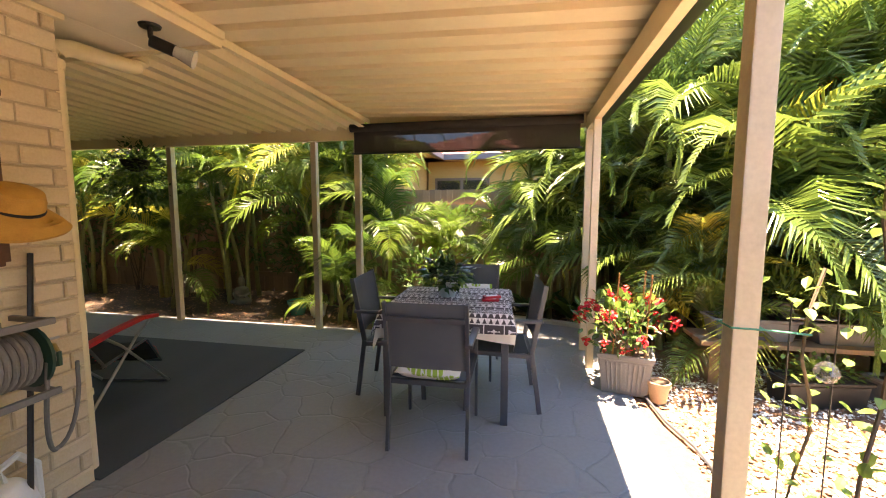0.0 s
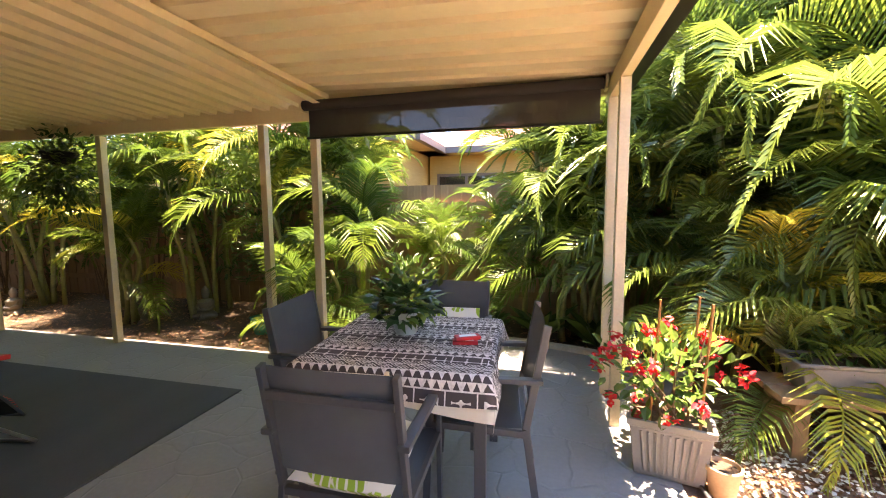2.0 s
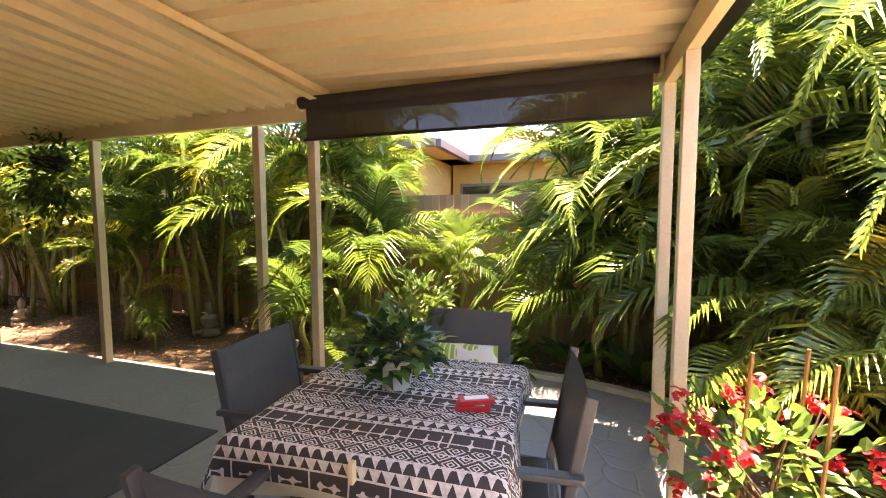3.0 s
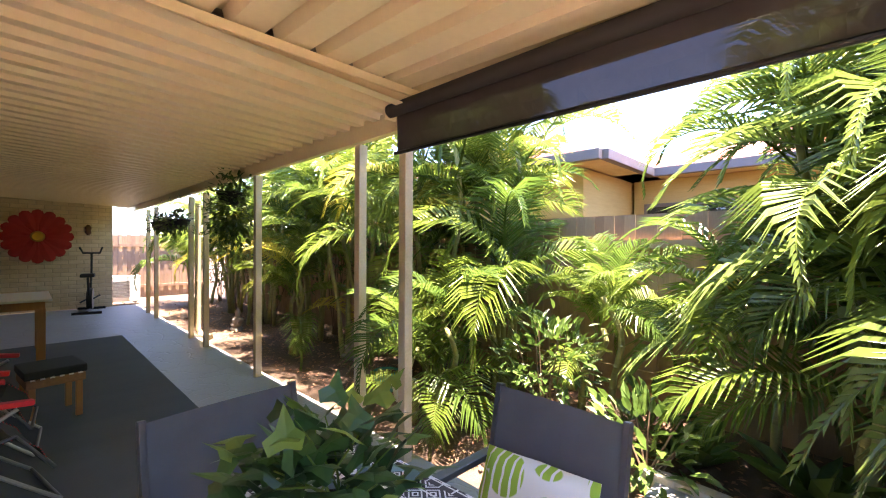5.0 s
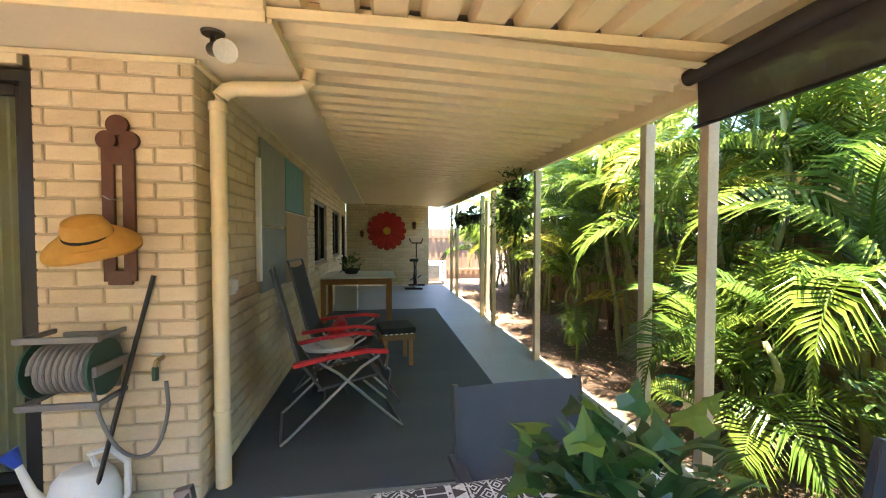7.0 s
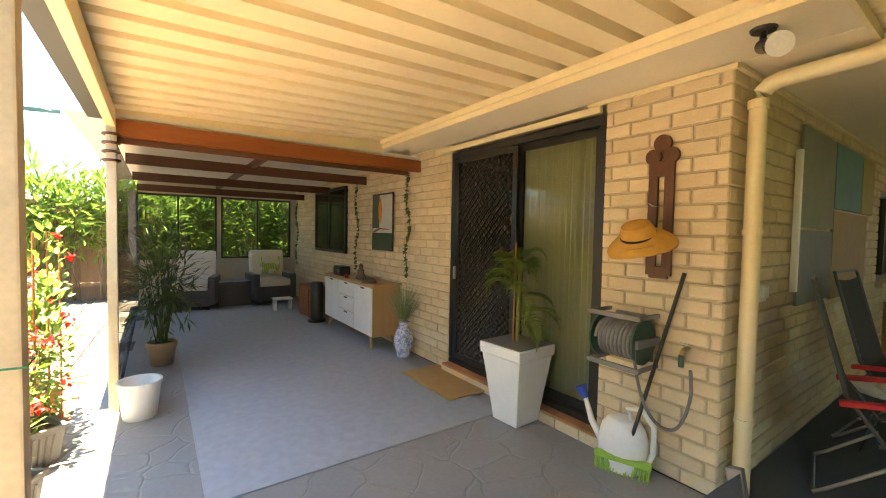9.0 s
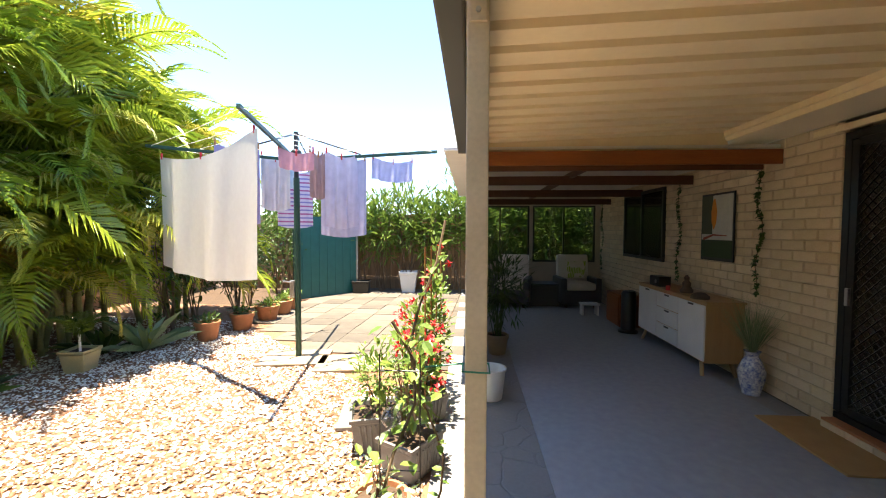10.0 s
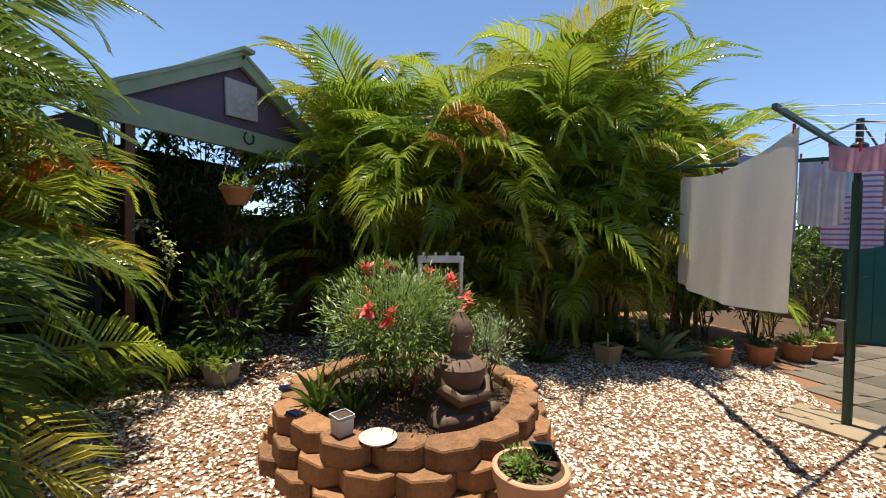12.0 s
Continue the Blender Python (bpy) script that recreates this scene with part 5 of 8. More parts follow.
t = thing("straw_hat", pose(WX + 0.21, 1.28, 1.49, 0, 30, 0), "orange straw sun hat hanging on the brick pier", "hat")
bm = B()
prof = [(0.205, -0.02), (0.208, -0.008), (0.17, 0.02), (0.14, 0.03), (0.105, 0.05), (0.10, 0.09), (0.085, 0.125), (0.04, 0.138), (0.002, 0.14)]
rings = []
for r, z in prof:
    rings.append([bm.verts.new((r * 0.9 * math.cos(6.2832 * k / 40), r * math.sin(6.2832 * k / 40), z + (0.018 * math.sin(2 * 6.2832 * k / 40 + 0.6) if r > 0.15 else 0))) for k in range(40)])
for q, w in zip(rings, rings[1:]):
    for k in range(40):
        bm.faces.new((q[k], q[(k + 1) % 40], w[(k + 1) % 40], w[k]))
part("crown_and_brim", bm, STRAW, t, "", True)
bm = B()
lathe(bm, [(0.103, 0.048), (0.104, 0.056), (0.098, 0.058)], 32)
part("band", bm, BLACKFAB, t, "thin black hat cord")
t = thing("hose_reel", pose(WX + 0.05, 1.17, 0.87), "grey wall-mounted hose reel with dark green drum", "hose reel")
part("back_plate", one((0.0, 0, 0.0), (0.03, 0.26, 0.30), 0.008), GREYPOT, t)
for s in (-1, 1):
    part("arm", one((0.12, s * 0.16, 0.0), (0.26, 0.022, 0.05), 0.006), GREYPOT, t)
for z in (0.16, -0.16):
    part("guide_bar", one((0.24, 0, z), (0.025, 0.36, 0.03), 0.006), GREYPOT, t)
    for s in (-1, 1):
        part("strut", one((0.13, s * 0.165, z), (0.24, 0.02, 0.025), 0.005), GREYPOT, t)
for s in (-1, 1):
    bm = B()
    tube(bm, [(0.14, s * 0.135, 0), (0.14, s * 0.148, 0)], 0.14, 24)
    part("drum_side", bm, GREENPOLE, t)
bm = B()
tube(bm, [(0.14 + 0.11 * math.cos(6.2832 * j / 20), -0.115 + 0.0275 * j / 20, 0.11 * math.sin(6.2832 * j / 20)) for j in range(171)], 0.013, 8)
part("wound_hose", bm, GREYPOT, t, "grey hose wound on the drum")
tail = [(0.24 - 0.19 * min(1.0, j / 12), 0.14 + 0.26 * (1 - math.cos(3.1416 * j / 24)) / 2, -0.02 - 0.50 * math.sin(3.1416 * j / 24) ** 0.8) for j in range(22)]
part("hose_tail", tubes(tail + [(0.06, 0.385, -0.12)], r=0.010), GREYPOT, t)
t = thing("garden_tap", pose(WX, 1.49, 0.85), "brass garden tap with green hose connector on the bricks", "tap")
part("body", tubes([(0, 0, 0), (0.07, 0, 0), (0.085, 0, -0.03)], r=0.012), mat("brass", (0.5, 0.36, 0.16), rough=0.35, metal=0.8), t)
part("handle", one((0.06, 0, 0.035), (0.012, 0.06, 0.012), 0.004), STEEL, t)
part("connector", tubes([(0.085, 0, -0.03), (0.085, 0, -0.10)], r=0.016), GREENPOLE, t, "green click-on hose connector")
t = thing("broom", pose(-2.12, 1.22, 0.0), "broom with black handle and lime bristles leaning on the wall", "broom")
part("handle", tubes([(0.02, 0.02, 0.13), (-0.17, 0.24, 1.31)], r=0.012), BLACKFRAME, t)
part("head", one((0.03, 0, 0.10), (0.05, 0.34, 0.035), 0.006, Euler((0, 0, 0.35)).to_matrix()), mat("lime_plastic", (0.30, 0.52, 0.08), rough=0.5), t, "pale lime broom head")
bm = B()
rng = random.Random(4)
for k in range(70):
    u = (k / 69 - 0.5) * 0.33
    a = Vector((0.03 - 0.34 * u, u * 0.94, 0.09))
    tube(bm, [a, a + Vector((rng.uniform(-0.02, 0.03), rng.uniform(-0.01, 0.01), -0.088))], 0.004, 4)
part("bristles", bm, mat("lime_bristle", (0.34, 0.55, 0.10), rough=0.7), t)
t = thing("watering_can", pose(-2.18, 1.17, 0.0, 0, 0, 100) @ Matrix.Scale(1.09, 4), "white plastic watering can with blue rose on the floor", "watering can")
bm = B()
lathe(bm, [(0.10, 0.0), (0.115, 0.02), (0.115, 0.18), (0.10, 0.25), (0.075, 0.29), (0.06, 0.30)], 24)
for v in bm.verts:
    v.co.x *= 1.25
part("body", bm, WHITE, t, "", True)
part("handle", tubes([(0.05, 0, 0.29), (0.02, 0, 0.36), (0.10, 0, 0.38), (0.17, 0, 0.30), (0.17, 0, 0.14), (0.135, 0, 0.06)], r=0.016), WHITE, t)
bm = B()
tube(bm, [(-0.11, 0, 0.09), (-0.20, 0, 0.22), (-0.25, 0, 0.36)], 0.026, 12, True, 0.014)
part("spout", bm, WHITE, t, "", True)
bm = B()
tube(bm, [(-0.245, 0, 0.35), (-0.285, 0, 0.42)], 0.018, 14, True, 0.042)
part("rose", bm, mat("blue_plastic", (0.02, 0.08, 0.5), rough=0.4), t, "bright blue sprinkler rose", True)

# tall white planter with a small palm
t = pot_square("tall_planter", -2.08, 0.28, 0, 0.42, 0.42, 0.64, WHITE, "tall tapered white planter with a young palm tree", 3, False, 0.62, "plant")
part("inner_rim", one((0, 0, 0.632), (0.415, 0.415, 0.03), 0.008), GREYPOT, t, "dark grey inner rim")
part("trunk", tubes([(0, 0, 0.5), (0.01, 0.01, 0.9), (0, 0.02, 1.28)], r=0.017), PALM_STEM, t)
part("stake", tubes([(0.02, -0.03, 0.5), (0.015, -0.025, 1.46)], r=0.007), PINE, t)
rng = random.Random(12)
for k in range(13):
    o = new("frond", FRONDS[k % 4])
    o.parent = t
    f = rng.uniform(0.20, 0.30)
    o.matrix_basis = Matrix.Translation((0, 0.01, rng.uniform(0.85, 1.28))) @ Euler((rng.uniform(-0.2, 0.2), rng.uniform(-0.7, 0.5), 2.4 * k)).to_matrix().to_4x4() @ Matrix.Diagonal((f, f * 1.3, f, 1))
t = thing("door_mat", pose(-2.05, -0.71, 0.012), "tan coir door mat before the sliding door", "mat")
part("mat", one((0, 0, 0.008), (0.48, 0.88, 0.016), 0.004), mat("coir", (0.46, 0.29, 0.12), (0.34, 0.2, 0.08), fine=250, bump=0.6, rough=0.95), t)

# sideboard with things on it
t = thing("sideboard", pose(-2.10, -2.95, 0) @ Matrix.Diagonal((0.95, 1.165, 1.08, 1)), "oak sideboard with white drawers on splayed legs by the wall", "sideboard")
part("body", one((0, 0, 0.46), (0.42, 1.50, 0.60), 0.006), OAK, t)
part("top", one((0, 0, 0.775), (0.44, 1.54, 0.025), 0.005), OAK, t)
for k, (y0, y1) in enumerate(((-0.74, -0.25), (-0.24, 0.25), (0.26, 0.74))):
    rowsz = ((0.17, 0.745),) if k != 1 else ((0.17, 0.36), (0.365, 0.555), (0.56, 0.745))
    for z0, z1 in rowsz:
        dr = part("door" if k != 1 else "drawer", one((0.217, (y0 + y1) / 2, (z0 + z1) / 2), (0.018, y1 - y0, z1 - z0 - 0.006), 0.003), WHITE, t, "white painted front")
        part("handle", one((0.228, (y0 + y1) / 2, z1 - 0.02), (0.008, 0.10, 0.02), 0.003), BLACKFRAME, dr, "dark cut-out pull")
for sx in (-1, 1):
    for sy in (-1, 1):
        part("leg", tubes([(sx * 0.16, sy * 0.62, 0.16), (sx * 0.19, sy * 0.68, 0.0)], r=0.022), OAK, t)
t = thing("stereo", pose(-2.0, -3.4, 0.852), "small black radio on the sideboard", "radio")
part("body", one((0, 0, 0.07), (0.16, 0.30, 0.14), 0.015), BLACKFRAME, t)
part("dial", tubes([(0.08, 0.06, 0.07), (0.09, 0.06, 0.07)], r=0.025, n=14), STEEL, t)
ob = thing("seated_figurine", pose(-2.03, -2.75, 0.852), "small dark seated figurine on the sideboard", "figurine")
bm = B()
lathe(bm, [(0.07, 0.0), (0.075, 0.03), (0.045, 0.08), (0.05, 0.12), (0.025, 0.155), (0.032, 0.19), (0.012, 0.22)], 16)
part("figure", bm, STATUE, ob, "", True)
ob = thing("shell_ornament", pose(-1.95, -2.3, 0.852), "rough grey stone shell on the sideboard", "ornament")
bm = B()
lathe(bm, [(0.10, 0.0), (0.095, 0.03), (0.06, 0.06), (0.02, 0.07)], 18)
part("shell", bm, STATUE, ob, "", True)
ob = thing("red_candle", pose(-1.9, -2.95, 0.852), "small red candle jar on the sideboard", "candle")
bm = B()
lathe(bm, [(0.025, 0), (0.027, 0.05), (0.02, 0.06)], 14)
part("jar", bm, REDPAD, ob, "", True)
t = thing("floor_vase", pose(-2.14, -1.70, 0.0) @ Matrix.Scale(1.08, 4), "blue and white china vase of dry grass by the door", "vase")
bm = B()
lathe(bm, [(0.07, 0), (0.075, 0.02), (0.105, 0.14), (0.11, 0.22), (0.075, 0.31), (0.05, 0.35), (0.055, 0.38), (0.07, 0.40), (0.06, 0.40), (0.045, 0.36)], 28)
part("body", bm, mat("china", (0.72, 0.72, 0.76), (0.12, 0.16, 0.42), scale=22, fine=60, rough=0.15, bump=0, contrast=0.25), t, "", True)
rng = random.Random(31)
vs, fs = [], []
for k in range(260):
    a, r = rng.uniform(0, 6.283), rng.uniform(0.05, 0.30)
    leaf(vs, fs, Vector((0, 0, 0.34)), Vector((r * math.cos(a), r * math.sin(a), rng.uniform(0.35, 0.55))), rng.uniform(0.45, 0.62), 0.004, "thin", rng)
raw("grass", vs, fs, LEAF_S, t)
# framed picture of a bird flower
t = thing("wall_picture", pose(WX + 0.02, -2.593, 1.281) @ Matrix.Diagonal((1, 1, 0.86, 1)), "framed picture of an orange bird-of-paradise flower", "picture")
part("frame", one((0.008, 0, 0.45), (0.016, 0.64, 0.94), 0.003), BLACKFRAME, t)
part("sky_field", one((0.018, 0.0, 0.58), (0.004, 0.60, 0.62)), mat("print_pale", (0.6, 0.58, 0.52)), t)
part("left_field", one((0.021, -0.19, 0.62), (0.004, 0.22, 0.54)), mat("print_green", (0.08, 0.09, 0.05)), t)
part("ground_field", one((0.018, 0.0, 0.145), (0.004, 0.60, 0.24)), mat("print_dark", (0.03, 0.06, 0.02)), t)
bm = B()
lathe(bm, [(0.01, 0.0), (0.05, 0.1), (0.06, 0.25), (0.02, 0.42)], 10)
for v in bm.verts:
    v.co = Vector((0.026 + v.co.x * 0.04, v.co.y - 0.04, v.co.z + 0.42))
part("orange_petal", bm, mat("print_orange", (0.75, 0.26, 0.03)), t)
bm = B()
tube(bm, [(0.026, -0.25, 0.28), (0.026, -0.05, 0.34), (0.026, 0.22, 0.33)], 0.02, 8, True, 0.006)
for v in bm.verts:
    v.co.x = 0.026 + (v.co.x - 0.026) * 0.2
part("bract", bm, mat("print_red", (0.35, 0.08, 0.04)), t)
# hanging vines on the wall
for y, z0, z1, seed in ((-1.85, 0.95, 2.34, 5), (-3.45, 0.9, 2.36, 6), (-6.8, 0.8, 2.2, 8)):
    t = thing("hanging_vine", pose(WX + 0.05, y, 0), "trailing green vine hanging from the patio beam", "plant", "hanging vines")
    rng = random.Random(seed)
    pts = [(0.02 * math.sin(i), 0.03 * math.sin(1.7 * i), z1 - (z1 - z0) * i / 9) for i in range(10)]
    part("stem", tubes(pts, r=0.004, n=5), TWIG, t)
    vs, fs = [], []
    for k in range(110):
        f = rng.random() * 8.99
        p = Vector(pts[int(f)]).lerp(Vector(pts[int(f) + 1]), f % 1)
        leaf(vs, fs, p, Vector((rng.uniform(0.0, 1), rng.uniform(-1, 1), rng.uniform(-0.9, 0.2))), 0.06, 0.045, "ivy", rng)
    raw("foliage", vs, fs, LEAF, t)
# side window of the house inside the patio
t = thing("window_9", pose(WX + 0.012, -4.75, 1.17), "dark-framed house window inside the patio", "window", "", "structure")
bm = B()
for cy, cz, sy, sz in ((0, 0.0, 1.6, 0.05), (0, 1.1, 1.6, 0.05), (-0.78, 0.55, 0.05, 1.05), (0.78, 0.55, 0.05, 1.05), (0, 0.55, 0.05, 1.05)):
    box(bm, (0.01, cy, cz), (0.05, sy, sz), None, 0.004)
part("window_frame", bm, BLACKFRAME, t)
part("pane", one((0.012, 0, 0.55), (0.008, 1.5, 1.05)), GLASS_DARK, t)


def armchair(x, y, rz, label):
    t = thing("armchair", pose(x, y, 0.012, 0, 0, rz), label, "armchair", "patio armchairs")
    part("base", one((0, 0, 0.22), (0.72, 0.70, 0.30), 0.04), CHARCOAL, t)
    for s in (-1, 1):
        part("arm", one((s * 0.36, 0, 0.36), (0.13, 0.72, 0.52), 0.05), CHARCOAL, t)
        for yy in (-0.28, 0.28):
            part("foot", one((s * 0.3, yy, 0.035), (0.05, 0.05, 0.07), 0.004), DARKWOOD, t)
    part("seat_cushion", one((0, 0.06, 0.44), (0.60, 0.62, 0.15), 0.05), TOWEL, t, "pale fleece seat cover")
    part("backrest", one((0, -0.30, 0.72), (0.68, 0.18, 0.72), 0.06, Euler((0.16, 0, 0)).to_matrix()), PATIOROOF, t)
    return t


armchair(-1.62, -6.45, 4, "grey armchair with pale fleece cover in the patio")
armchair(-0.22, -6.4, -14, "grey armchair with pale fleece cover beside the screen")
cushion("leaf_cushion", pose(-1.62, -6.49, 0.78, 74, 0, 4), (0.42, 0.42, 0.12), PRINT, "green and white leaf cushion on the armchair")
t = thing("small_stool", pose(-1.62, -5.45, 0.012), "small white plastic step stool on the carpet", "stool")
part("top", one((0, 0, 0.21), (0.34, 0.24, 0.03), 0.01), WHITE, t)
for s in (-1, 1):
    part("leg", one((s * 0.14, 0, 0.10), (0.03, 0.20, 0.20), 0.008), WHITE, t)
t = thing("wicker_chest", pose(-0.92, -6.5, 0.012), "dark square woven chest between the armchairs", "chest")
part("body", one((0, 0, 0.22), (0.6, 0.5, 0.44), 0.02), CHARCOAL, t)
part("lid", one((0, 0, 0.46), (0.64, 0.54, 0.04), 0.012), CHARCOAL, t)
t = thing("timber_cabinet", pose(-2.05, -4.75, 0.012), "low reddish brown timber cabinet by the wall", "cabinet")
part("body", one((0, 0, 0.27), (0.45, 0.65, 0.54), 0.01), REDWOOD, t)
part("door", one((0.23, 0, 0.27), (0.02, 0.58, 0.46), 0.004), REDWOOD, t)
t = thing("black_speaker", pose(-1.85, -4.12, 0.012), "tall black cylinder fan heater standing on the carpet", "heater")
bm = B()
lathe(bm, [(0.15, 0), (0.15, 0.03), (0.11, 0.05), (0.11, 0.62), (0.09, 0.66)], 20)
part("body", bm, BLACKFRAME, t, "", True)
# bamboo palm in pot and white bucket by the post
t = pot_round("bamboo_palm", 0.30, -2.85, 0.0, 0.15, 0.26, mat("tan_pot", (0.35, 0.26, 0.16)), "leafy bamboo palm in a tan pot beside the patio screen", category="plant")
bm = B()
branches(bm, 14, (0, 0, 0.95), (0.3, 0.3, 0.5), 0.2, 0.007, 61)
part("branching_cane", bm, LEAF, t)
vs, fs = cloud(900, (0.40, 0.40, 0.62), (0, 0, 0.92), 0.17, 0.026, "thin", 62, 0.2, 0.15)
raw("foliage", vs, fs, LEAF, t)
t = thing("white_bucket", pose(0.46, -1.40, 0), "round white plastic bucket standing by the post", "bucket")
bm = B()
lathe(bm, [(0.11, 0), (0.115, 0.01), (0.145, 0.27), (0.155, 0.275), (0.155, 0.30), (0.14, 0.30), (0.112, 0.04)], 28)
part("body", bm, WHITE, t, "", True)
# red twine round the corner post
t = thing("post_twine", pose(OX, SY, 2.06), "brown beaded twine wound round the corner post", "decoration")
for k in range(4):
    bm = B()
    pts = [(0.052 * math.cos(6.2832 * j / 12), 0.052 * math.sin(6.2832 * j / 12), 0.07 * k) for j in range(13)]
    tube(bm, pts, 0.012, 6, False)
    part("coil", bm, DARKWOOD, t)

# ---- north garden bed ----
rng = random.Random(3)
vs, fs = [], []
for k in range(5200):
    x, y = rng.uniform(-13.0, 1.4), rng.uniform(4.95, 7.0)
    leaf(vs, fs, Vector((x, y, -0.088 + rng.random() * 0.02)), Vector((rng.uniform(-1, 1), rng.uniform(-1, 1), rng.uniform(0, 0.25))), rng.uniform(0.03, 0.09), rng.uniform(0.015, 0.035), "thin", rng)
tagged(raw("leaf_litter", vs, fs, LITTER), "dry brown leaf litter on the garden bed", "litter", "", "stuff")
# stone edging curving round the corner of the slab
def edge_y(x):
    return 5.62 - 0.55 * ((x + 0.6) / 1.9) ** 2


edge = thing("garden_edging", pose(0, 0, 0), "curved row of pale concrete edging stones", "edging")
for k in range(10):
    x = -0.62 + 0.215 * k
    sl = (edge_y(x + 0.05) - edge_y(x - 0.05)) / 0.1
    part("stone", one((x, edge_y(x), -0.03), (0.23, 0.10, 0.14), 0.018, Euler((0, 0, math.atan(sl))).to_matrix()), PALE_EDGE, edge)
bm = B()
xs = [-0.62 + 0.215 * k for k in range(10)]
rim = [(x, edge_y(x) - 0.04) for x in xs] + [(1.33, NY - 0.1), (-0.62, NY - 0.1)]
tv = [bm.verts.new((x, y, -0.006)) for x, y in rim]
bv = [bm.verts.new((x, y, -0.09)) for x, y in rim]
bm.faces.new(tv[::-1])
for k in range(len(rim)):
    bm.faces.new((tv[k], tv[(k + 1) % len(rim)], bv[(k + 1) % len(rim)], bv[k]))
bmesh.ops.recalc_face_normals(bm, faces=bm.faces)
setting("slab_corner", bm, FLOORPAINT, "grey painted concrete corner of the slab", "floor")

shrub("garden_shrub", -1.5, 5.75, -0.1, (0.42, 0.4, 0.36), 0.7, 420, 0.11, 0.045, LEAF, 101, "sunlit glossy green leafy shrub in the garden bed")
shrub("broadleaf_shrub", -0.7, 5.6, -0.1, (0.4, 0.35, 0.3), 0.35, 260, 0.14, 0.06, LEAF, 102, "dark green broadleaf shrub in the garden bed")
shrub("broadleaf_shrub", -3.6, 6.3, -0.1, (0.7, 0.4, 0.5), 0.9, 700, 0.13, 0.05, LEAF, 103, "dense green shrub before the fence")
for k in (0, 1, 2, 3, 4, 5, 6, 7):
    shrub("hedge_shrub", -12.6 + 1.25 * k, 6.62, -0.1, (0.85, 0.38, 0.95), 1.35 + 0.25 * (k % 3), 480, 0.14, 0.055, LEAF, 110 + k, "tall green leafy shrub in front of the fence", twigs=7)
for x, y, s in ((0.15, 6.05, 1.0), (0.75, 5.85, 1.1), (-0.5, 6.1, 0.8), (1.45, 5.35, 0.9)):
    t = thing("birds_nest_fern", pose(x, y, -0.1), "broad glossy strap-leaved fern in the shady bed", "fern", "ferns")
    rng = random.Random(int(x * 100))
    vs, fs = [], []
    for k in range(14):
        a = 2.4 * k
        d = Vector((math.cos(a), math.sin(a), rng.uniform(0.5, 1.3)))
        leaf(vs, fs, Vector((0, 0, 0.02)), d, 0.55 * s * rng.uniform(0.7, 1.1), 0.15 * s, "oval", rng)
    raw("leaves", vs, fs, LEAF, t)


def statue(name, x, y, z, s, material, label, rz=0):
    """Seated robed figure, plain weathered shape in one mesh."""
    bm = B()
    lathe(bm, [(0.30, 0.0), (0.33, 0.05), (0.30, 0.13), (0.20, 0.20)], 24)
    for v in bm.verts:
        v.co.y *= 0.72
    lathe(bm, [(0.17, 0.15), (0.19, 0.26), (0.235, 0.38), (0.235, 0.45), (0.18, 0.50), (0.09, 0.53), (0.075, 0.555), (0.085, 0.585), (0.108, 0.63), (0.116, 0.69), (0.108, 0.76), (0.08, 0.81), (0.05, 0.835), (0.04, 0.865), (0.01, 0.88)], 24, (0, 0.02, 0))
    for sx in (-1, 1):
        tube(bm, [(sx * 0.19, 0.0, 0.47), (sx * 0.25, -0.04, 0.32), (sx * 0.15, -0.18, 0.24), (0.0, -0.20, 0.25)], 0.06, 10, True, 0.045)
        tube(bm, [(sx * 0.10, -0.05, 0.10), (sx * 0.30, -0.14, 0.08), (sx * 0.05, -0.22, 0.10)], 0.075, 10, True, 0.05)
        tube(bm, [(sx * 0.098, 0.02, 0.64), (sx * 0.10, 0.02, 0.72)], 0.018, 6)
    bmesh.ops.recalc_face_normals(bm, faces=bm.faces)
    ob = part(name, bm, material, None, "", True)
    ob.matrix_basis = pose(x, y, z, 0, 0, rz) @ Matrix.Diagonal((s * 0.86, s * 0.86, s, 1))
    return tagged(ob, label, "statue")


statue("garden_statue", -4.75, 6.0, -0.1, 0.55, PAVER, "small pale grey seated stone statue in the bed", 20)
statue("garden_statue", -7.9, 5.5, -0.1, 0.5, PAVER, "small pale seated stone statue among the palms", 0)
t = pot_round("bed_pot", -3.05, 5.5, -0.1, 0.14, 0.2, WHITE, "white bowl pot standing in the garden bed")
t = pot_round("bed_pot", -3.42, 5.55, -0.1, 0.15, 0.22, mat("teal_glaze", (0.05, 0.26, 0.24), rough=0.25), "teal glazed pot standing in the garden bed")
t = thing("wheelbarrow_tub", pose(-1.3, 5.35, -0.1), "dark plastic tub half hidden in the bed", "tub")
bm = B()
lathe(bm, [(0.2, 0), (0.28, 0.22), (0.30, 0.24), (0.28, 0.24), (0.2, 0.05)], 22)
part("body", bm, BLACKFRAME, t, "", True)
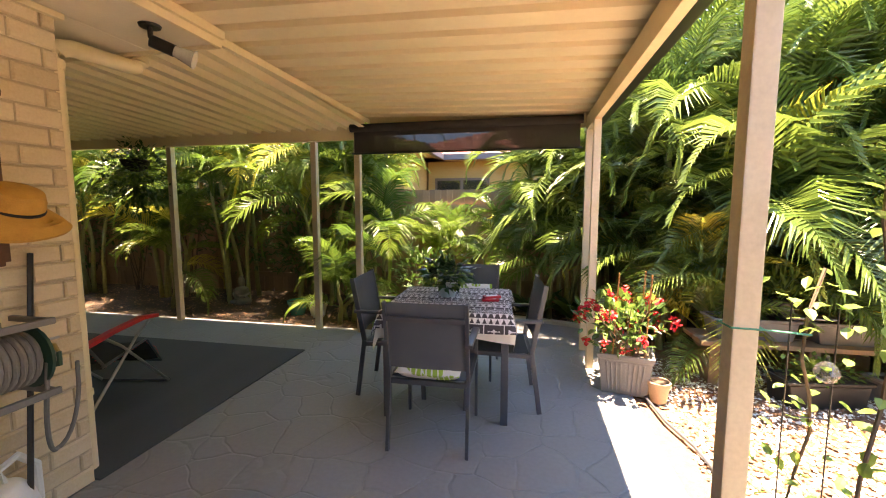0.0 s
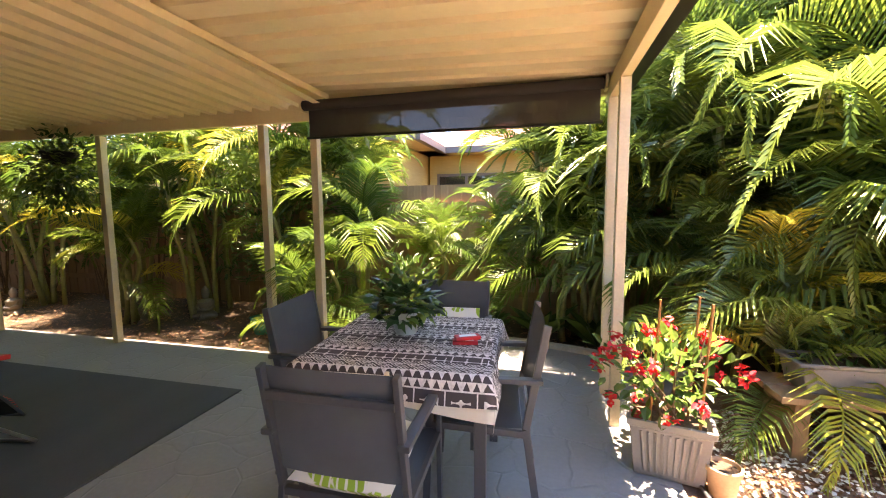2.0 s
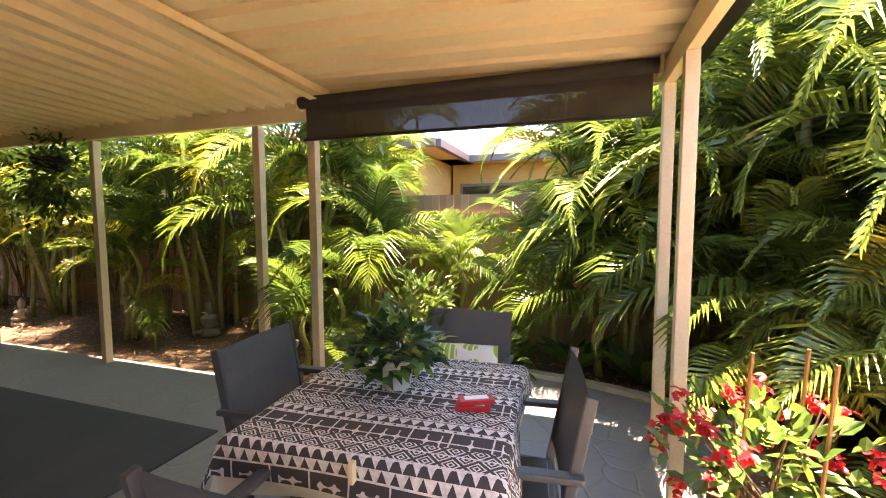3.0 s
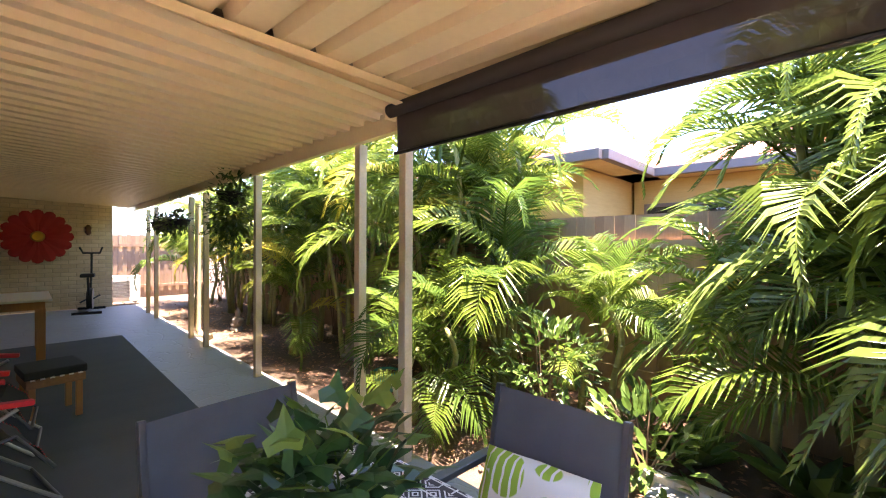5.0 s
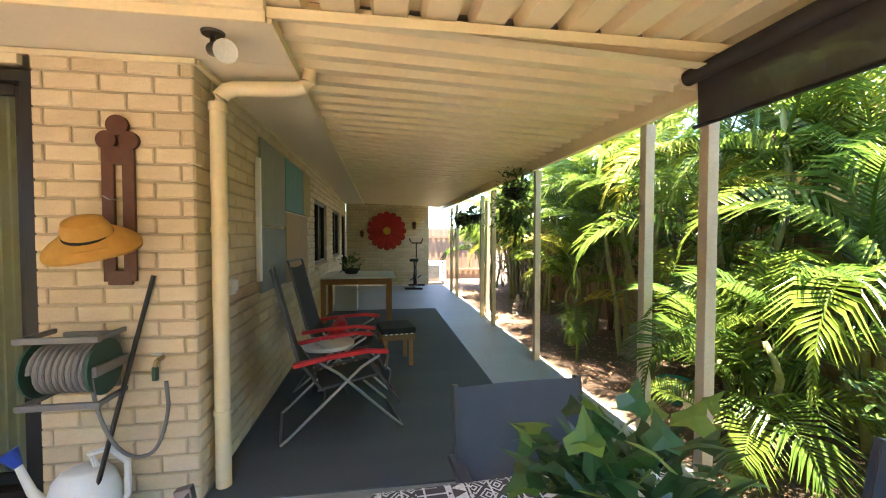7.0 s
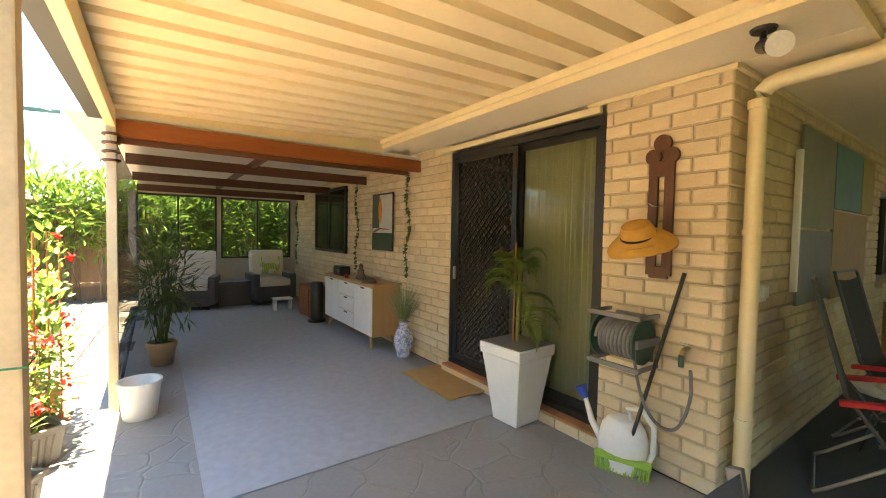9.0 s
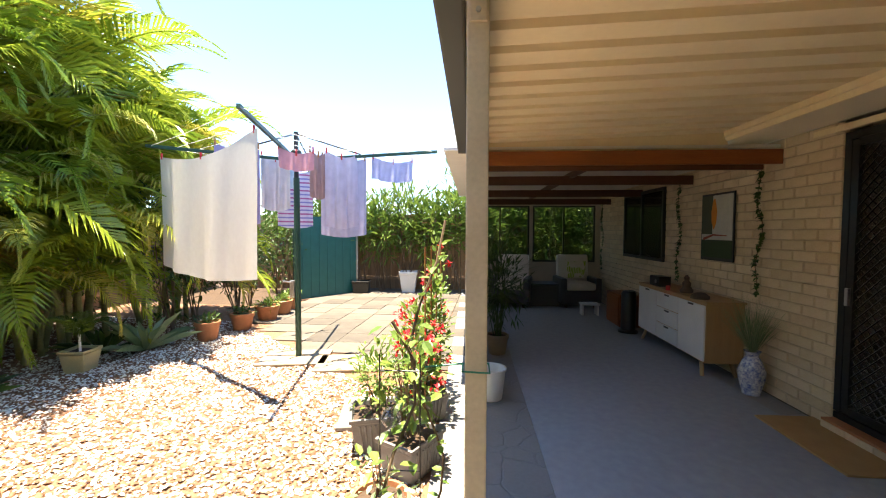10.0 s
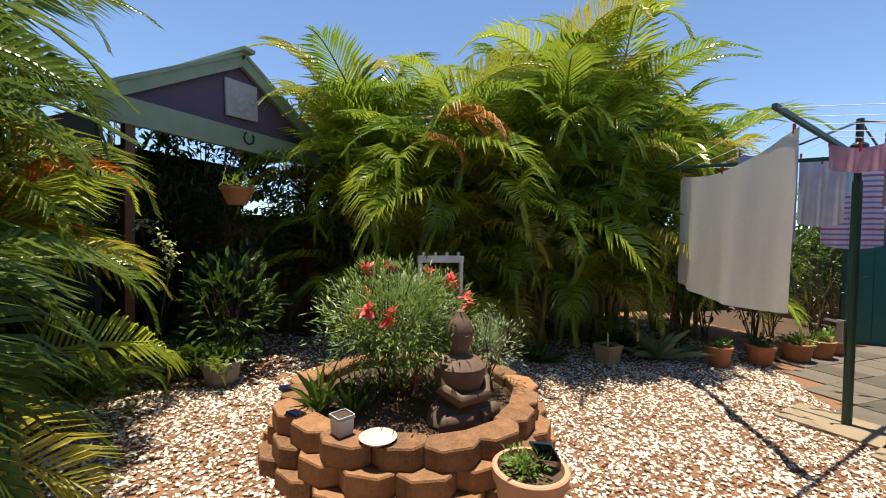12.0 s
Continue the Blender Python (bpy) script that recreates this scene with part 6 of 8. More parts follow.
# hanging baskets along the walkway
for x in (-8.6, -8.0, -7.4, -5.0):
    t = thing("hanging_basket", pose(x, NY - 0.12, 1.78 if x < -6 else 2.0), "dark hanging basket of trailing leaves under the beam", "plant", "hanging baskets")
    bm = B()
    lathe(bm, [(0.05, 0.0), (0.13, 0.05), (0.17, 0.14), (0.16, 0.15)], 18)
    part("basket", bm, BLACKFAB, t)
    for k in range(3):
        part("wire", tubes([(0.16 * math.cos(2.1 * k), 0.16 * math.sin(2.1 * k), 0.14), (0, 0, (2.33 if x > -6 else 2.34) - (2.0 if x > -6 else 1.78))], r=0.003, n=4), CHARCOAL, t)
    vs, fs = cloud(1000 if x > -6 else 240, (0.28, 0.22, 0.2) if x < -6 else (0.45, 0.28, 0.5), (0, 0, 0.1 if x < -6 else -0.1), 0.08, 0.045, "oval", int(-x * 10), 0.3, -0.2)
    raw("foliage", vs, fs, LEAF, t)
# yellow stormwater pipe at the slab edge
t = thing("storm_pipe", pose(-7.35, NY + 0.14, 0), "cream drain pipe elbow at the edge of the slab", "pipe")
part("pipe", tubes([(0, 0, 2.2), (0, 0, 0.12), (0.02, 0.03, 0.05), (0.30, 0.10, 0.03)], r=0.045, n=14), CREAM, t)

# ---- neighbour's house ----
NBRICK = mat("neighbour_brick", (0.46, 0.32, 0.12), (0.36, 0.245, 0.085), rough=0.85, scale=5, fine=40, bump=0.3, stretch=(0.6, 0.6, 5))
NFASCIA = mat("nb_fascia", (0.13, 0.105, 0.10))
NSOFFIT = mat("nb_soffit", (0.5, 0.36, 0.16))
ROOFTILE = mat("red_roof_tile", (0.50, 0.22, 0.17), (0.36, 0.14, 0.10), rough=0.45, scale=3, fine=30, bump=0.3)
house = thing("neighbour_house", pose(0, 9.75, 0), "yellow brick neighbouring house with red tiled hip roof", "house")
part("wing_wall", one((-7.95, 2.6, 1.35), (10.4, 6.7, 2.9), 0.02), NBRICK, house)
part("wall", one((2.6, 4.1, 1.35), (10.6, 5.5, 2.9), 0.02), NBRICK, house)
HZ = 2.88


def hip_roof(x0, x1, y0, y1, rise):
    """Hip roof on a rectangle: four slopes, lining, and lapped tile courses on the near slope."""
    run = (y1 - y0) / 2
    bm = B()
    vv = [bm.verts.new(p) for p in [(x0, y0, HZ), (x1, y0, HZ), (x1, y1, HZ), (x0, y1, HZ), (x0 + run, y0 + run, HZ + rise), (x1 - run, y0 + run, HZ + rise)]]
    for f in ((0, 1, 5, 4), (1, 2, 5), (2, 3, 4, 5), (3, 0, 4), (0, 3, 2, 1)):
        bm.faces.new([vv[i] for i in f])
    ob = part("roof", bm, ROOFTILE, house)
    bm = B()
    n = 14
    for k in range(n):
        f = (k + 0.5) / n
        box(bm, ((x0 + x1) / 2, y0 + run * f, HZ + rise * f + 0.03), (x1 - x0 - 2 * run * f - 0.1, 1.08 * run / n, 0.03), Euler((math.atan2(rise, run) - 0.06, 0, 0)).to_matrix())
    tagged(part("tile_course", bm, ROOFTILE, ob), kind="stuff")


hip_roof(-13.3, -2.25, -1.28, 6.4, 1.3)
hip_roof(-4.5, 8.4, 0.82, 7.4, 1.15)
part("gutter", one((-7.77, -1.34, HZ - 0.03), (11.1, 0.12, 0.15), 0.01), NFASCIA, house, "dark brown gutter")
part("gutter", one((-2.19, -0.24, HZ - 0.03), (0.12, 2.08, 0.15), 0.01), NFASCIA, house, "dark brown gutter")
part("gutter", one((3.1, 0.76, HZ - 0.03), (10.5, 0.12, 0.15), 0.01), NFASCIA, house, "dark brown gutter")
part("eave_lining", one((-7.8, -1.0, HZ - 0.06), (11.0, 0.5, 0.03)), NSOFFIT, house)
part("eave_lining", one((-2.48, -0.15, HZ - 0.06), (0.5, 1.2, 0.03)), NSOFFIT, house)
part("eave_lining", one((3.0, 1.1, HZ - 0.06), (10.4, 0.5, 0.03)), NSOFFIT, house)
t2 = part("vent_pipe", tubes([(-3.75, -0.85, HZ - 0.1), (-3.75, -0.95, HZ - 0.3)], r=0.07), NFASCIA, house)
for x, y in ((-6.6, -0.76), (-1.75, 1.34), (2.2, 1.34)):
    w = part("window", one((x, y, 1.85), (1.5, 0.06, 1.0), 0.01), mat("nb_frame", (0.16, 0.12, 0.09)), house)
    for sx in (-1, 1):
        part("pane", one((x + sx * 0.36, y - 0.035, 1.85), (0.64, 0.01, 0.86)), GLASS_DARK, w)

# ---- east side of the veranda: pots, bench, trellis ----
t = pot_square("flower_trough", 0.86, 3.55, 0, 0.42, 0.34, 0.34, GREYPOT, "ribbed grey plastic pot of red flowering begonia", -12, True, 0.82, "plant")
bm = B()
branches(bm, 12, (0, 0, 0.6), (0.42, 0.34, 0.26), 0.3, 0.008, 201)
part("branching_stem", bm, TWIG, t)
vs, fs = cloud(110, (0.38, 0.32, 0.27), (-0.03, 0, 0.58), 0.085, 0.055, "oval", 202, 0.25)
raw("foliage", vs, fs, LEAF_L, t)
vs, fs = cloud(170, (0.38, 0.32, 0.27), (-0.03, 0, 0.56), 0.085, 0.055, "oval", 203, 0.2)
raw("dark_foliage", vs, fs, LEAF, t)
rng = random.Random(8)
for k in range(34):
    d = Vector((rng.gauss(0, 1), rng.gauss(0, 1), rng.gauss(0.1, 0.8))).normalized()
    p = Vector((-0.03 + d.x * 0.40, d.y * 0.34, 0.57 + d.z * 0.28))
    vs, fs = [], []
    for j in range(12):
        leaf(vs, fs, p + Vector((rng.uniform(-0.025, 0.025), rng.uniform(-0.025, 0.025), rng.uniform(-0.03, 0.03))), Vector((rng.gauss(0, 1), rng.gauss(0, 1), rng.gauss(-0.4, 0.7))), 0.042, 0.032, "oval", rng)
    raw("flower", vs, fs, RED, t)
for x, y in ((-0.1, -0.08), (0.1, 0.08), (0.14, -0.1)):
    part("stake", tubes([(x, y, 0.25), (x + 0.03, y, 1.0)], r=0.007), PINE, t)
t = pot_round("small_pot", 1.08, 3.37, -0.01, 0.085, 0.17, mat("sandstone_pot", (0.55, 0.38, 0.24), (0.4, 0.26, 0.15), rough=0.85), "small empty sand-coloured clay pot on the gravel")
t = thing("garden_hose", pose(-0.12, 0, 0), "thin dark garden hose lying along the slab edge", "hose")
part("hose", tubes([(1.10, 3.45, 0.015), (1.14, 3.0, 0.015), (1.22, 2.7, 0.015), (1.24, 2.45, 0.015), (1.20, 2.2, 0.015), (1.18, 1.9, 0.015), (1.24, 1.2, 0.015)], r=0.011), CHARCOAL, t)
bench = thing("garden_bench", pose(2.4, 4.0, -0.09), "plain timber plank bench holding planter troughs", "bench")
for y in (-0.11, 0.11):
    part("plank", one((0, y, 0.45), (1.75, 0.20, 0.04), 0.006), FENCE, bench)
for x in (-0.75, 0.0, 0.75):
    part("leg", one((x, 0, 0.215), (0.08, 0.36, 0.43), 0.006), FENCE, bench)
for x, seed in ((1.98, 1), (2.75, 2)):
    t = pot_square("planter_trough", x, 4.0, 0.38, 0.68, 0.26, 0.19, GREYPOT, "long grey planter trough on the timber bench", 2, False, 0.86, "planter")
    vs, fs = cloud(130, (0.3, 0.14, 0.12), (0, 0, 0.26), 0.09, 0.03, "oval", 300 + seed, 0.2)
    raw("foliage", vs, fs, LEAF, t)
for x, y, seed in ((2.30, 3.62, 3), (3.05, 3.70, 4)):
    t = pot_square("herb_trough", x, y, -0.02, 0.62, 0.28, 0.22, BLACKFRAME if seed != 4 else GREYPOT, "dark planter trough of bright green herbs on gravel", 8, False, 0.88, "planter")
    vs, fs = cloud(420, (0.34, 0.17, 0.12), (0, 0, 0.27), 0.045, 0.035, "oval", 310 + seed, 0.2)
    raw("foliage", vs, fs, LEAF_L, t)
t = pot_round("orchid_pot", 2.25, 4.0, 0.57, 0.11, 0.16, BLACKFRAME, "black pot with a leafy orchid on the trough", category="plant")
vs, fs = cloud(90, (0.26, 0.22, 0.14), (0, 0, 0.25), 0.17, 0.03, "oval", 330, 0.2)
raw("foliage", vs, fs, LEAF_L, t)
# climbing vine and wire trellis at the middle post
t = thing("wire_trellis", pose(0.86, 1.33, 0), "thin dark wire plant support stuck in a pot", "trellis")
for x in (-0.06, 0.06):
    part("upright", tubes([(x, 0, 0.0), (x, 0, 1.25)], r=0.0022), BLACKFRAME, t)
for z in (0.3, 0.6, 0.9, 1.2):
    part("rung", tubes([(-0.06, 0, z), (0.06, 0, z)], r=0.002), BLACKFRAME, t)
t = thing("climbing_vine", pose(0.86, 1.34, 0), "light green climbing vine with pale leaves on a support", "plant")
rng = random.Random(44)
pts = [(0.05 * math.sin(1.3 * i), 0.05 * math.cos(1.1 * i), 0.05 + 0.13 * i) for i in range(11)]
part("stem", tubes(pts, r=0.005, n=5), TWIG, t)
vs, fs = [], []
for k in range(120):
    f = rng.random() * 9.99
    p = Vector(pts[int(f)]).lerp(Vector(pts[int(f) + 1]), f % 1)
    leaf(vs, fs, p + Vector((rng.uniform(-0.1, 0.1), rng.uniform(-0.1, 0.1), 0)), Vector((rng.uniform(-1, 1), rng.uniform(-1, 1), rng.uniform(-0.6, 0.4))), 0.048, 0.032, "oval", rng)
raw("foliage", vs, fs, LEAF_L, t)
t = thing("green_tie", pose(OX, 1.26, 1.19), "thin green twine tied round the post", "twine")
bm = B()
tube(bm, [(0.041, -0.041, 0), (0.041, 0.041, 0.003), (-0.041, 0.041, 0), (-0.041, -0.041, 0.002), (0.041, -0.041, 0), (0.16, -0.03, -0.01)], 0.003, 5)
part("twine", bm, mat("green_twine", (0.02, 0.25, 0.15)), t)
t = thing("glass_bauble", pose(0.89, 1.31, 1.05), "small clear glass bauble hanging on the trellis", "ornament")
bm = B()
lathe(bm, [(0.004, -0.032), (0.022, -0.022), (0.032, 0.0), (0.022, 0.022), (0.005, 0.034), (0.004, 0.05)], 16)
part("ball", bm, glass("bauble_glass", (0.9, 0.9, 0.95), 0.5), t, "", True)
# row of flowering pots along the slab further south
ROWP = [(1.12, 0.45, "round", 0.16, 0.24), (1.34, -0.52, "sq", 0.44, 0.28), (1.08, -0.95, "sq", 0.4, 0.26), (1.15, -1.65, "round", 0.2, 0.3), (1.05, -0.2, "sq", 0.38, 0.26)]
for i, (x, y, kind, w, h) in enumerate(ROWP):
    if kind == "round":
        t = pot_round("flower_pot", x, y, -0.02, w, h, TERRACOTTA, "terracotta pot of leafy red flowers at the slab edge", category="plant")
    else:
        t = pot_square("flower_pot", x, y, -0.02, w, w * 0.8, h, GREYPOT, "grey plastic pot of leafy red flowers at the slab edge", 15 * i, True, 0.82, "plant")
    hh = (0.12, 0.28, 0.42, 0.35, 0.4)[i]
    rr = (0.14, 0.27, 0.26, 0.28, 0.22)[i]
    bm = B()
    branches(bm, 9, (0, 0, h + hh * 0.9), (rr * 0.9, rr * 0.9, hh * 0.8), h * 0.8, 0.006, 400 + i)
    part("branching_stem", bm, TWIG, t)
    vs, fs = cloud((30, 420, 240, 260, 170)[i], (rr, rr, hh), (0, 0, h + hh * 0.9), (0.05, 0.06, 0.085, 0.08, 0.08)[i], (0.03, 0.028, 0.05, 0.045, 0.045)[i], "oval", 410 + i, 0.3)
    raw("foliage", vs, fs, (LEAF_S, LEAF_L, LEAF_L, LEAF_L, LEAF_L)[i], t)
    rng = random.Random(420 + i)
    for k in range((0, 2, 14, 12, 10)[i]):
        d = Vector((rng.gauss(0, 1), rng.gauss(0, 1), rng.gauss(0.4, 0.8))).normalized()
        p = Vector((d.x * rr, d.y * rr, h + hh * 0.9 + d.z * hh))
        vs, fs = [], []
        for j in range(10):
            leaf(vs, fs, p + Vector((rng.uniform(-0.03, 0.03), rng.uniform(-0.03, 0.03), rng.uniform(-0.03, 0.03))), Vector((rng.gauss(0, 1), rng.gauss(0, 1), rng.gauss(0, 1))), 0.04, 0.03, "oval", rng)
        raw("flower", vs, fs, RED, t)
t = thing("lattice_vine", pose(0.98, -1.2, -0.02), "tall flowering creeper on a thin lattice by the post", "plant")
for k in range(4):
    part("lattice_bar", tubes([(-0.02 + 0.02 * k, -0.45 + 0.3 * k, 0), (-0.02 + 0.02 * k, -0.45 + 0.3 * k, 1.5)], r=0.007), PINE, t)
vs, fs = cloud(420, (0.13, 0.45, 0.75), (0, 0, 0.85), 0.07, 0.045, "oval", 441, 0.2)
raw("foliage", vs, fs, LEAF_L, t)
rng = random.Random(5)
for k in range(14):
    p = Vector((rng.uniform(-0.14, 0.14), rng.uniform(-0.4, 0.4), rng.uniform(0.5, 1.5)))
    vs, fs = [], []
    for j in range(9):
        leaf(vs, fs, p, Vector((rng.gauss(0, 1), rng.gauss(0, 1), rng.gauss(0, 1))), 0.045, 0.03, "oval", rng)
    raw("flower", vs, fs, RED if k % 2 else CORAL, t)
t = thing("post_vine", pose(0.76, 1.02, 0), "thin twining vine with broad leaves climbing the post", "plant")
rng = random.Random(17)
pts = [(0.05 + 0.06 * math.sin(i), 0.06 * math.cos(0.8 * i), 0.0 + 0.15 * i) for i in range(12)]
part("stem", tubes(pts, r=0.005, n=5), TWIG, t)
vs, fs = [], []
for k in range(46):
    f = rng.random() * 10.9
    p = Vector(pts[int(f)]).lerp(Vector(pts[int(f) + 1]), f % 1)
    leaf(vs, fs, p, Vector((rng.uniform(-1, 1), rng.uniform(-1, 1), rng.uniform(-0.5, 0.4))), 0.05, 0.034, "oval", rng)
raw("foliage", vs, fs, LEAF_L, t)

# ---- ring bed of retaining blocks ----
house_side = set(scene.objects)
RC, RR = Vector((4.07, 1.62, 0)), 0.99
bm = B()
c0 = 0.169
lo = [(-c0, -0.10), (-c0, 0.02), (-c0 * 0.55, 0.10), (c0 * 0.55, 0.10), (c0, 0.02), (c0, -0.10)]
rings = [[bm.verts.new((x * k, y * k + dy, z)) for x, y in lo] for z, k, dy in ((0, 0.97, 0), (0.012, 1.0, 0), (0.118, 1.0, 0), (0.13, 0.95, 0))]
for q, w in zip(rings, rings[1:]):
    for k in range(6):
        bm.faces.new((q[k], q[(k + 1) % 6], w[(k + 1) % 6], w[k]))
bm.faces.new(rings[0][::-1])
bm.faces.new(rings[-1])
bmesh.ops.recalc_face_normals(bm, faces=bm.faces)
BLOCK = bpy.data.meshes.new("block")
bm.to_mesh(BLOCK)
bm.free()
BLOCK.materials.append(STONE)
ring = thing("ring_bed_wall", Matrix.Translation((RC.x, RC.y, -0.03)), "round raised bed of rust-coloured split retaining blocks", "garden bed")
rng = random.Random(6)
for row in range(3):
    n = 18
    for k in range(n):
        a = 6.2832 * (k + 0.5 * (row % 2)) / n
        o = new("block", BLOCK)
        o.parent = ring
        r = RR - 0.05 * row + rng.uniform(-0.022, 0.022)
        o.matrix_basis = Matrix.Translation((r * math.cos(a), r * math.sin(a), 0.13 * row)) @ Euler((rng.uniform(-0.02, 0.02), rng.uniform(-0.02, 0.02), a - 1.5708 + rng.uniform(-0.09, 0.09))).to_matrix().to_4x4()
soil = thing("bed_soil", Matrix.Translation((RC.x, RC.y, -0.03)), "dark crumbly soil filling the raised ring bed", "soil")
bm = B()
lathe(bm, [(0.87, 0.0), (0.87, 0.30), (0.6, 0.325), (0.2, 0.335), (0.01, 0.335)], 40)
part("mound", bm, SOIL, soil, "", True)
BZ = 0.29
statue("seated_statue", 3.55, 1.42, BZ - 0.02, 0.88, STATUE, "weathered dark brown seated stone statue in the raised bed", -72)
t = shrub("grevillea", 4.05, 1.75, BZ, (0.58, 0.58, 0.44), 0.60, 2600, 0.08, 0.012, LEAF_S, 501, "silvery green fine-leaved shrub with coral spider flowers", "shrub", "thin", (CORAL, 14, 0.10), "", 16, 0.12, 0.3)
vs, fs = cloud(6500, (0.60, 0.60, 0.46), (0, 0, 0.60), 0.075, 0.013, "thin", 502, 0.35)
raw("green_foliage", vs, fs, LEAF_L, t)
t = shrub("rosemary_bush", 3.95, 1.02, BZ, (0.27, 0.27, 0.30), 0.40, 1500, 0.05, 0.008, LEAF_S, 503, "upright grey-green needle-leaved herb bush", "shrub", "thin", None, "", 12, 0.08, 0.15)
for x, y, s, seed in ((3.95, 2.32, 1.0, 1), (3.75, 2.12, 0.85, 2)):
    t = thing("aloe_plant", pose(x, y, BZ), "spiky green strap-leaved aloe in the raised bed", "plant", "aloes")
    rng = random.Random(seed)
    vs, fs = [], []
    for k in range(16):
        a = 2.4 * k
        leaf(vs, fs, Vector((0, 0, 0)), Vector((math.cos(a) * 0.6, math.sin(a) * 0.6, rng.uniform(0.5, 1.6))), 0.36 * s * rng.uniform(0.7, 1.1), 0.035, "oval", rng)
    raw("leaves", vs, fs, LEAF_L if seed == 1 else LEAF, t)
TOPZ = -0.03 + 0.39
for x, y, rz in ((4.25, 2.55, 20), (3.77, 2.48, 40)):
    t = thing("solar_light", pose(x, y, TOPZ, 0, 0, rz), "small dark solar panel light lying on a block", "lamp", "solar lights")
    part("panel", one((0, 0, 0.012), (0.10, 0.08, 0.018), 0.003, Euler((0.15, 0, 0)).to_matrix()), mat("solar_cell", (0.01, 0.015, 0.05), rough=0.15), t)
    part("rim", one((0, 0, 0.003), (0.11, 0.09, 0.006), 0.002), BLACKFRAME, t)
t = pot_square("square_cup", 3.42, 2.22, TOPZ, 0.11, 0.11, 0.12, mat("pale_ceramic", (0.52, 0.54, 0.55), rough=0.4), "small pale grey square ceramic pot on a block", 25, False, 0.88)
t = thing("saucer", pose(3.29, 2.03, TOPZ), "shallow pale pink saucer lying on a block", "dish")
bm = B()
lathe(bm, [(0.085, 0), (0.11, 0.022), (0.105, 0.024), (0.085, 0.008)], 28)
part("dish", bm, mat("pink_ceramic", (0.62, 0.52, 0.49), rough=0.5), t, "", True)
t = pot_round("terracotta_tub", 2.84, 1.30, -0.02, 0.20, 0.35, mat("pale_terracotta", (0.55, 0.30, 0.2), (0.42, 0.22, 0.14), rough=0.8), "large pale terracotta tub with small creeping herbs", category="plant")
vs, fs = cloud(300, (0.15, 0.15, 0.09), (0.02, 0.02, 0.35), 0.035, 0.02, "oval", 520, 0.1)
raw("foliage", vs, fs, LEAF_L, t)
part("solar_panel", one((0.02, -0.10, 0.40), (0.13, 0.012, 0.15), 0.003, Euler((-0.6, 0.2, 0.6)).to_matrix()), mat("solar_blue", (0.015, 0.035, 0.07), rough=0.15), t, "dark blue solar panel")

RING_SHIFT = Vector((-0.09, -0.20, 0))
for o in scene.objects:
    if o not in house_side and o.parent is None:
        o.matrix_basis = Matrix.Translation(RING_SHIFT) @ o.matrix_basis

# ---- clothes hoist ----
HX, HY = 2.99, -2.15
t = thing("clothes_hoist", pose(HX, HY, -0.02), "dark green rotary clothes hoist with four arms and lines", "clothes line")
part("mast", tubes([(0, 0, 0), (0, 0, 2.1)], r=0.034, n=16), GREENPOLE, t)
part("inner_mast", tubes([(0, 0, 2.05), (0, 0, 2.62)], r=0.026, n=14), BLACKFRAME, t)
part("winder_box", one((0.05, 0.03, 0.82), (0.06, 0.05, 0.20), 0.012), STEEL, t)
part("winder_handle", tubes([(0.06, 0.05, 0.90), (0.11, 0.12, 0.92), (0.10, 0.17, 0.92)], r=0.010), STEEL, t)
bm = B()
lathe(bm, [(0.05, 2.28), (0.06, 2.3), (0.06, 2.40), (0.04, 2.42)], 14)
part("head", bm, BLACKFRAME, t)
ARM_A = [0.20, 1.77, 3.34, 4.91]
TIPS = []
for a in ARM_A:
    tip = Vector((1.62 * math.cos(a), 1.62 * math.sin(a), 2.43))
    TIPS.append(tip)
    bm = B()
    bar(bm, (0, 0, 2.30), tip, 0.03, 0.035, 0.004)
    part("arm", bm, GREENPOLE, t)
    part("stay", tubes([(0, 0, 2.60), tuple(Vector((0, 0, 2.34)).lerp(tip, 0.45))], r=0.009), BLACKFRAME, t)
for f in (0.35, 0.5, 0.65, 0.8, 0.97):
    bm = B()
    for i in range(4):
        p, q = Vector((0, 0, 2.36)).lerp(TIPS[i], f), Vector((0, 0, 2.36)).lerp(TIPS[(i + 1) % 4], f)
        tube(bm, [p, (p + q) / 2 - Vector((0, 0, 0.02)), q], 0.0025, 4, False)
    part("line", bm, WHITE, t, "thin pale washing line")


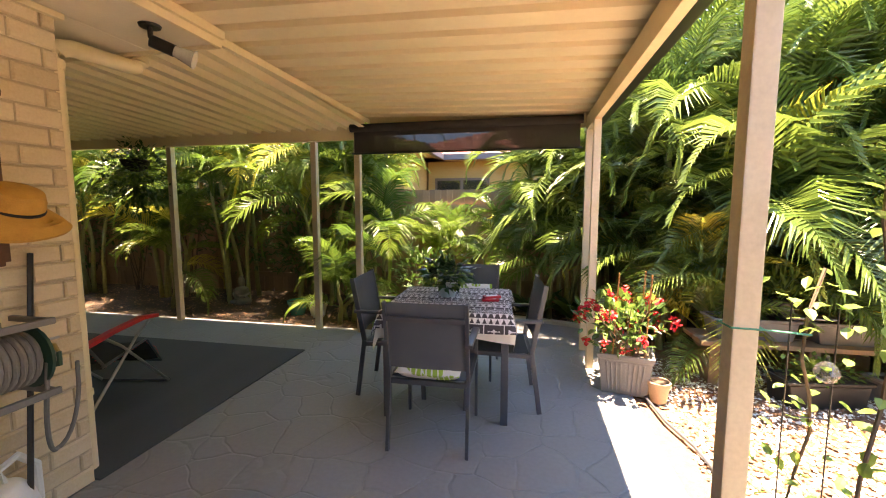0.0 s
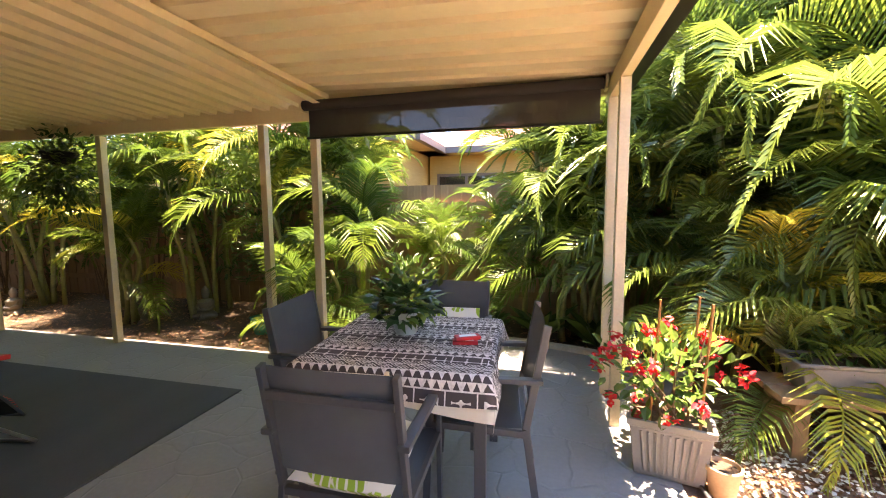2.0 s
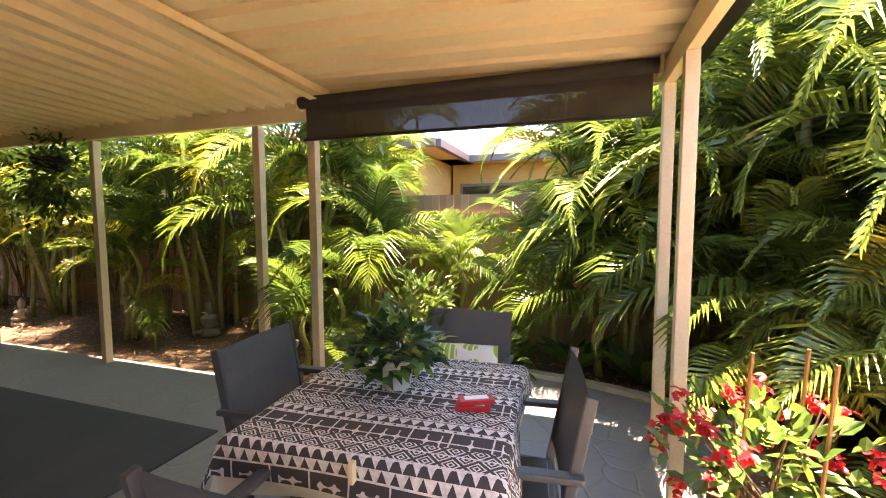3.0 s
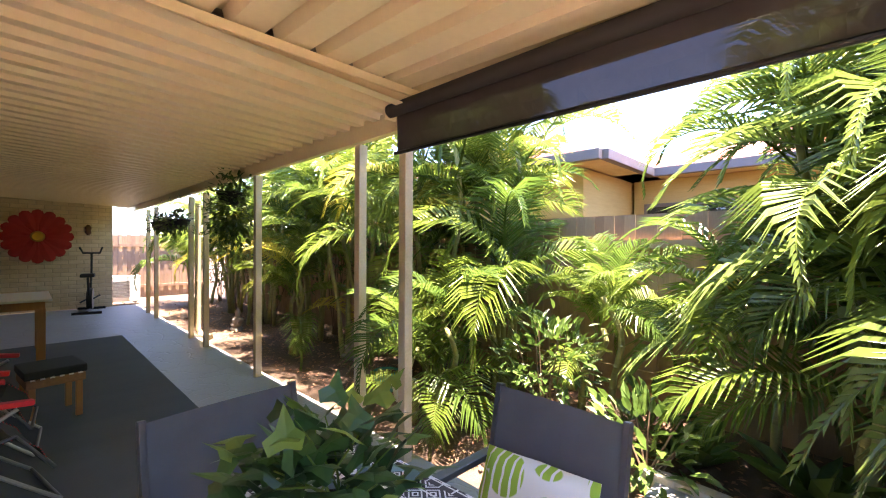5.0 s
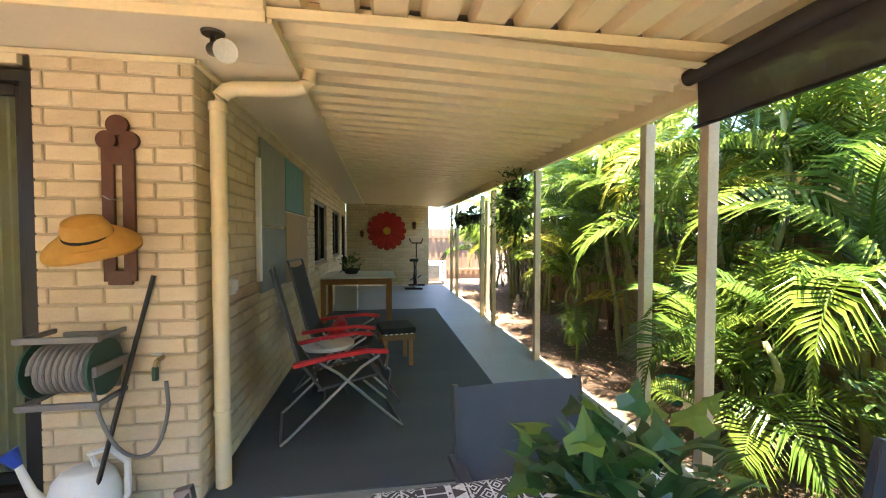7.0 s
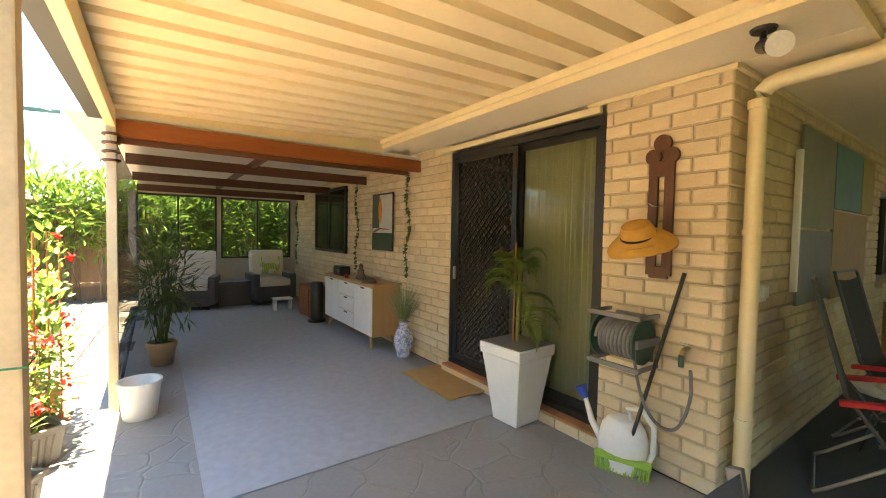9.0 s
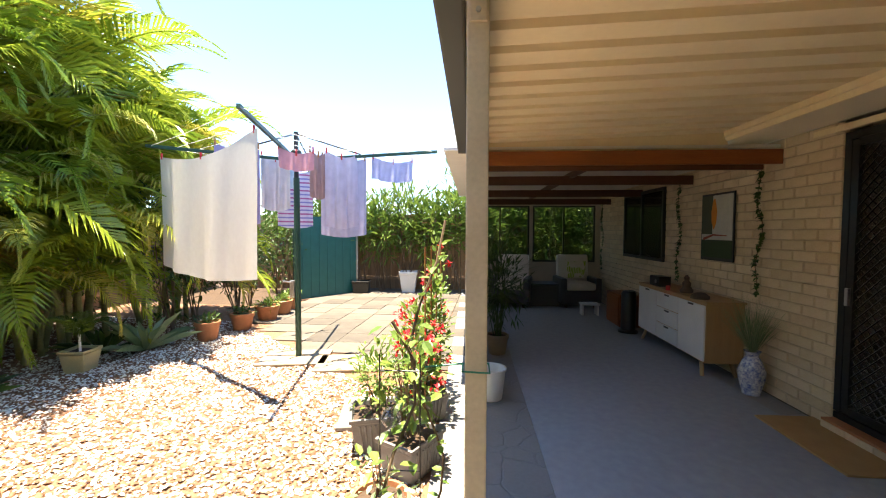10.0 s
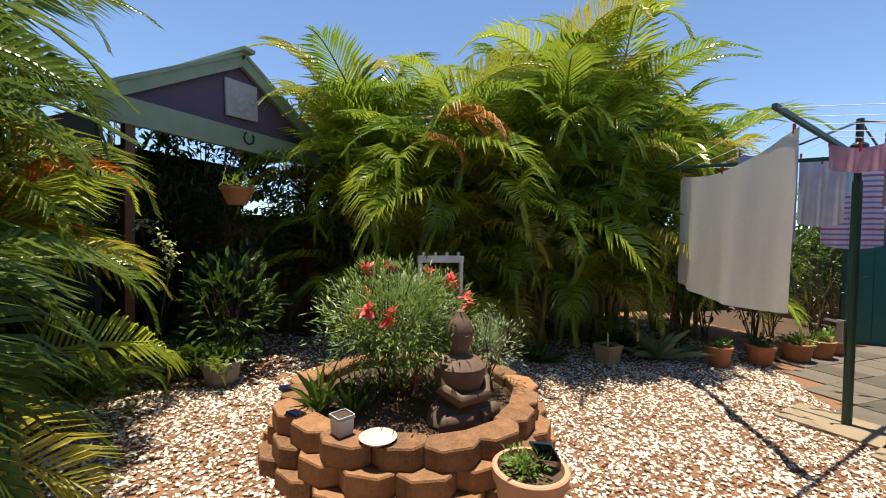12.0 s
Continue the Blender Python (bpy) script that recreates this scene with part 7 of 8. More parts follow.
def wash(name, p, q, drop, material, label, seed, sag=0.05, lean=0.0):
    """A cloth pegged along the line from p to q, hanging in soft folds."""
    p, q = Vector(p), Vector(q)
    d = q - p
    side = Vector((-d.y, d.x, 0)).normalized()
    vs, fs = [], []
    N, K = 28, 16
    for i in range(N + 1):
        f = i / N
        dr = drop if isinstance(drop, (int, float)) else drop[0] + (drop[1] - drop[0]) * f
        for j in range(K + 1):
            g = j / K
            fold = 0.020 * math.sin(f * 17 + seed) * (0.3 + g) + 0.014 * math.sin(f * 33 + 2 * seed + g * 2) * g
            z = -sag * math.sin(f * 3.1416) * (1 - g * 0.3) - dr * g
            vs.append(p + d * f + side * (fold + lean * g * g) + Vector((0, 0, z)))
    for i in range(N):
        for j in range(K):
            a = i * (K + 1) + j
            fs.append((a, a + K + 1, a + K + 2, a + 1))
    t = thing(name, Matrix.Identity(4), label, "laundry", "washing on the line")
    ob = raw("cloth", vs, fs, material, t)
    ob.data.shade_smooth()
    for f in (0.03, 0.5, 0.97):
        c = p + d * f + Vector((0, 0, -sag * math.sin(f * 3.1416)))
        part("peg", one(c + Vector((0, 0, 0.01)), (0.012, 0.02, 0.07), 0.003), REDPAD if seed % 2 else PINE, t)
    return t


def cloth(nm, c, c2=None):
    return mat(nm, c, c2, rough=0.95, scale=12, fine=250, bump=0.3, trans=0.35)


def striped(nm, cols):
    m = cloth(nm, cols[0])
    n, l = m.node_tree.nodes, m.node_tree.links
    tc, sep, mul, wr, cr = n.new("ShaderNodeTexCoord"), n.new("ShaderNodeSeparateXYZ"), n.new("ShaderNodeMath"), n.new("ShaderNodeMath"), n.new("ShaderNodeValToRGB")
    l.new(tc.outputs["Object"], sep.inputs[0])
    mul.operation, wr.operation = "MULTIPLY", "FRACT"
    mul.inputs[1].default_value = 9.0
    l.new(sep.outputs[2], mul.inputs[0])
    l.new(mul.outputs[0], wr.inputs[0])
    l.new(wr.outputs[0], cr.inputs[0])
    cr.color_ramp.interpolation = "CONSTANT"
    e = cr.color_ramp.elements
    e[0].position, e[0].color = 0.0, (*cols[0], 1)
    e[1].position, e[1].color = 0.3, (*cols[1], 1)
    x = e.new(0.5)
    x.color = (*cols[0], 1)
    x = e.new(0.8)
    x.color = (*cols[2], 1)
    l.new(cr.outputs[0], n["Principled BSDF"].inputs["Base Color"])
    l.new(cr.outputs[0], n["Translucent BSDF"].inputs["Color"])
    return m


HB = Vector((HX, HY, -0.02))
wash("bath_sheet", (4.60, -2.04, 2.325), (2.70, -0.88, 2.325), 1.26, TOWEL, "large cream cotton blanket pegged along the clothes line", 1, 0.12)
LILAC = cloth("lilac_cotton", (0.42, 0.36, 0.62))
wash("lilac_towel", (3.68, -1.70, 2.40), (3.30, -1.92, 2.40), 0.85, LILAC, "lilac towel hanging on the clothes line", 2)
wash("white_shirt", (3.45, -2.2, 2.36), (3.18, -2.38, 2.36), 0.62, cloth("white_cotton", (0.68, 0.66, 0.74)), "white shirt hanging on the clothes line", 3)
wash("striped_towel", (3.69, -3.0, 2.34), (3.33, -3.36, 2.34), 0.80, striped("striped_cotton", ((0.60, 0.56, 0.68), (0.42, 0.12, 0.30), (0.25, 0.22, 0.50))), "purple and white striped towel hanging on the line", 4)
wash("pink_towel", (2.90, -1.56, 2.32), (2.64, -1.84, 2.32), 0.20, cloth("pink_cotton", (0.72, 0.36, 0.42)), "short pink cloth hanging on the clothes line", 5)
wash("mauve_shirt", (2.72, -1.90, 2.35), (2.58, -2.04, 2.35), 0.50, cloth("mauve_cotton", (0.45, 0.30, 0.30)), "dusty mauve top hanging on the clothes line", 6)
wash("white_towel", (2.57, -1.97, 2.35), (2.32, -2.29, 2.35), 0.82, cloth("lavender_white", (0.66, 0.62, 0.78)), "white towel with orange stripe on the line", 7)
wash("pale_towel", (2.74, -2.25, 2.35), (2.28, -2.52, 2.35), 0.92, cloth("pale_lilac", (0.58, 0.56, 0.74)), "pale lilac towel hanging on the clothes line", 8)
wash("lilac_cloth", (2.18, -2.42, 2.36), (1.74, -2.74, 2.36), 0.26, cloth("blue_lilac", (0.50, 0.52, 0.80)), "short blue-lilac cloth hanging on the line", 9)
wash("blue_cloth", (3.52, -2.70, 2.34), (3.33, -2.86, 2.34), 0.28, cloth("pale_blue", (0.42, 0.58, 0.72)), "small pale blue cloth hanging on the line", 10)

# ---- paving round the hoist ----
pav = thing("paving", pose(0, 0, -0.02), "grey concrete pavers laid around the clothes hoist", "paving", "", "structure")
PM = {}
rng = random.Random(9)
for i in range(8):
    for j in range(13):
        x, y = 1.2 + 0.455 * i, -7.6 + 0.455 * j
        if y > -1.25 - 0.85 * (x - 1.5) or x > 4.7:
            continue
        o = new("paver", PM["m"]) if PM else part("paver", one((0, 0, 0), (0.445, 0.445, 0.04), 0.005), PATIO_PAVER)
        PM["m"] = o.data
        o.parent = pav
        o.matrix_basis = pose(x, y, rng.uniform(-0.004, 0.004), rng.uniform(-0.4, 0.4), rng.uniform(-0.4, 0.4), rng.uniform(-0.6, 0.6))
SANDPAVE = mat("sand_paver", (0.30, 0.235, 0.165), (0.22, 0.17, 0.115), rough=0.9, fine=80, bump=0.4)
for k, (x, y) in enumerate(((3.0, -2.1), (2.3, -2.0), (1.6, -0.85))):
    o = part("slab", one((x, y, 0.022), (0.75, 0.55, 0.03), 0.006, Euler((0, 0, 0.2)).to_matrix()), SANDPAVE if k < 2 else PAVER, pav)

# ---- far side of the garden ----
t = thing("teal_gate", pose(4.42, -6.55, -0.04, 0, 0, 52), "dark teal sheet metal gate, closed, beside the fence", "gate")
part("sheet", one((0, 0, 0.92), (1.55, 0.03, 1.80), 0.004), TEALDOOR, t)
for x in (-0.78, 0.78):
    part("post", one((x, 0, 0.95), (0.05, 0.05, 1.9), 0.004), GREENPOLE if x > 0 else STEEL, t)
for k in range(7):
    part("fold", one((-0.6 + 0.2 * k, 0.018, 0.92), (0.02, 0.01, 1.76), 0.003), TEALDOOR, t)
for i, (x, y, r) in enumerate(((4.58, -2.76, 0.16), (4.46, -3.36, 0.17), (4.42, -4.0, 0.19), (4.42, -4.5, 0.17), (4.5, -4.95, 0.16))):
    t = pot_round("terracotta_pot", x, y, -0.02, r, 0.26, TERRACOTTA, "terracotta pot of low green succulents on the gravel", category="plant")
    vs, fs = cloud(150, (r * 1.1, r * 1.1, 0.08), (0, 0, 0.29), 0.06, 0.035, "oval", 600 + i, 0.1)
    raw("foliage", vs, fs, LEAF_L if i > 1 else LEAF, t)
t = pot_square("yellow_pot", 5.08, -1.47, -0.02, 0.26, 0.26, 0.24, mat("yellow_plastic", (0.55, 0.45, 0.22), rough=0.6), "square pale yellow pot with a young palm", 10, False, 0.75, "plant")
part("stake", tubes([(0, 0, 0.2), (0.01, 0, 0.46)], r=0.012), WHITE, t)
for k in range(6):
    o = new("frond", FRONDS[k % 4])
    o.parent = t
    o.matrix_basis = Matrix.Translation((0, 0, 0.3)) @ Euler((0, -0.7, 1.05 * k)).to_matrix().to_4x4() @ Matrix.Diagonal((0.3, 0.3, 0.3, 1))
t = pot_square("white_pot", 2.70, -7.35, -0.02, 0.42, 0.42, 0.52, WHITE, "square white pot before the timber fence", 5, False, 0.7)
t = pot_square("black_pot", 3.8, -7.1, -0.02, 0.4, 0.35, 0.3, BLACKFRAME, "black plastic pot with a pale stake by the gate", 8, False, 0.85)
for x, y, s in ((5.0, -2.2, 1.0), (5.4, -2.0, 0.8), (5.3, -0.6, 0.7)):
    t = thing("agave_plant", pose(x, y, -0.05), "large blue-green agave rosette under the palms", "plant", "agaves")
    rng = random.Random(int(s * 70))
    vs, fs = [], []
    for k in range(22):
        a = 2.4 * k
        leaf(vs, fs, Vector((0, 0, 0.03)), Vector((math.cos(a), math.sin(a), rng.uniform(0.25, 1.5))), 0.62 * s * rng.uniform(0.7, 1.1), 0.11 * s, "oval", rng)
    raw("leaves", vs, fs, LEAF_S if s > 0.9 else LEAF, t)
# hedges along the fences
for k in range(9):
    shrub("bamboo_hedge", 1.0 + 0.6 * k, -7.55, -0.05, (0.62, 0.4, 0.9), 1.65 + 0.2 * (k % 2), 620, 0.26, 0.05, LEAF_L, 700 + k, "tall leafy ginger hedge in front of the fence", "hedge", "oval", None, "", 9, 0.2, 0.3)
for k in range(5):
    shrub("creeper_hedge", 5.3 + 0.2 * (k % 2), -6.0 + 0.75 * k, -0.05, (0.5, 0.6, 0.9), 1.3, 700, 0.11, 0.05, LEAF, 720 + k, "dense dark green creeper beside the gate", "hedge", twigs=7)
for k in range(9):
    shrub("dark_hedge", 7.45, -3.6 + 1.1 * k, -0.05, (0.6, 0.75, 1.3), 1.5, 1000, 0.15, 0.055, LEAF, 740 + k, "tall dark green hedge behind the palms", "hedge", twigs=7)
for k in range(5):
    shrub("dark_hedge", 5.0 + 0.7 * k, 6.2 - 0.35 * k, -0.05, (0.7, 0.6, 1.2), 1.3, 900, 0.14, 0.05, LEAF, 760 + k, "tall dark green hedge behind the palms", "hedge", twigs=7)
for k in range(4):
    shrub("dark_hedge", 2.2 + 0.9 * k, 6.5, -0.05, (0.7, 0.45, 1.5), 1.7, 900, 0.15, 0.055, LEAF, 780 + k, "tall dark green hedge behind the palms", "hedge", twigs=7)
for k in range(9):
    shrub("far_shrub", -3.4 + 0.62 * k, -9.3 - 0.5 * (k % 2), -0.1, (0.65, 0.5, 1.8), 1.7, 1700, 0.2, 0.06, LEAF_L, 800 + k, "sunny green shrub seen through the patio window", "shrub", twigs=7)
for k in range(5):
    shrub("dark_hedge", 7.95, 1.4 + 1.1 * k, -0.05, (0.6, 0.8, 1.1), 2.6, 900, 0.16, 0.06, LEAF, 860 + k, "tall dark green hedge behind the palms", "hedge", twigs=7)
shrub("ginger_shrub", 6.05, 3.0, -0.05, (0.55, 0.5, 0.7), 0.75, 500, 0.16, 0.05, LEAF, 820, "dark glossy shrub under the garden shelter")
for x, y, sd in ((5.7, 3.3, 1), (5.3, 4.3, 2), (4.9, 3.9, 3)):
    t = thing("garden_fern", pose(x, y, -0.05), "soft green fern clump at the edge of the gravel", "fern", "ferns")
    for k in range(11):
        o = new("frond", FRONDS[k % 4])
        o.parent = t
        f = 0.42 + 0.03 * (k % 4)
        o.matrix_basis = Matrix.Translation((0, 0, 0.12)) @ Euler((0, -0.6 + 0.05 * k, 2.4 * k + sd)).to_matrix().to_4x4() @ Matrix.Diagonal((f, f * 0.7, f, 1))
t = pot_round("grey_pot", 5.55, 3.0, -0.02, 0.2, 0.26, GREYPOT, "grey pot of leafy green plants on the gravel", category="plant")
vs, fs = cloud(160, (0.3, 0.3, 0.1), (0, 0, 0.3), 0.08, 0.045, "oval", 830, 0.2)
raw("foliage", vs, fs, LEAF_L, t)
t = thing("white_garden_chair", pose(5.3, 0.74, -0.13), "white plastic garden chair back showing above the shrubs", "chair")
for s in (-1, 1):
    part("leg", one((0, s * 0.25, 0.72), (0.04, 0.04, 1.44), 0.006), WHITE, t)
part("top_rail", one((0, 0, 1.42), (0.05, 0.55, 0.08), 0.015), WHITE, t)
part("seat", one((0.2, 0, 0.75), (0.42, 0.5, 0.04), 0.01), WHITE, t)
for k in range(4):
    part("finial", one((0, -0.21 + 0.14 * k, 1.475), (0.03, 0.03, 0.05), 0.006), WHITE, t)
t = thing("wire_star", pose(6.2, 1.48, 1.80), "small pinkish wire star hanging among the leaves", "ornament")
for k in range(5):
    a, b = 6.2832 * k / 5 + 1.57, 6.2832 * (k + 2) / 5 + 1.57
    part("wire", tubes([(0, 0.1 * math.cos(a), 0.1 * math.sin(a)), (0, 0.1 * math.cos(b), 0.1 * math.sin(b))], r=0.004, n=5), CORAL, t)
part("string", tubes([(0, 0, 0.1), (0.05, 0, 0.7)], r=0.002, n=4), TWIG, t)

# garden shelter with a purple gable
GREENTRIM = mat("sage_trim", (0.26, 0.33, 0.24), (0.2, 0.26, 0.19), rough=0.6)
t = thing("garden_shelter", pose(6.55, 3.0, -0.1, 0, 0, -46), "garden shelter with purple gable and sage green trim", "shelter")
bm = B()
g = [(-1.35, 2.9), (1.35, 2.9), (0.0, 3.68)]
va = [bm.verts.new((x, 0.0, z)) for x, z in g] + [bm.verts.new((x, 0.04, z)) for x, z in g]
for f in ((0, 1, 2), (5, 4, 3), (0, 3, 4, 1), (1, 4, 5, 2), (2, 5, 3, 0)):
    bm.faces.new([va[i] for i in f])
part("gable", bm, mat("purple_board", (0.11, 0.075, 0.13), (0.085, 0.055, 0.10), rough=0.7), t)
part("beam", one((0, -0.02, 2.80), (2.9, 0.07, 0.26), 0.006), GREENTRIM, t)
for s in (-1, 1):
    bm = B()
    bar(bm, (0, -0.05, 3.76), (s * 1.55, -0.05, 2.84), 0.06, 0.14, 0.005)
    part("barge_board", bm, GREENTRIM, t)
    bm = B()
    ra, rb = Vector((0, 0, 3.84)), Vector((s * 1.62, 0, 2.88))
    d = (rb - ra)
    box(bm, (ra + rb) / 2 + Vector((0, 0.9, 0)), (d.length, 2.0, 0.04), Euler((0, -math.atan2(d.z, d.x), 0)).to_matrix())
    part("roof", bm, GREENTRIM, t)
    for y in (0.0, 1.8):
        part("post", one((s * 1.2, y, 1.34), (0.09, 0.09, 2.68), 0.006), DARKWOOD, t)
# Near-black sheets added for the shade under the shelter roof.
part("back_wall", one((0, 1.88, 1.4), (2.9, 0.05, 2.8)), BLACKFAB, t, "near-black sheet standing for shade inside the shelter")
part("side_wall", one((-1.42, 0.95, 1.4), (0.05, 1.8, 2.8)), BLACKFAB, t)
part("ridge_cap", one((0, 0.85, 3.86), (0.16, 2.1, 0.05), 0.01), GREENTRIM, t)
sg = part("flower_tile", one((0.02, -0.03, 3.28), (0.44, 0.03, 0.44), 0.006, Euler((0, -0.05, 0)).to_matrix()), mat("pale_relief", (0.42, 0.42, 0.44), (0.3, 0.3, 0.32), scale=12, fine=40, bump=0.6), t, "pale grey square tile with a flower in relief")
for k in range(12):
    a, r = 2.4 * k, 0.035 + 0.011 * k
    bm = B()
    lathe(bm, [(0.005, 0), (0.05, 0.003), (0.03, 0.012)], 10)
    for v in bm.verts:
        v.co = Vector((0.04 + r * math.cos(a) + v.co.x, -0.05 - v.co.z * 0.8, 3.26 + r * math.sin(a) + v.co.y))
    part("petal", bm, bpy.data.materials["pale_relief"], sg)
bm = B()
tube(bm, [(0.10 + 0.07 * math.cos(a), -0.07, 2.83 + 0.075 * math.sin(a)) for a in (2.1, 2.6, 3.2, 3.9, 4.7, 5.5, 6.1, 6.6, 7.1)], 0.012, 6)
part("horseshoe", bm, BLACKFRAME, t, "dark iron horseshoe")
# One more near-black sheet, standing for the shade behind the shelter.
setting("wall_shelter_back", one((8.0, 4.9, 1.2), (2.6, 0.06, 2.4), 0.0, Euler((0, 0, -0.8)).to_matrix()), BLACKFAB, "near-black sheet standing for shade behind the garden shelter", "wall")
t = thing("hanging_pot", pose(6.10, 2.95, 1.86), "terracotta coloured hanging pot under the shelter beam", "plant")
bm = B()
lathe(bm, [(0.10, 0.0), (0.17, 0.16), (0.185, 0.17), (0.185, 0.20), (0.16, 0.20)], 22)
part("pot", bm, TERRACOTTA, t, "", True)
for k in range(3):
    part("wire", tubes([(0.17 * math.cos(2.1 * k), 0.17 * math.sin(2.1 * k), 0.19), (0.25, 0.1, 0.72)], r=0.003, n=4), CHARCOAL, t)
vs, fs = cloud(70, (0.2, 0.2, 0.1), (0, 0, 0.24), 0.08, 0.03, "oval", 840, 0.2)
raw("foliage", vs, fs, LEAF_L, t)
t = thing("variegated_vine", pose(5.9, 3.6, 0), "cream variegated creeper arching from the shelter", "plant")
pts = [(0.1, 0.9, 1.75), (0.0, 0.6, 1.72), (-0.1, 0.3, 1.68), (-0.2, 0.05, 1.55), (-0.25, -0.12, 1.35), (-0.22, -0.1, 1.15), (0.3, 0.2, 0.0)]
part("stem", tubes(pts, r=0.008, n=5), TWIG, t)
rng = random.Random(2)
vs, fs = [], []
for k in range(240):
    f = rng.random() * 4.99
    p = Vector(pts[int(f)]).lerp(Vector(pts[int(f) + 1]), f % 1) + Vector((rng.uniform(-0.06, 0.06), rng.uniform(-0.06, 0.06), rng.uniform(-0.06, 0.06)))
    leaf(vs, fs, p, Vector((rng.gauss(0, 1), rng.gauss(0, 1), rng.gauss(0, 1))), 0.055, 0.032, "oval", rng)
raw("foliage", vs, fs, mat("cream_leaf", (0.60, 0.60, 0.32), (0.3, 0.4, 0.14), island=0.5, trans=0.3, bump=0), t)

in_garden += [o for o in scene.objects if o not in house_side and o.parent is None]
# soft cloud low over the south, far beyond the gardens: a card glowing as if sunlit
CLOUD = bpy.data.materials.new("cloud_glow")
CLOUD.use_nodes = True
n, l = CLOUD.node_tree.nodes, CLOUD.node_tree.links
n.remove(n["Principled BSDF"])
co, gr, ns, mp = n.new("ShaderNodeTexCoord"), n.new("ShaderNodeTexGradient"), n.new("ShaderNodeTexNoise"), n.new("ShaderNodeMapping")
gr.gradient_type = "SPHERICAL"
mp.inputs["Location"].default_value = (-1, -1, 0)
mp.inputs["Scale"].default_value = (2, 2, 0)
ns.inputs["Scale"].default_value, ns.inputs["Detail"].default_value = 5.0, 8.0
mul, ramp = n.new("ShaderNodeMath"), n.new("ShaderNodeMapRange")
mul.operation = "MULTIPLY"
ramp.inputs["From Min"].default_value, ramp.inputs["From Max"].default_value = 0.14, 0.42
tr, em, mix = n.new("ShaderNodeBsdfTransparent"), n.new("ShaderNodeEmission"), n.new("ShaderNodeMixShader")
em.inputs["Color"].default_value, em.inputs["Strength"].default_value = (0.92, 0.95, 1.0, 1), 0.40
for x, y in ((co.outputs["Generated"], mp.inputs[0]), (mp.outputs[0], gr.inputs[0]), (co.outputs["Generated"], ns.inputs[0]), (gr.outputs[1], mul.inputs[0]), (ns.outputs[0], mul.inputs[1]), (mul.outputs[0], ramp.inputs[0]), (ramp.outputs[0], mix.inputs[0]), (tr.outputs[0], mix.inputs[1]), (em.outputs[0], mix.inputs[2]), (mix.outputs[0], n["Material Output"].inputs[0])):
    l.new(x, y)
bm = B()
bm.faces.new([bm.verts.new(p) for p in ((-30, -22, 0), (30, -22, 0), (30, 22, 0), (-30, 22, 0))])
cb = part("backdrop_cloud", bm, CLOUD, None)
cb.matrix_basis = pose(14, -300, 70, 90, 0, 0)
tagged(cb, "soft white cumulus cloud low on the southern sky", "cloud", "", "structure")

# ---- gravel chips ----
def gravel(name, n, ok, x0, x1, y0, y1, lo, hi, seed, label):
    rng = np.random.default_rng(seed)
    P = np.column_stack((rng.uniform(x0, x1, n), rng.uniform(y0, y1, n)))
    P = P[np.array([ok(x, y) for x, y in P])]
    n = len(P)
    base = np.array([(1, 0, 0), (0.4, 0.8, 0), (-0.7, 0.6, 0), (-0.9, -0.4, 0), (0.3, -0.9, 0), (0.1, 0.05, 0.55)])
    s = rng.uniform(lo, hi, n)[:, None, None]
    a = rng.uniform(0, 6.2832, n)
    V = np.repeat(base[None], n, 0) * rng.uniform(0.7, 1.2, (n, 6, 1)) * s
    c, sn = np.cos(a)[:, None], np.sin(a)[:, None]
    X, Y = V[:, :, 0] * c - V[:, :, 1] * sn, V[:, :, 0] * sn + V[:, :, 1] * c
    tx, ty = rng.uniform(-0.35, 0.35, n)[:, None], rng.uniform(-0.35, 0.35, n)[:, None]
    Z = V[:, :, 2] + X * tx + Y * ty + rng.uniform(-0.018, -0.004, n)[:, None]
    W = np.stack((X + P[:, 0, None], Y + P[:, 1, None], Z), 2).reshape(-1, 3)
    F = np.array([(0, 1, 5), (1, 2, 5), (2, 3, 5), (3, 4, 5), (4, 0, 5)])
    F = (F[None] + 6 * np.arange(n)[:, None, None]).reshape(-1, 3)
    me = bpy.data.meshes.new(name)
    me.from_pydata(W.tolist(), [], F.tolist())
    me.materials.append(CHIPS)
    return tagged(new(name, me), label, "gravel", "", "stuff")


UNGARDEN = GARDEN.inverted()


def on_gravel(px, py):
    x, y, _ = UNGARDEN @ Vector((px, py, 0))
    if (x - RC.x - RING_SHIFT.x) ** 2 + (y - RC.y - RING_SHIFT.y) ** 2 < 1.05:
        return False
    if y < -1.0 - 0.85 * (x - 1.5) and x < 4.9:
        return False
    return px > 0.95 + (0.12 if py > 2.2 else 0)


gravel("gravel_chips", 70000, on_gravel, 0.95, 5.8, -4.4, 4.4, 0.009, 0.022, 1, "white and rust pebble chips covering the garden path")
gravel("gravel_chips_far", 12000, on_gravel, 5.2, 8.2, -4.6, 4.4, 0.014, 0.03, 2, "white and rust pebble chips under the palms")

# ---- bricks ----
BRICK_M = {}


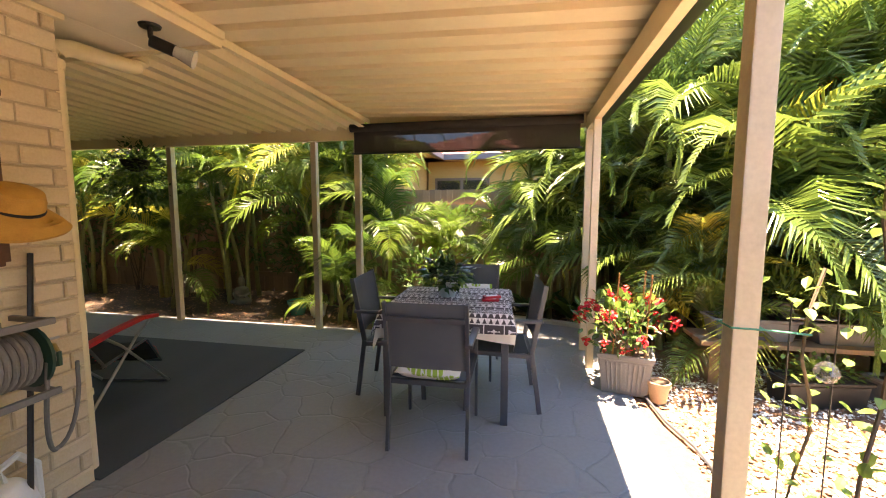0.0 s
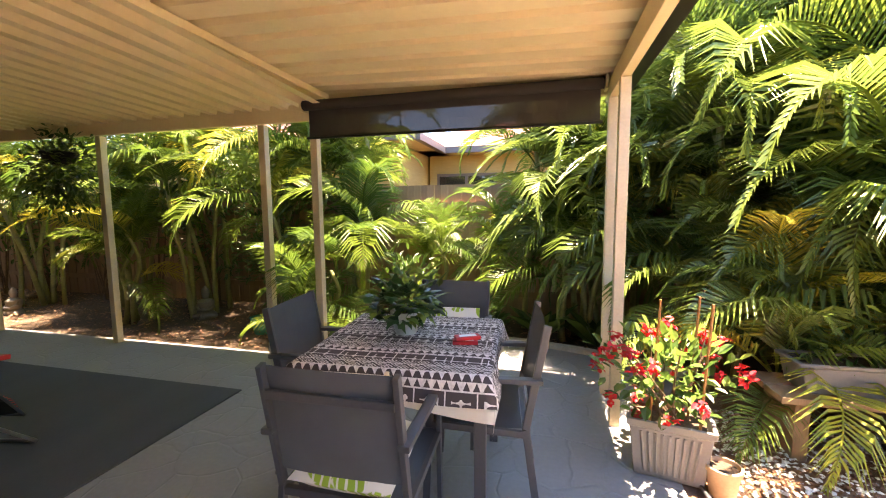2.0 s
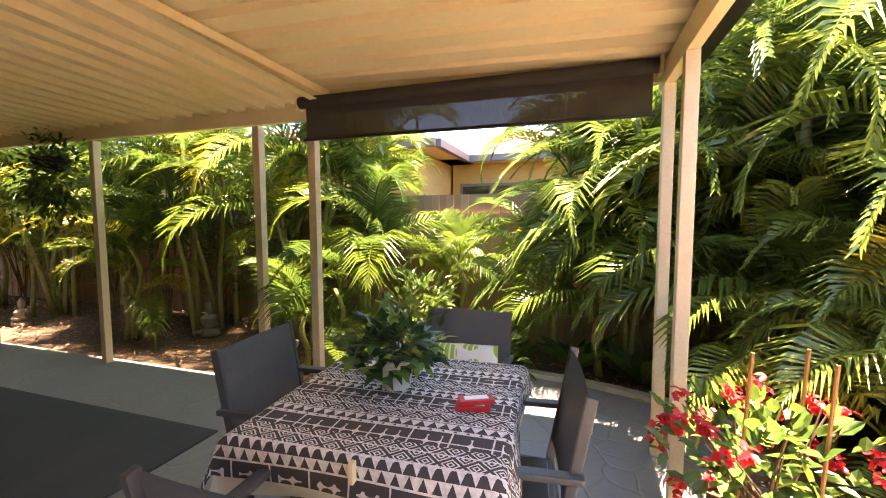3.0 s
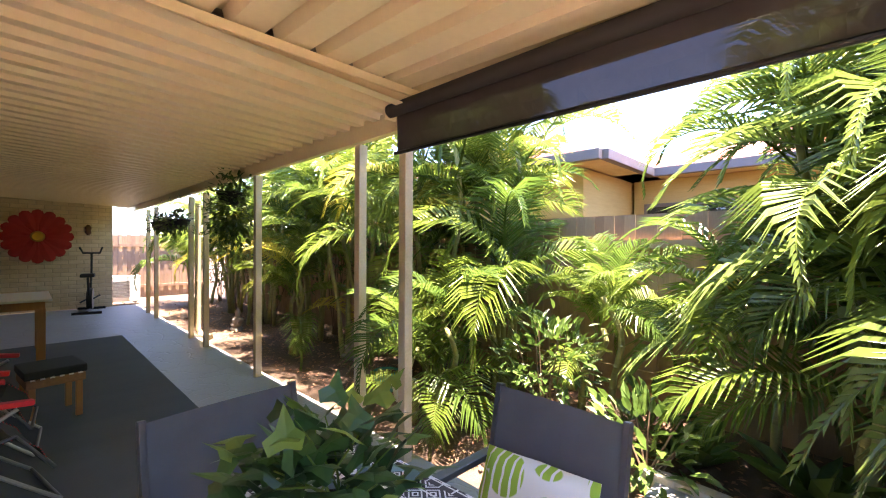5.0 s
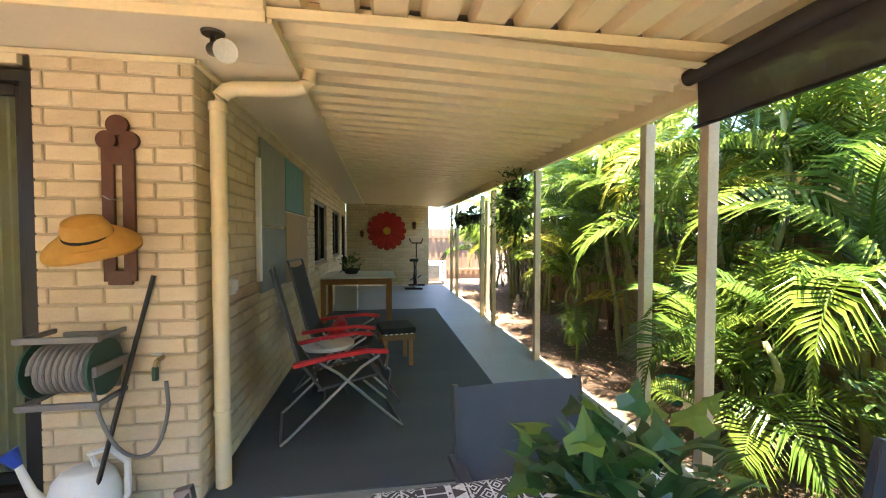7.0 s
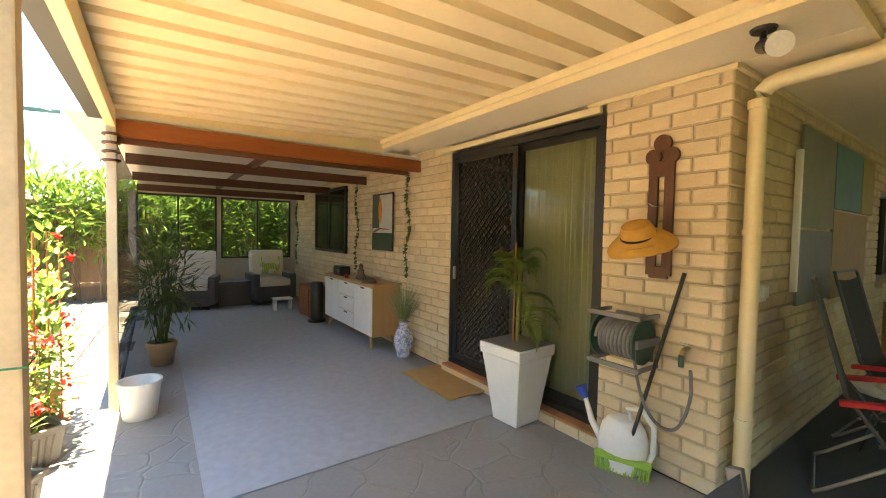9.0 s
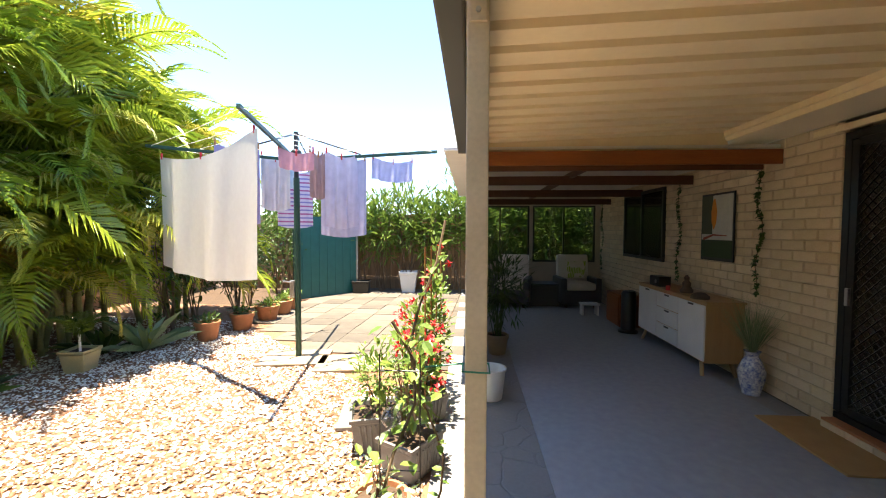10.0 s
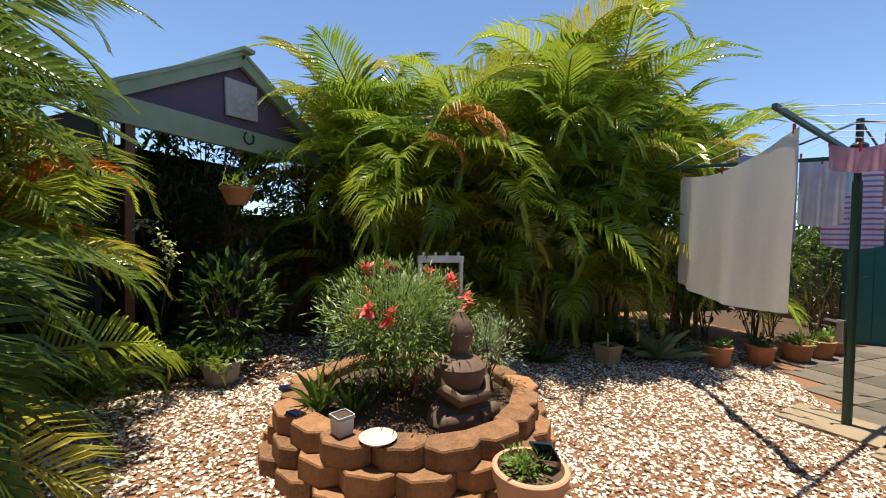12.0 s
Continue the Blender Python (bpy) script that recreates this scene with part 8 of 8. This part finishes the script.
def brick_mesh(w):
    """A brick face with rounded arrises, w wide, standing 14 mm proud; front along +y."""
    k = round(w, 3)
    if k not in BRICK_M:
        bm = B()
        c, h, e = w / 2, 0.0425, 0.007
        back = [bm.verts.new((x, -0.03, z)) for x, z in ((-c, -h), (c, -h), (c, h), (-c, h))]
        mid = [bm.verts.new((x, 0.006, z)) for x, z in ((-c, -h), (c, -h), (c, h), (-c, h))]
        fr = [bm.verts.new((x, 0.013, z)) for x, z in ((-c + e, -h + e), (c - e, -h + e), (c - e, h - e), (-c + e, h - e))]
        for a, b in ((back, mid), (mid, fr)):
            for i in range(4):
                bm.faces.new((a[i], a[(i + 1) % 4], b[(i + 1) % 4], b[i]))
        bm.faces.new(fr)
        bmesh.ops.recalc_face_normals(bm, faces=bm.faces)
        me = bpy.data.meshes.new("brick")
        bm.to_mesh(me)
        bm.free()
        me.materials.append(BRICK)
        BRICK_M[k] = me
    return BRICK_M[k]


def brick_wall(parent, face, u0, u1, z1, holes, near, seed, start=0.0):
    """Running bond over a wall; face(u, z) gives the pose; near(u) picks bricks that are parts of their own."""
    rng = random.Random(seed)
    rows = int(z1 / 0.0961)
    joined_v, joined_f, count = [], [], 0
    for r in range(rows):
        z = 0.0961 * r + 0.048
        u = u0 - (0.134 if r % 2 else 0.0)
        while u < u1:
            a, b = max(u, u0), min(u + 0.257, u1)
            spans = [(a, b)]
            for h0, h1, k0, k1 in holes:
                if k0 < z < k1:
                    spans = [s for q in spans for s in (((q[0], min(q[1], h0)), (max(q[0], h1), q[1])))if s[1] - s[0] > 0.03]
            for p, q in spans:
                if q - p < 0.04:
                    continue
                m = face((p + q) / 2, z) @ Matrix.Translation((0, rng.uniform(-0.003, 0.002), rng.uniform(-0.0015, 0.0015))) @ Euler((rng.uniform(-0.01, 0.01), 0, rng.uniform(-0.012, 0.012))).to_matrix().to_4x4()
                me = brick_mesh(q - p)
                if near((p + q) / 2) and count < 300:
                    o = new("brick", me)
                    o.parent = parent
                    o.matrix_basis = m
                    count += 1
                else:
                    n = len(joined_v)
                    joined_v += [m @ v.co for v in me.vertices]
                    joined_f += [tuple(n + i for i in f.vertices) for f in me.polygons]
            u += 0.268
    if joined_v:
        tagged(raw("bricks", joined_v, joined_f, BRICK_J, parent), "", "", "", "stuff")


brick_wall(wall_east, lambda u, z: pose(WX - 0.010, u, z, 0, 0, -90), FAR_Y, WY, 2.50, [(DOOR[0], DOOR[1], 0.0, 2.6)], lambda u: u > 0.6 or -1.9 < u < -1.0, 1)
brick_wall(wall_north, lambda u, z: pose(u, WY - 0.010, z), END_X, WX - 0.005, 2.50, [(a, b, c, d) for a, b, c, d in W2_OPEN], lambda u: u > -4.3, 2)
brick_wall(wall_end, lambda u, z: pose(END_X - 0.010, u, z, 0, 0, -90), WY, 4.21, 2.50, [], lambda u: False, 3)

# the garden's own frame, then the whole plan brought to true size
for o in in_garden:
    o.matrix_basis = GARDEN @ o.matrix_basis
for o in scene.objects:
    if o.parent is None and o.type in ("MESH", "EMPTY"):
        o.matrix_basis = Matrix.Scale(TRUE, 4) @ o.matrix_basis
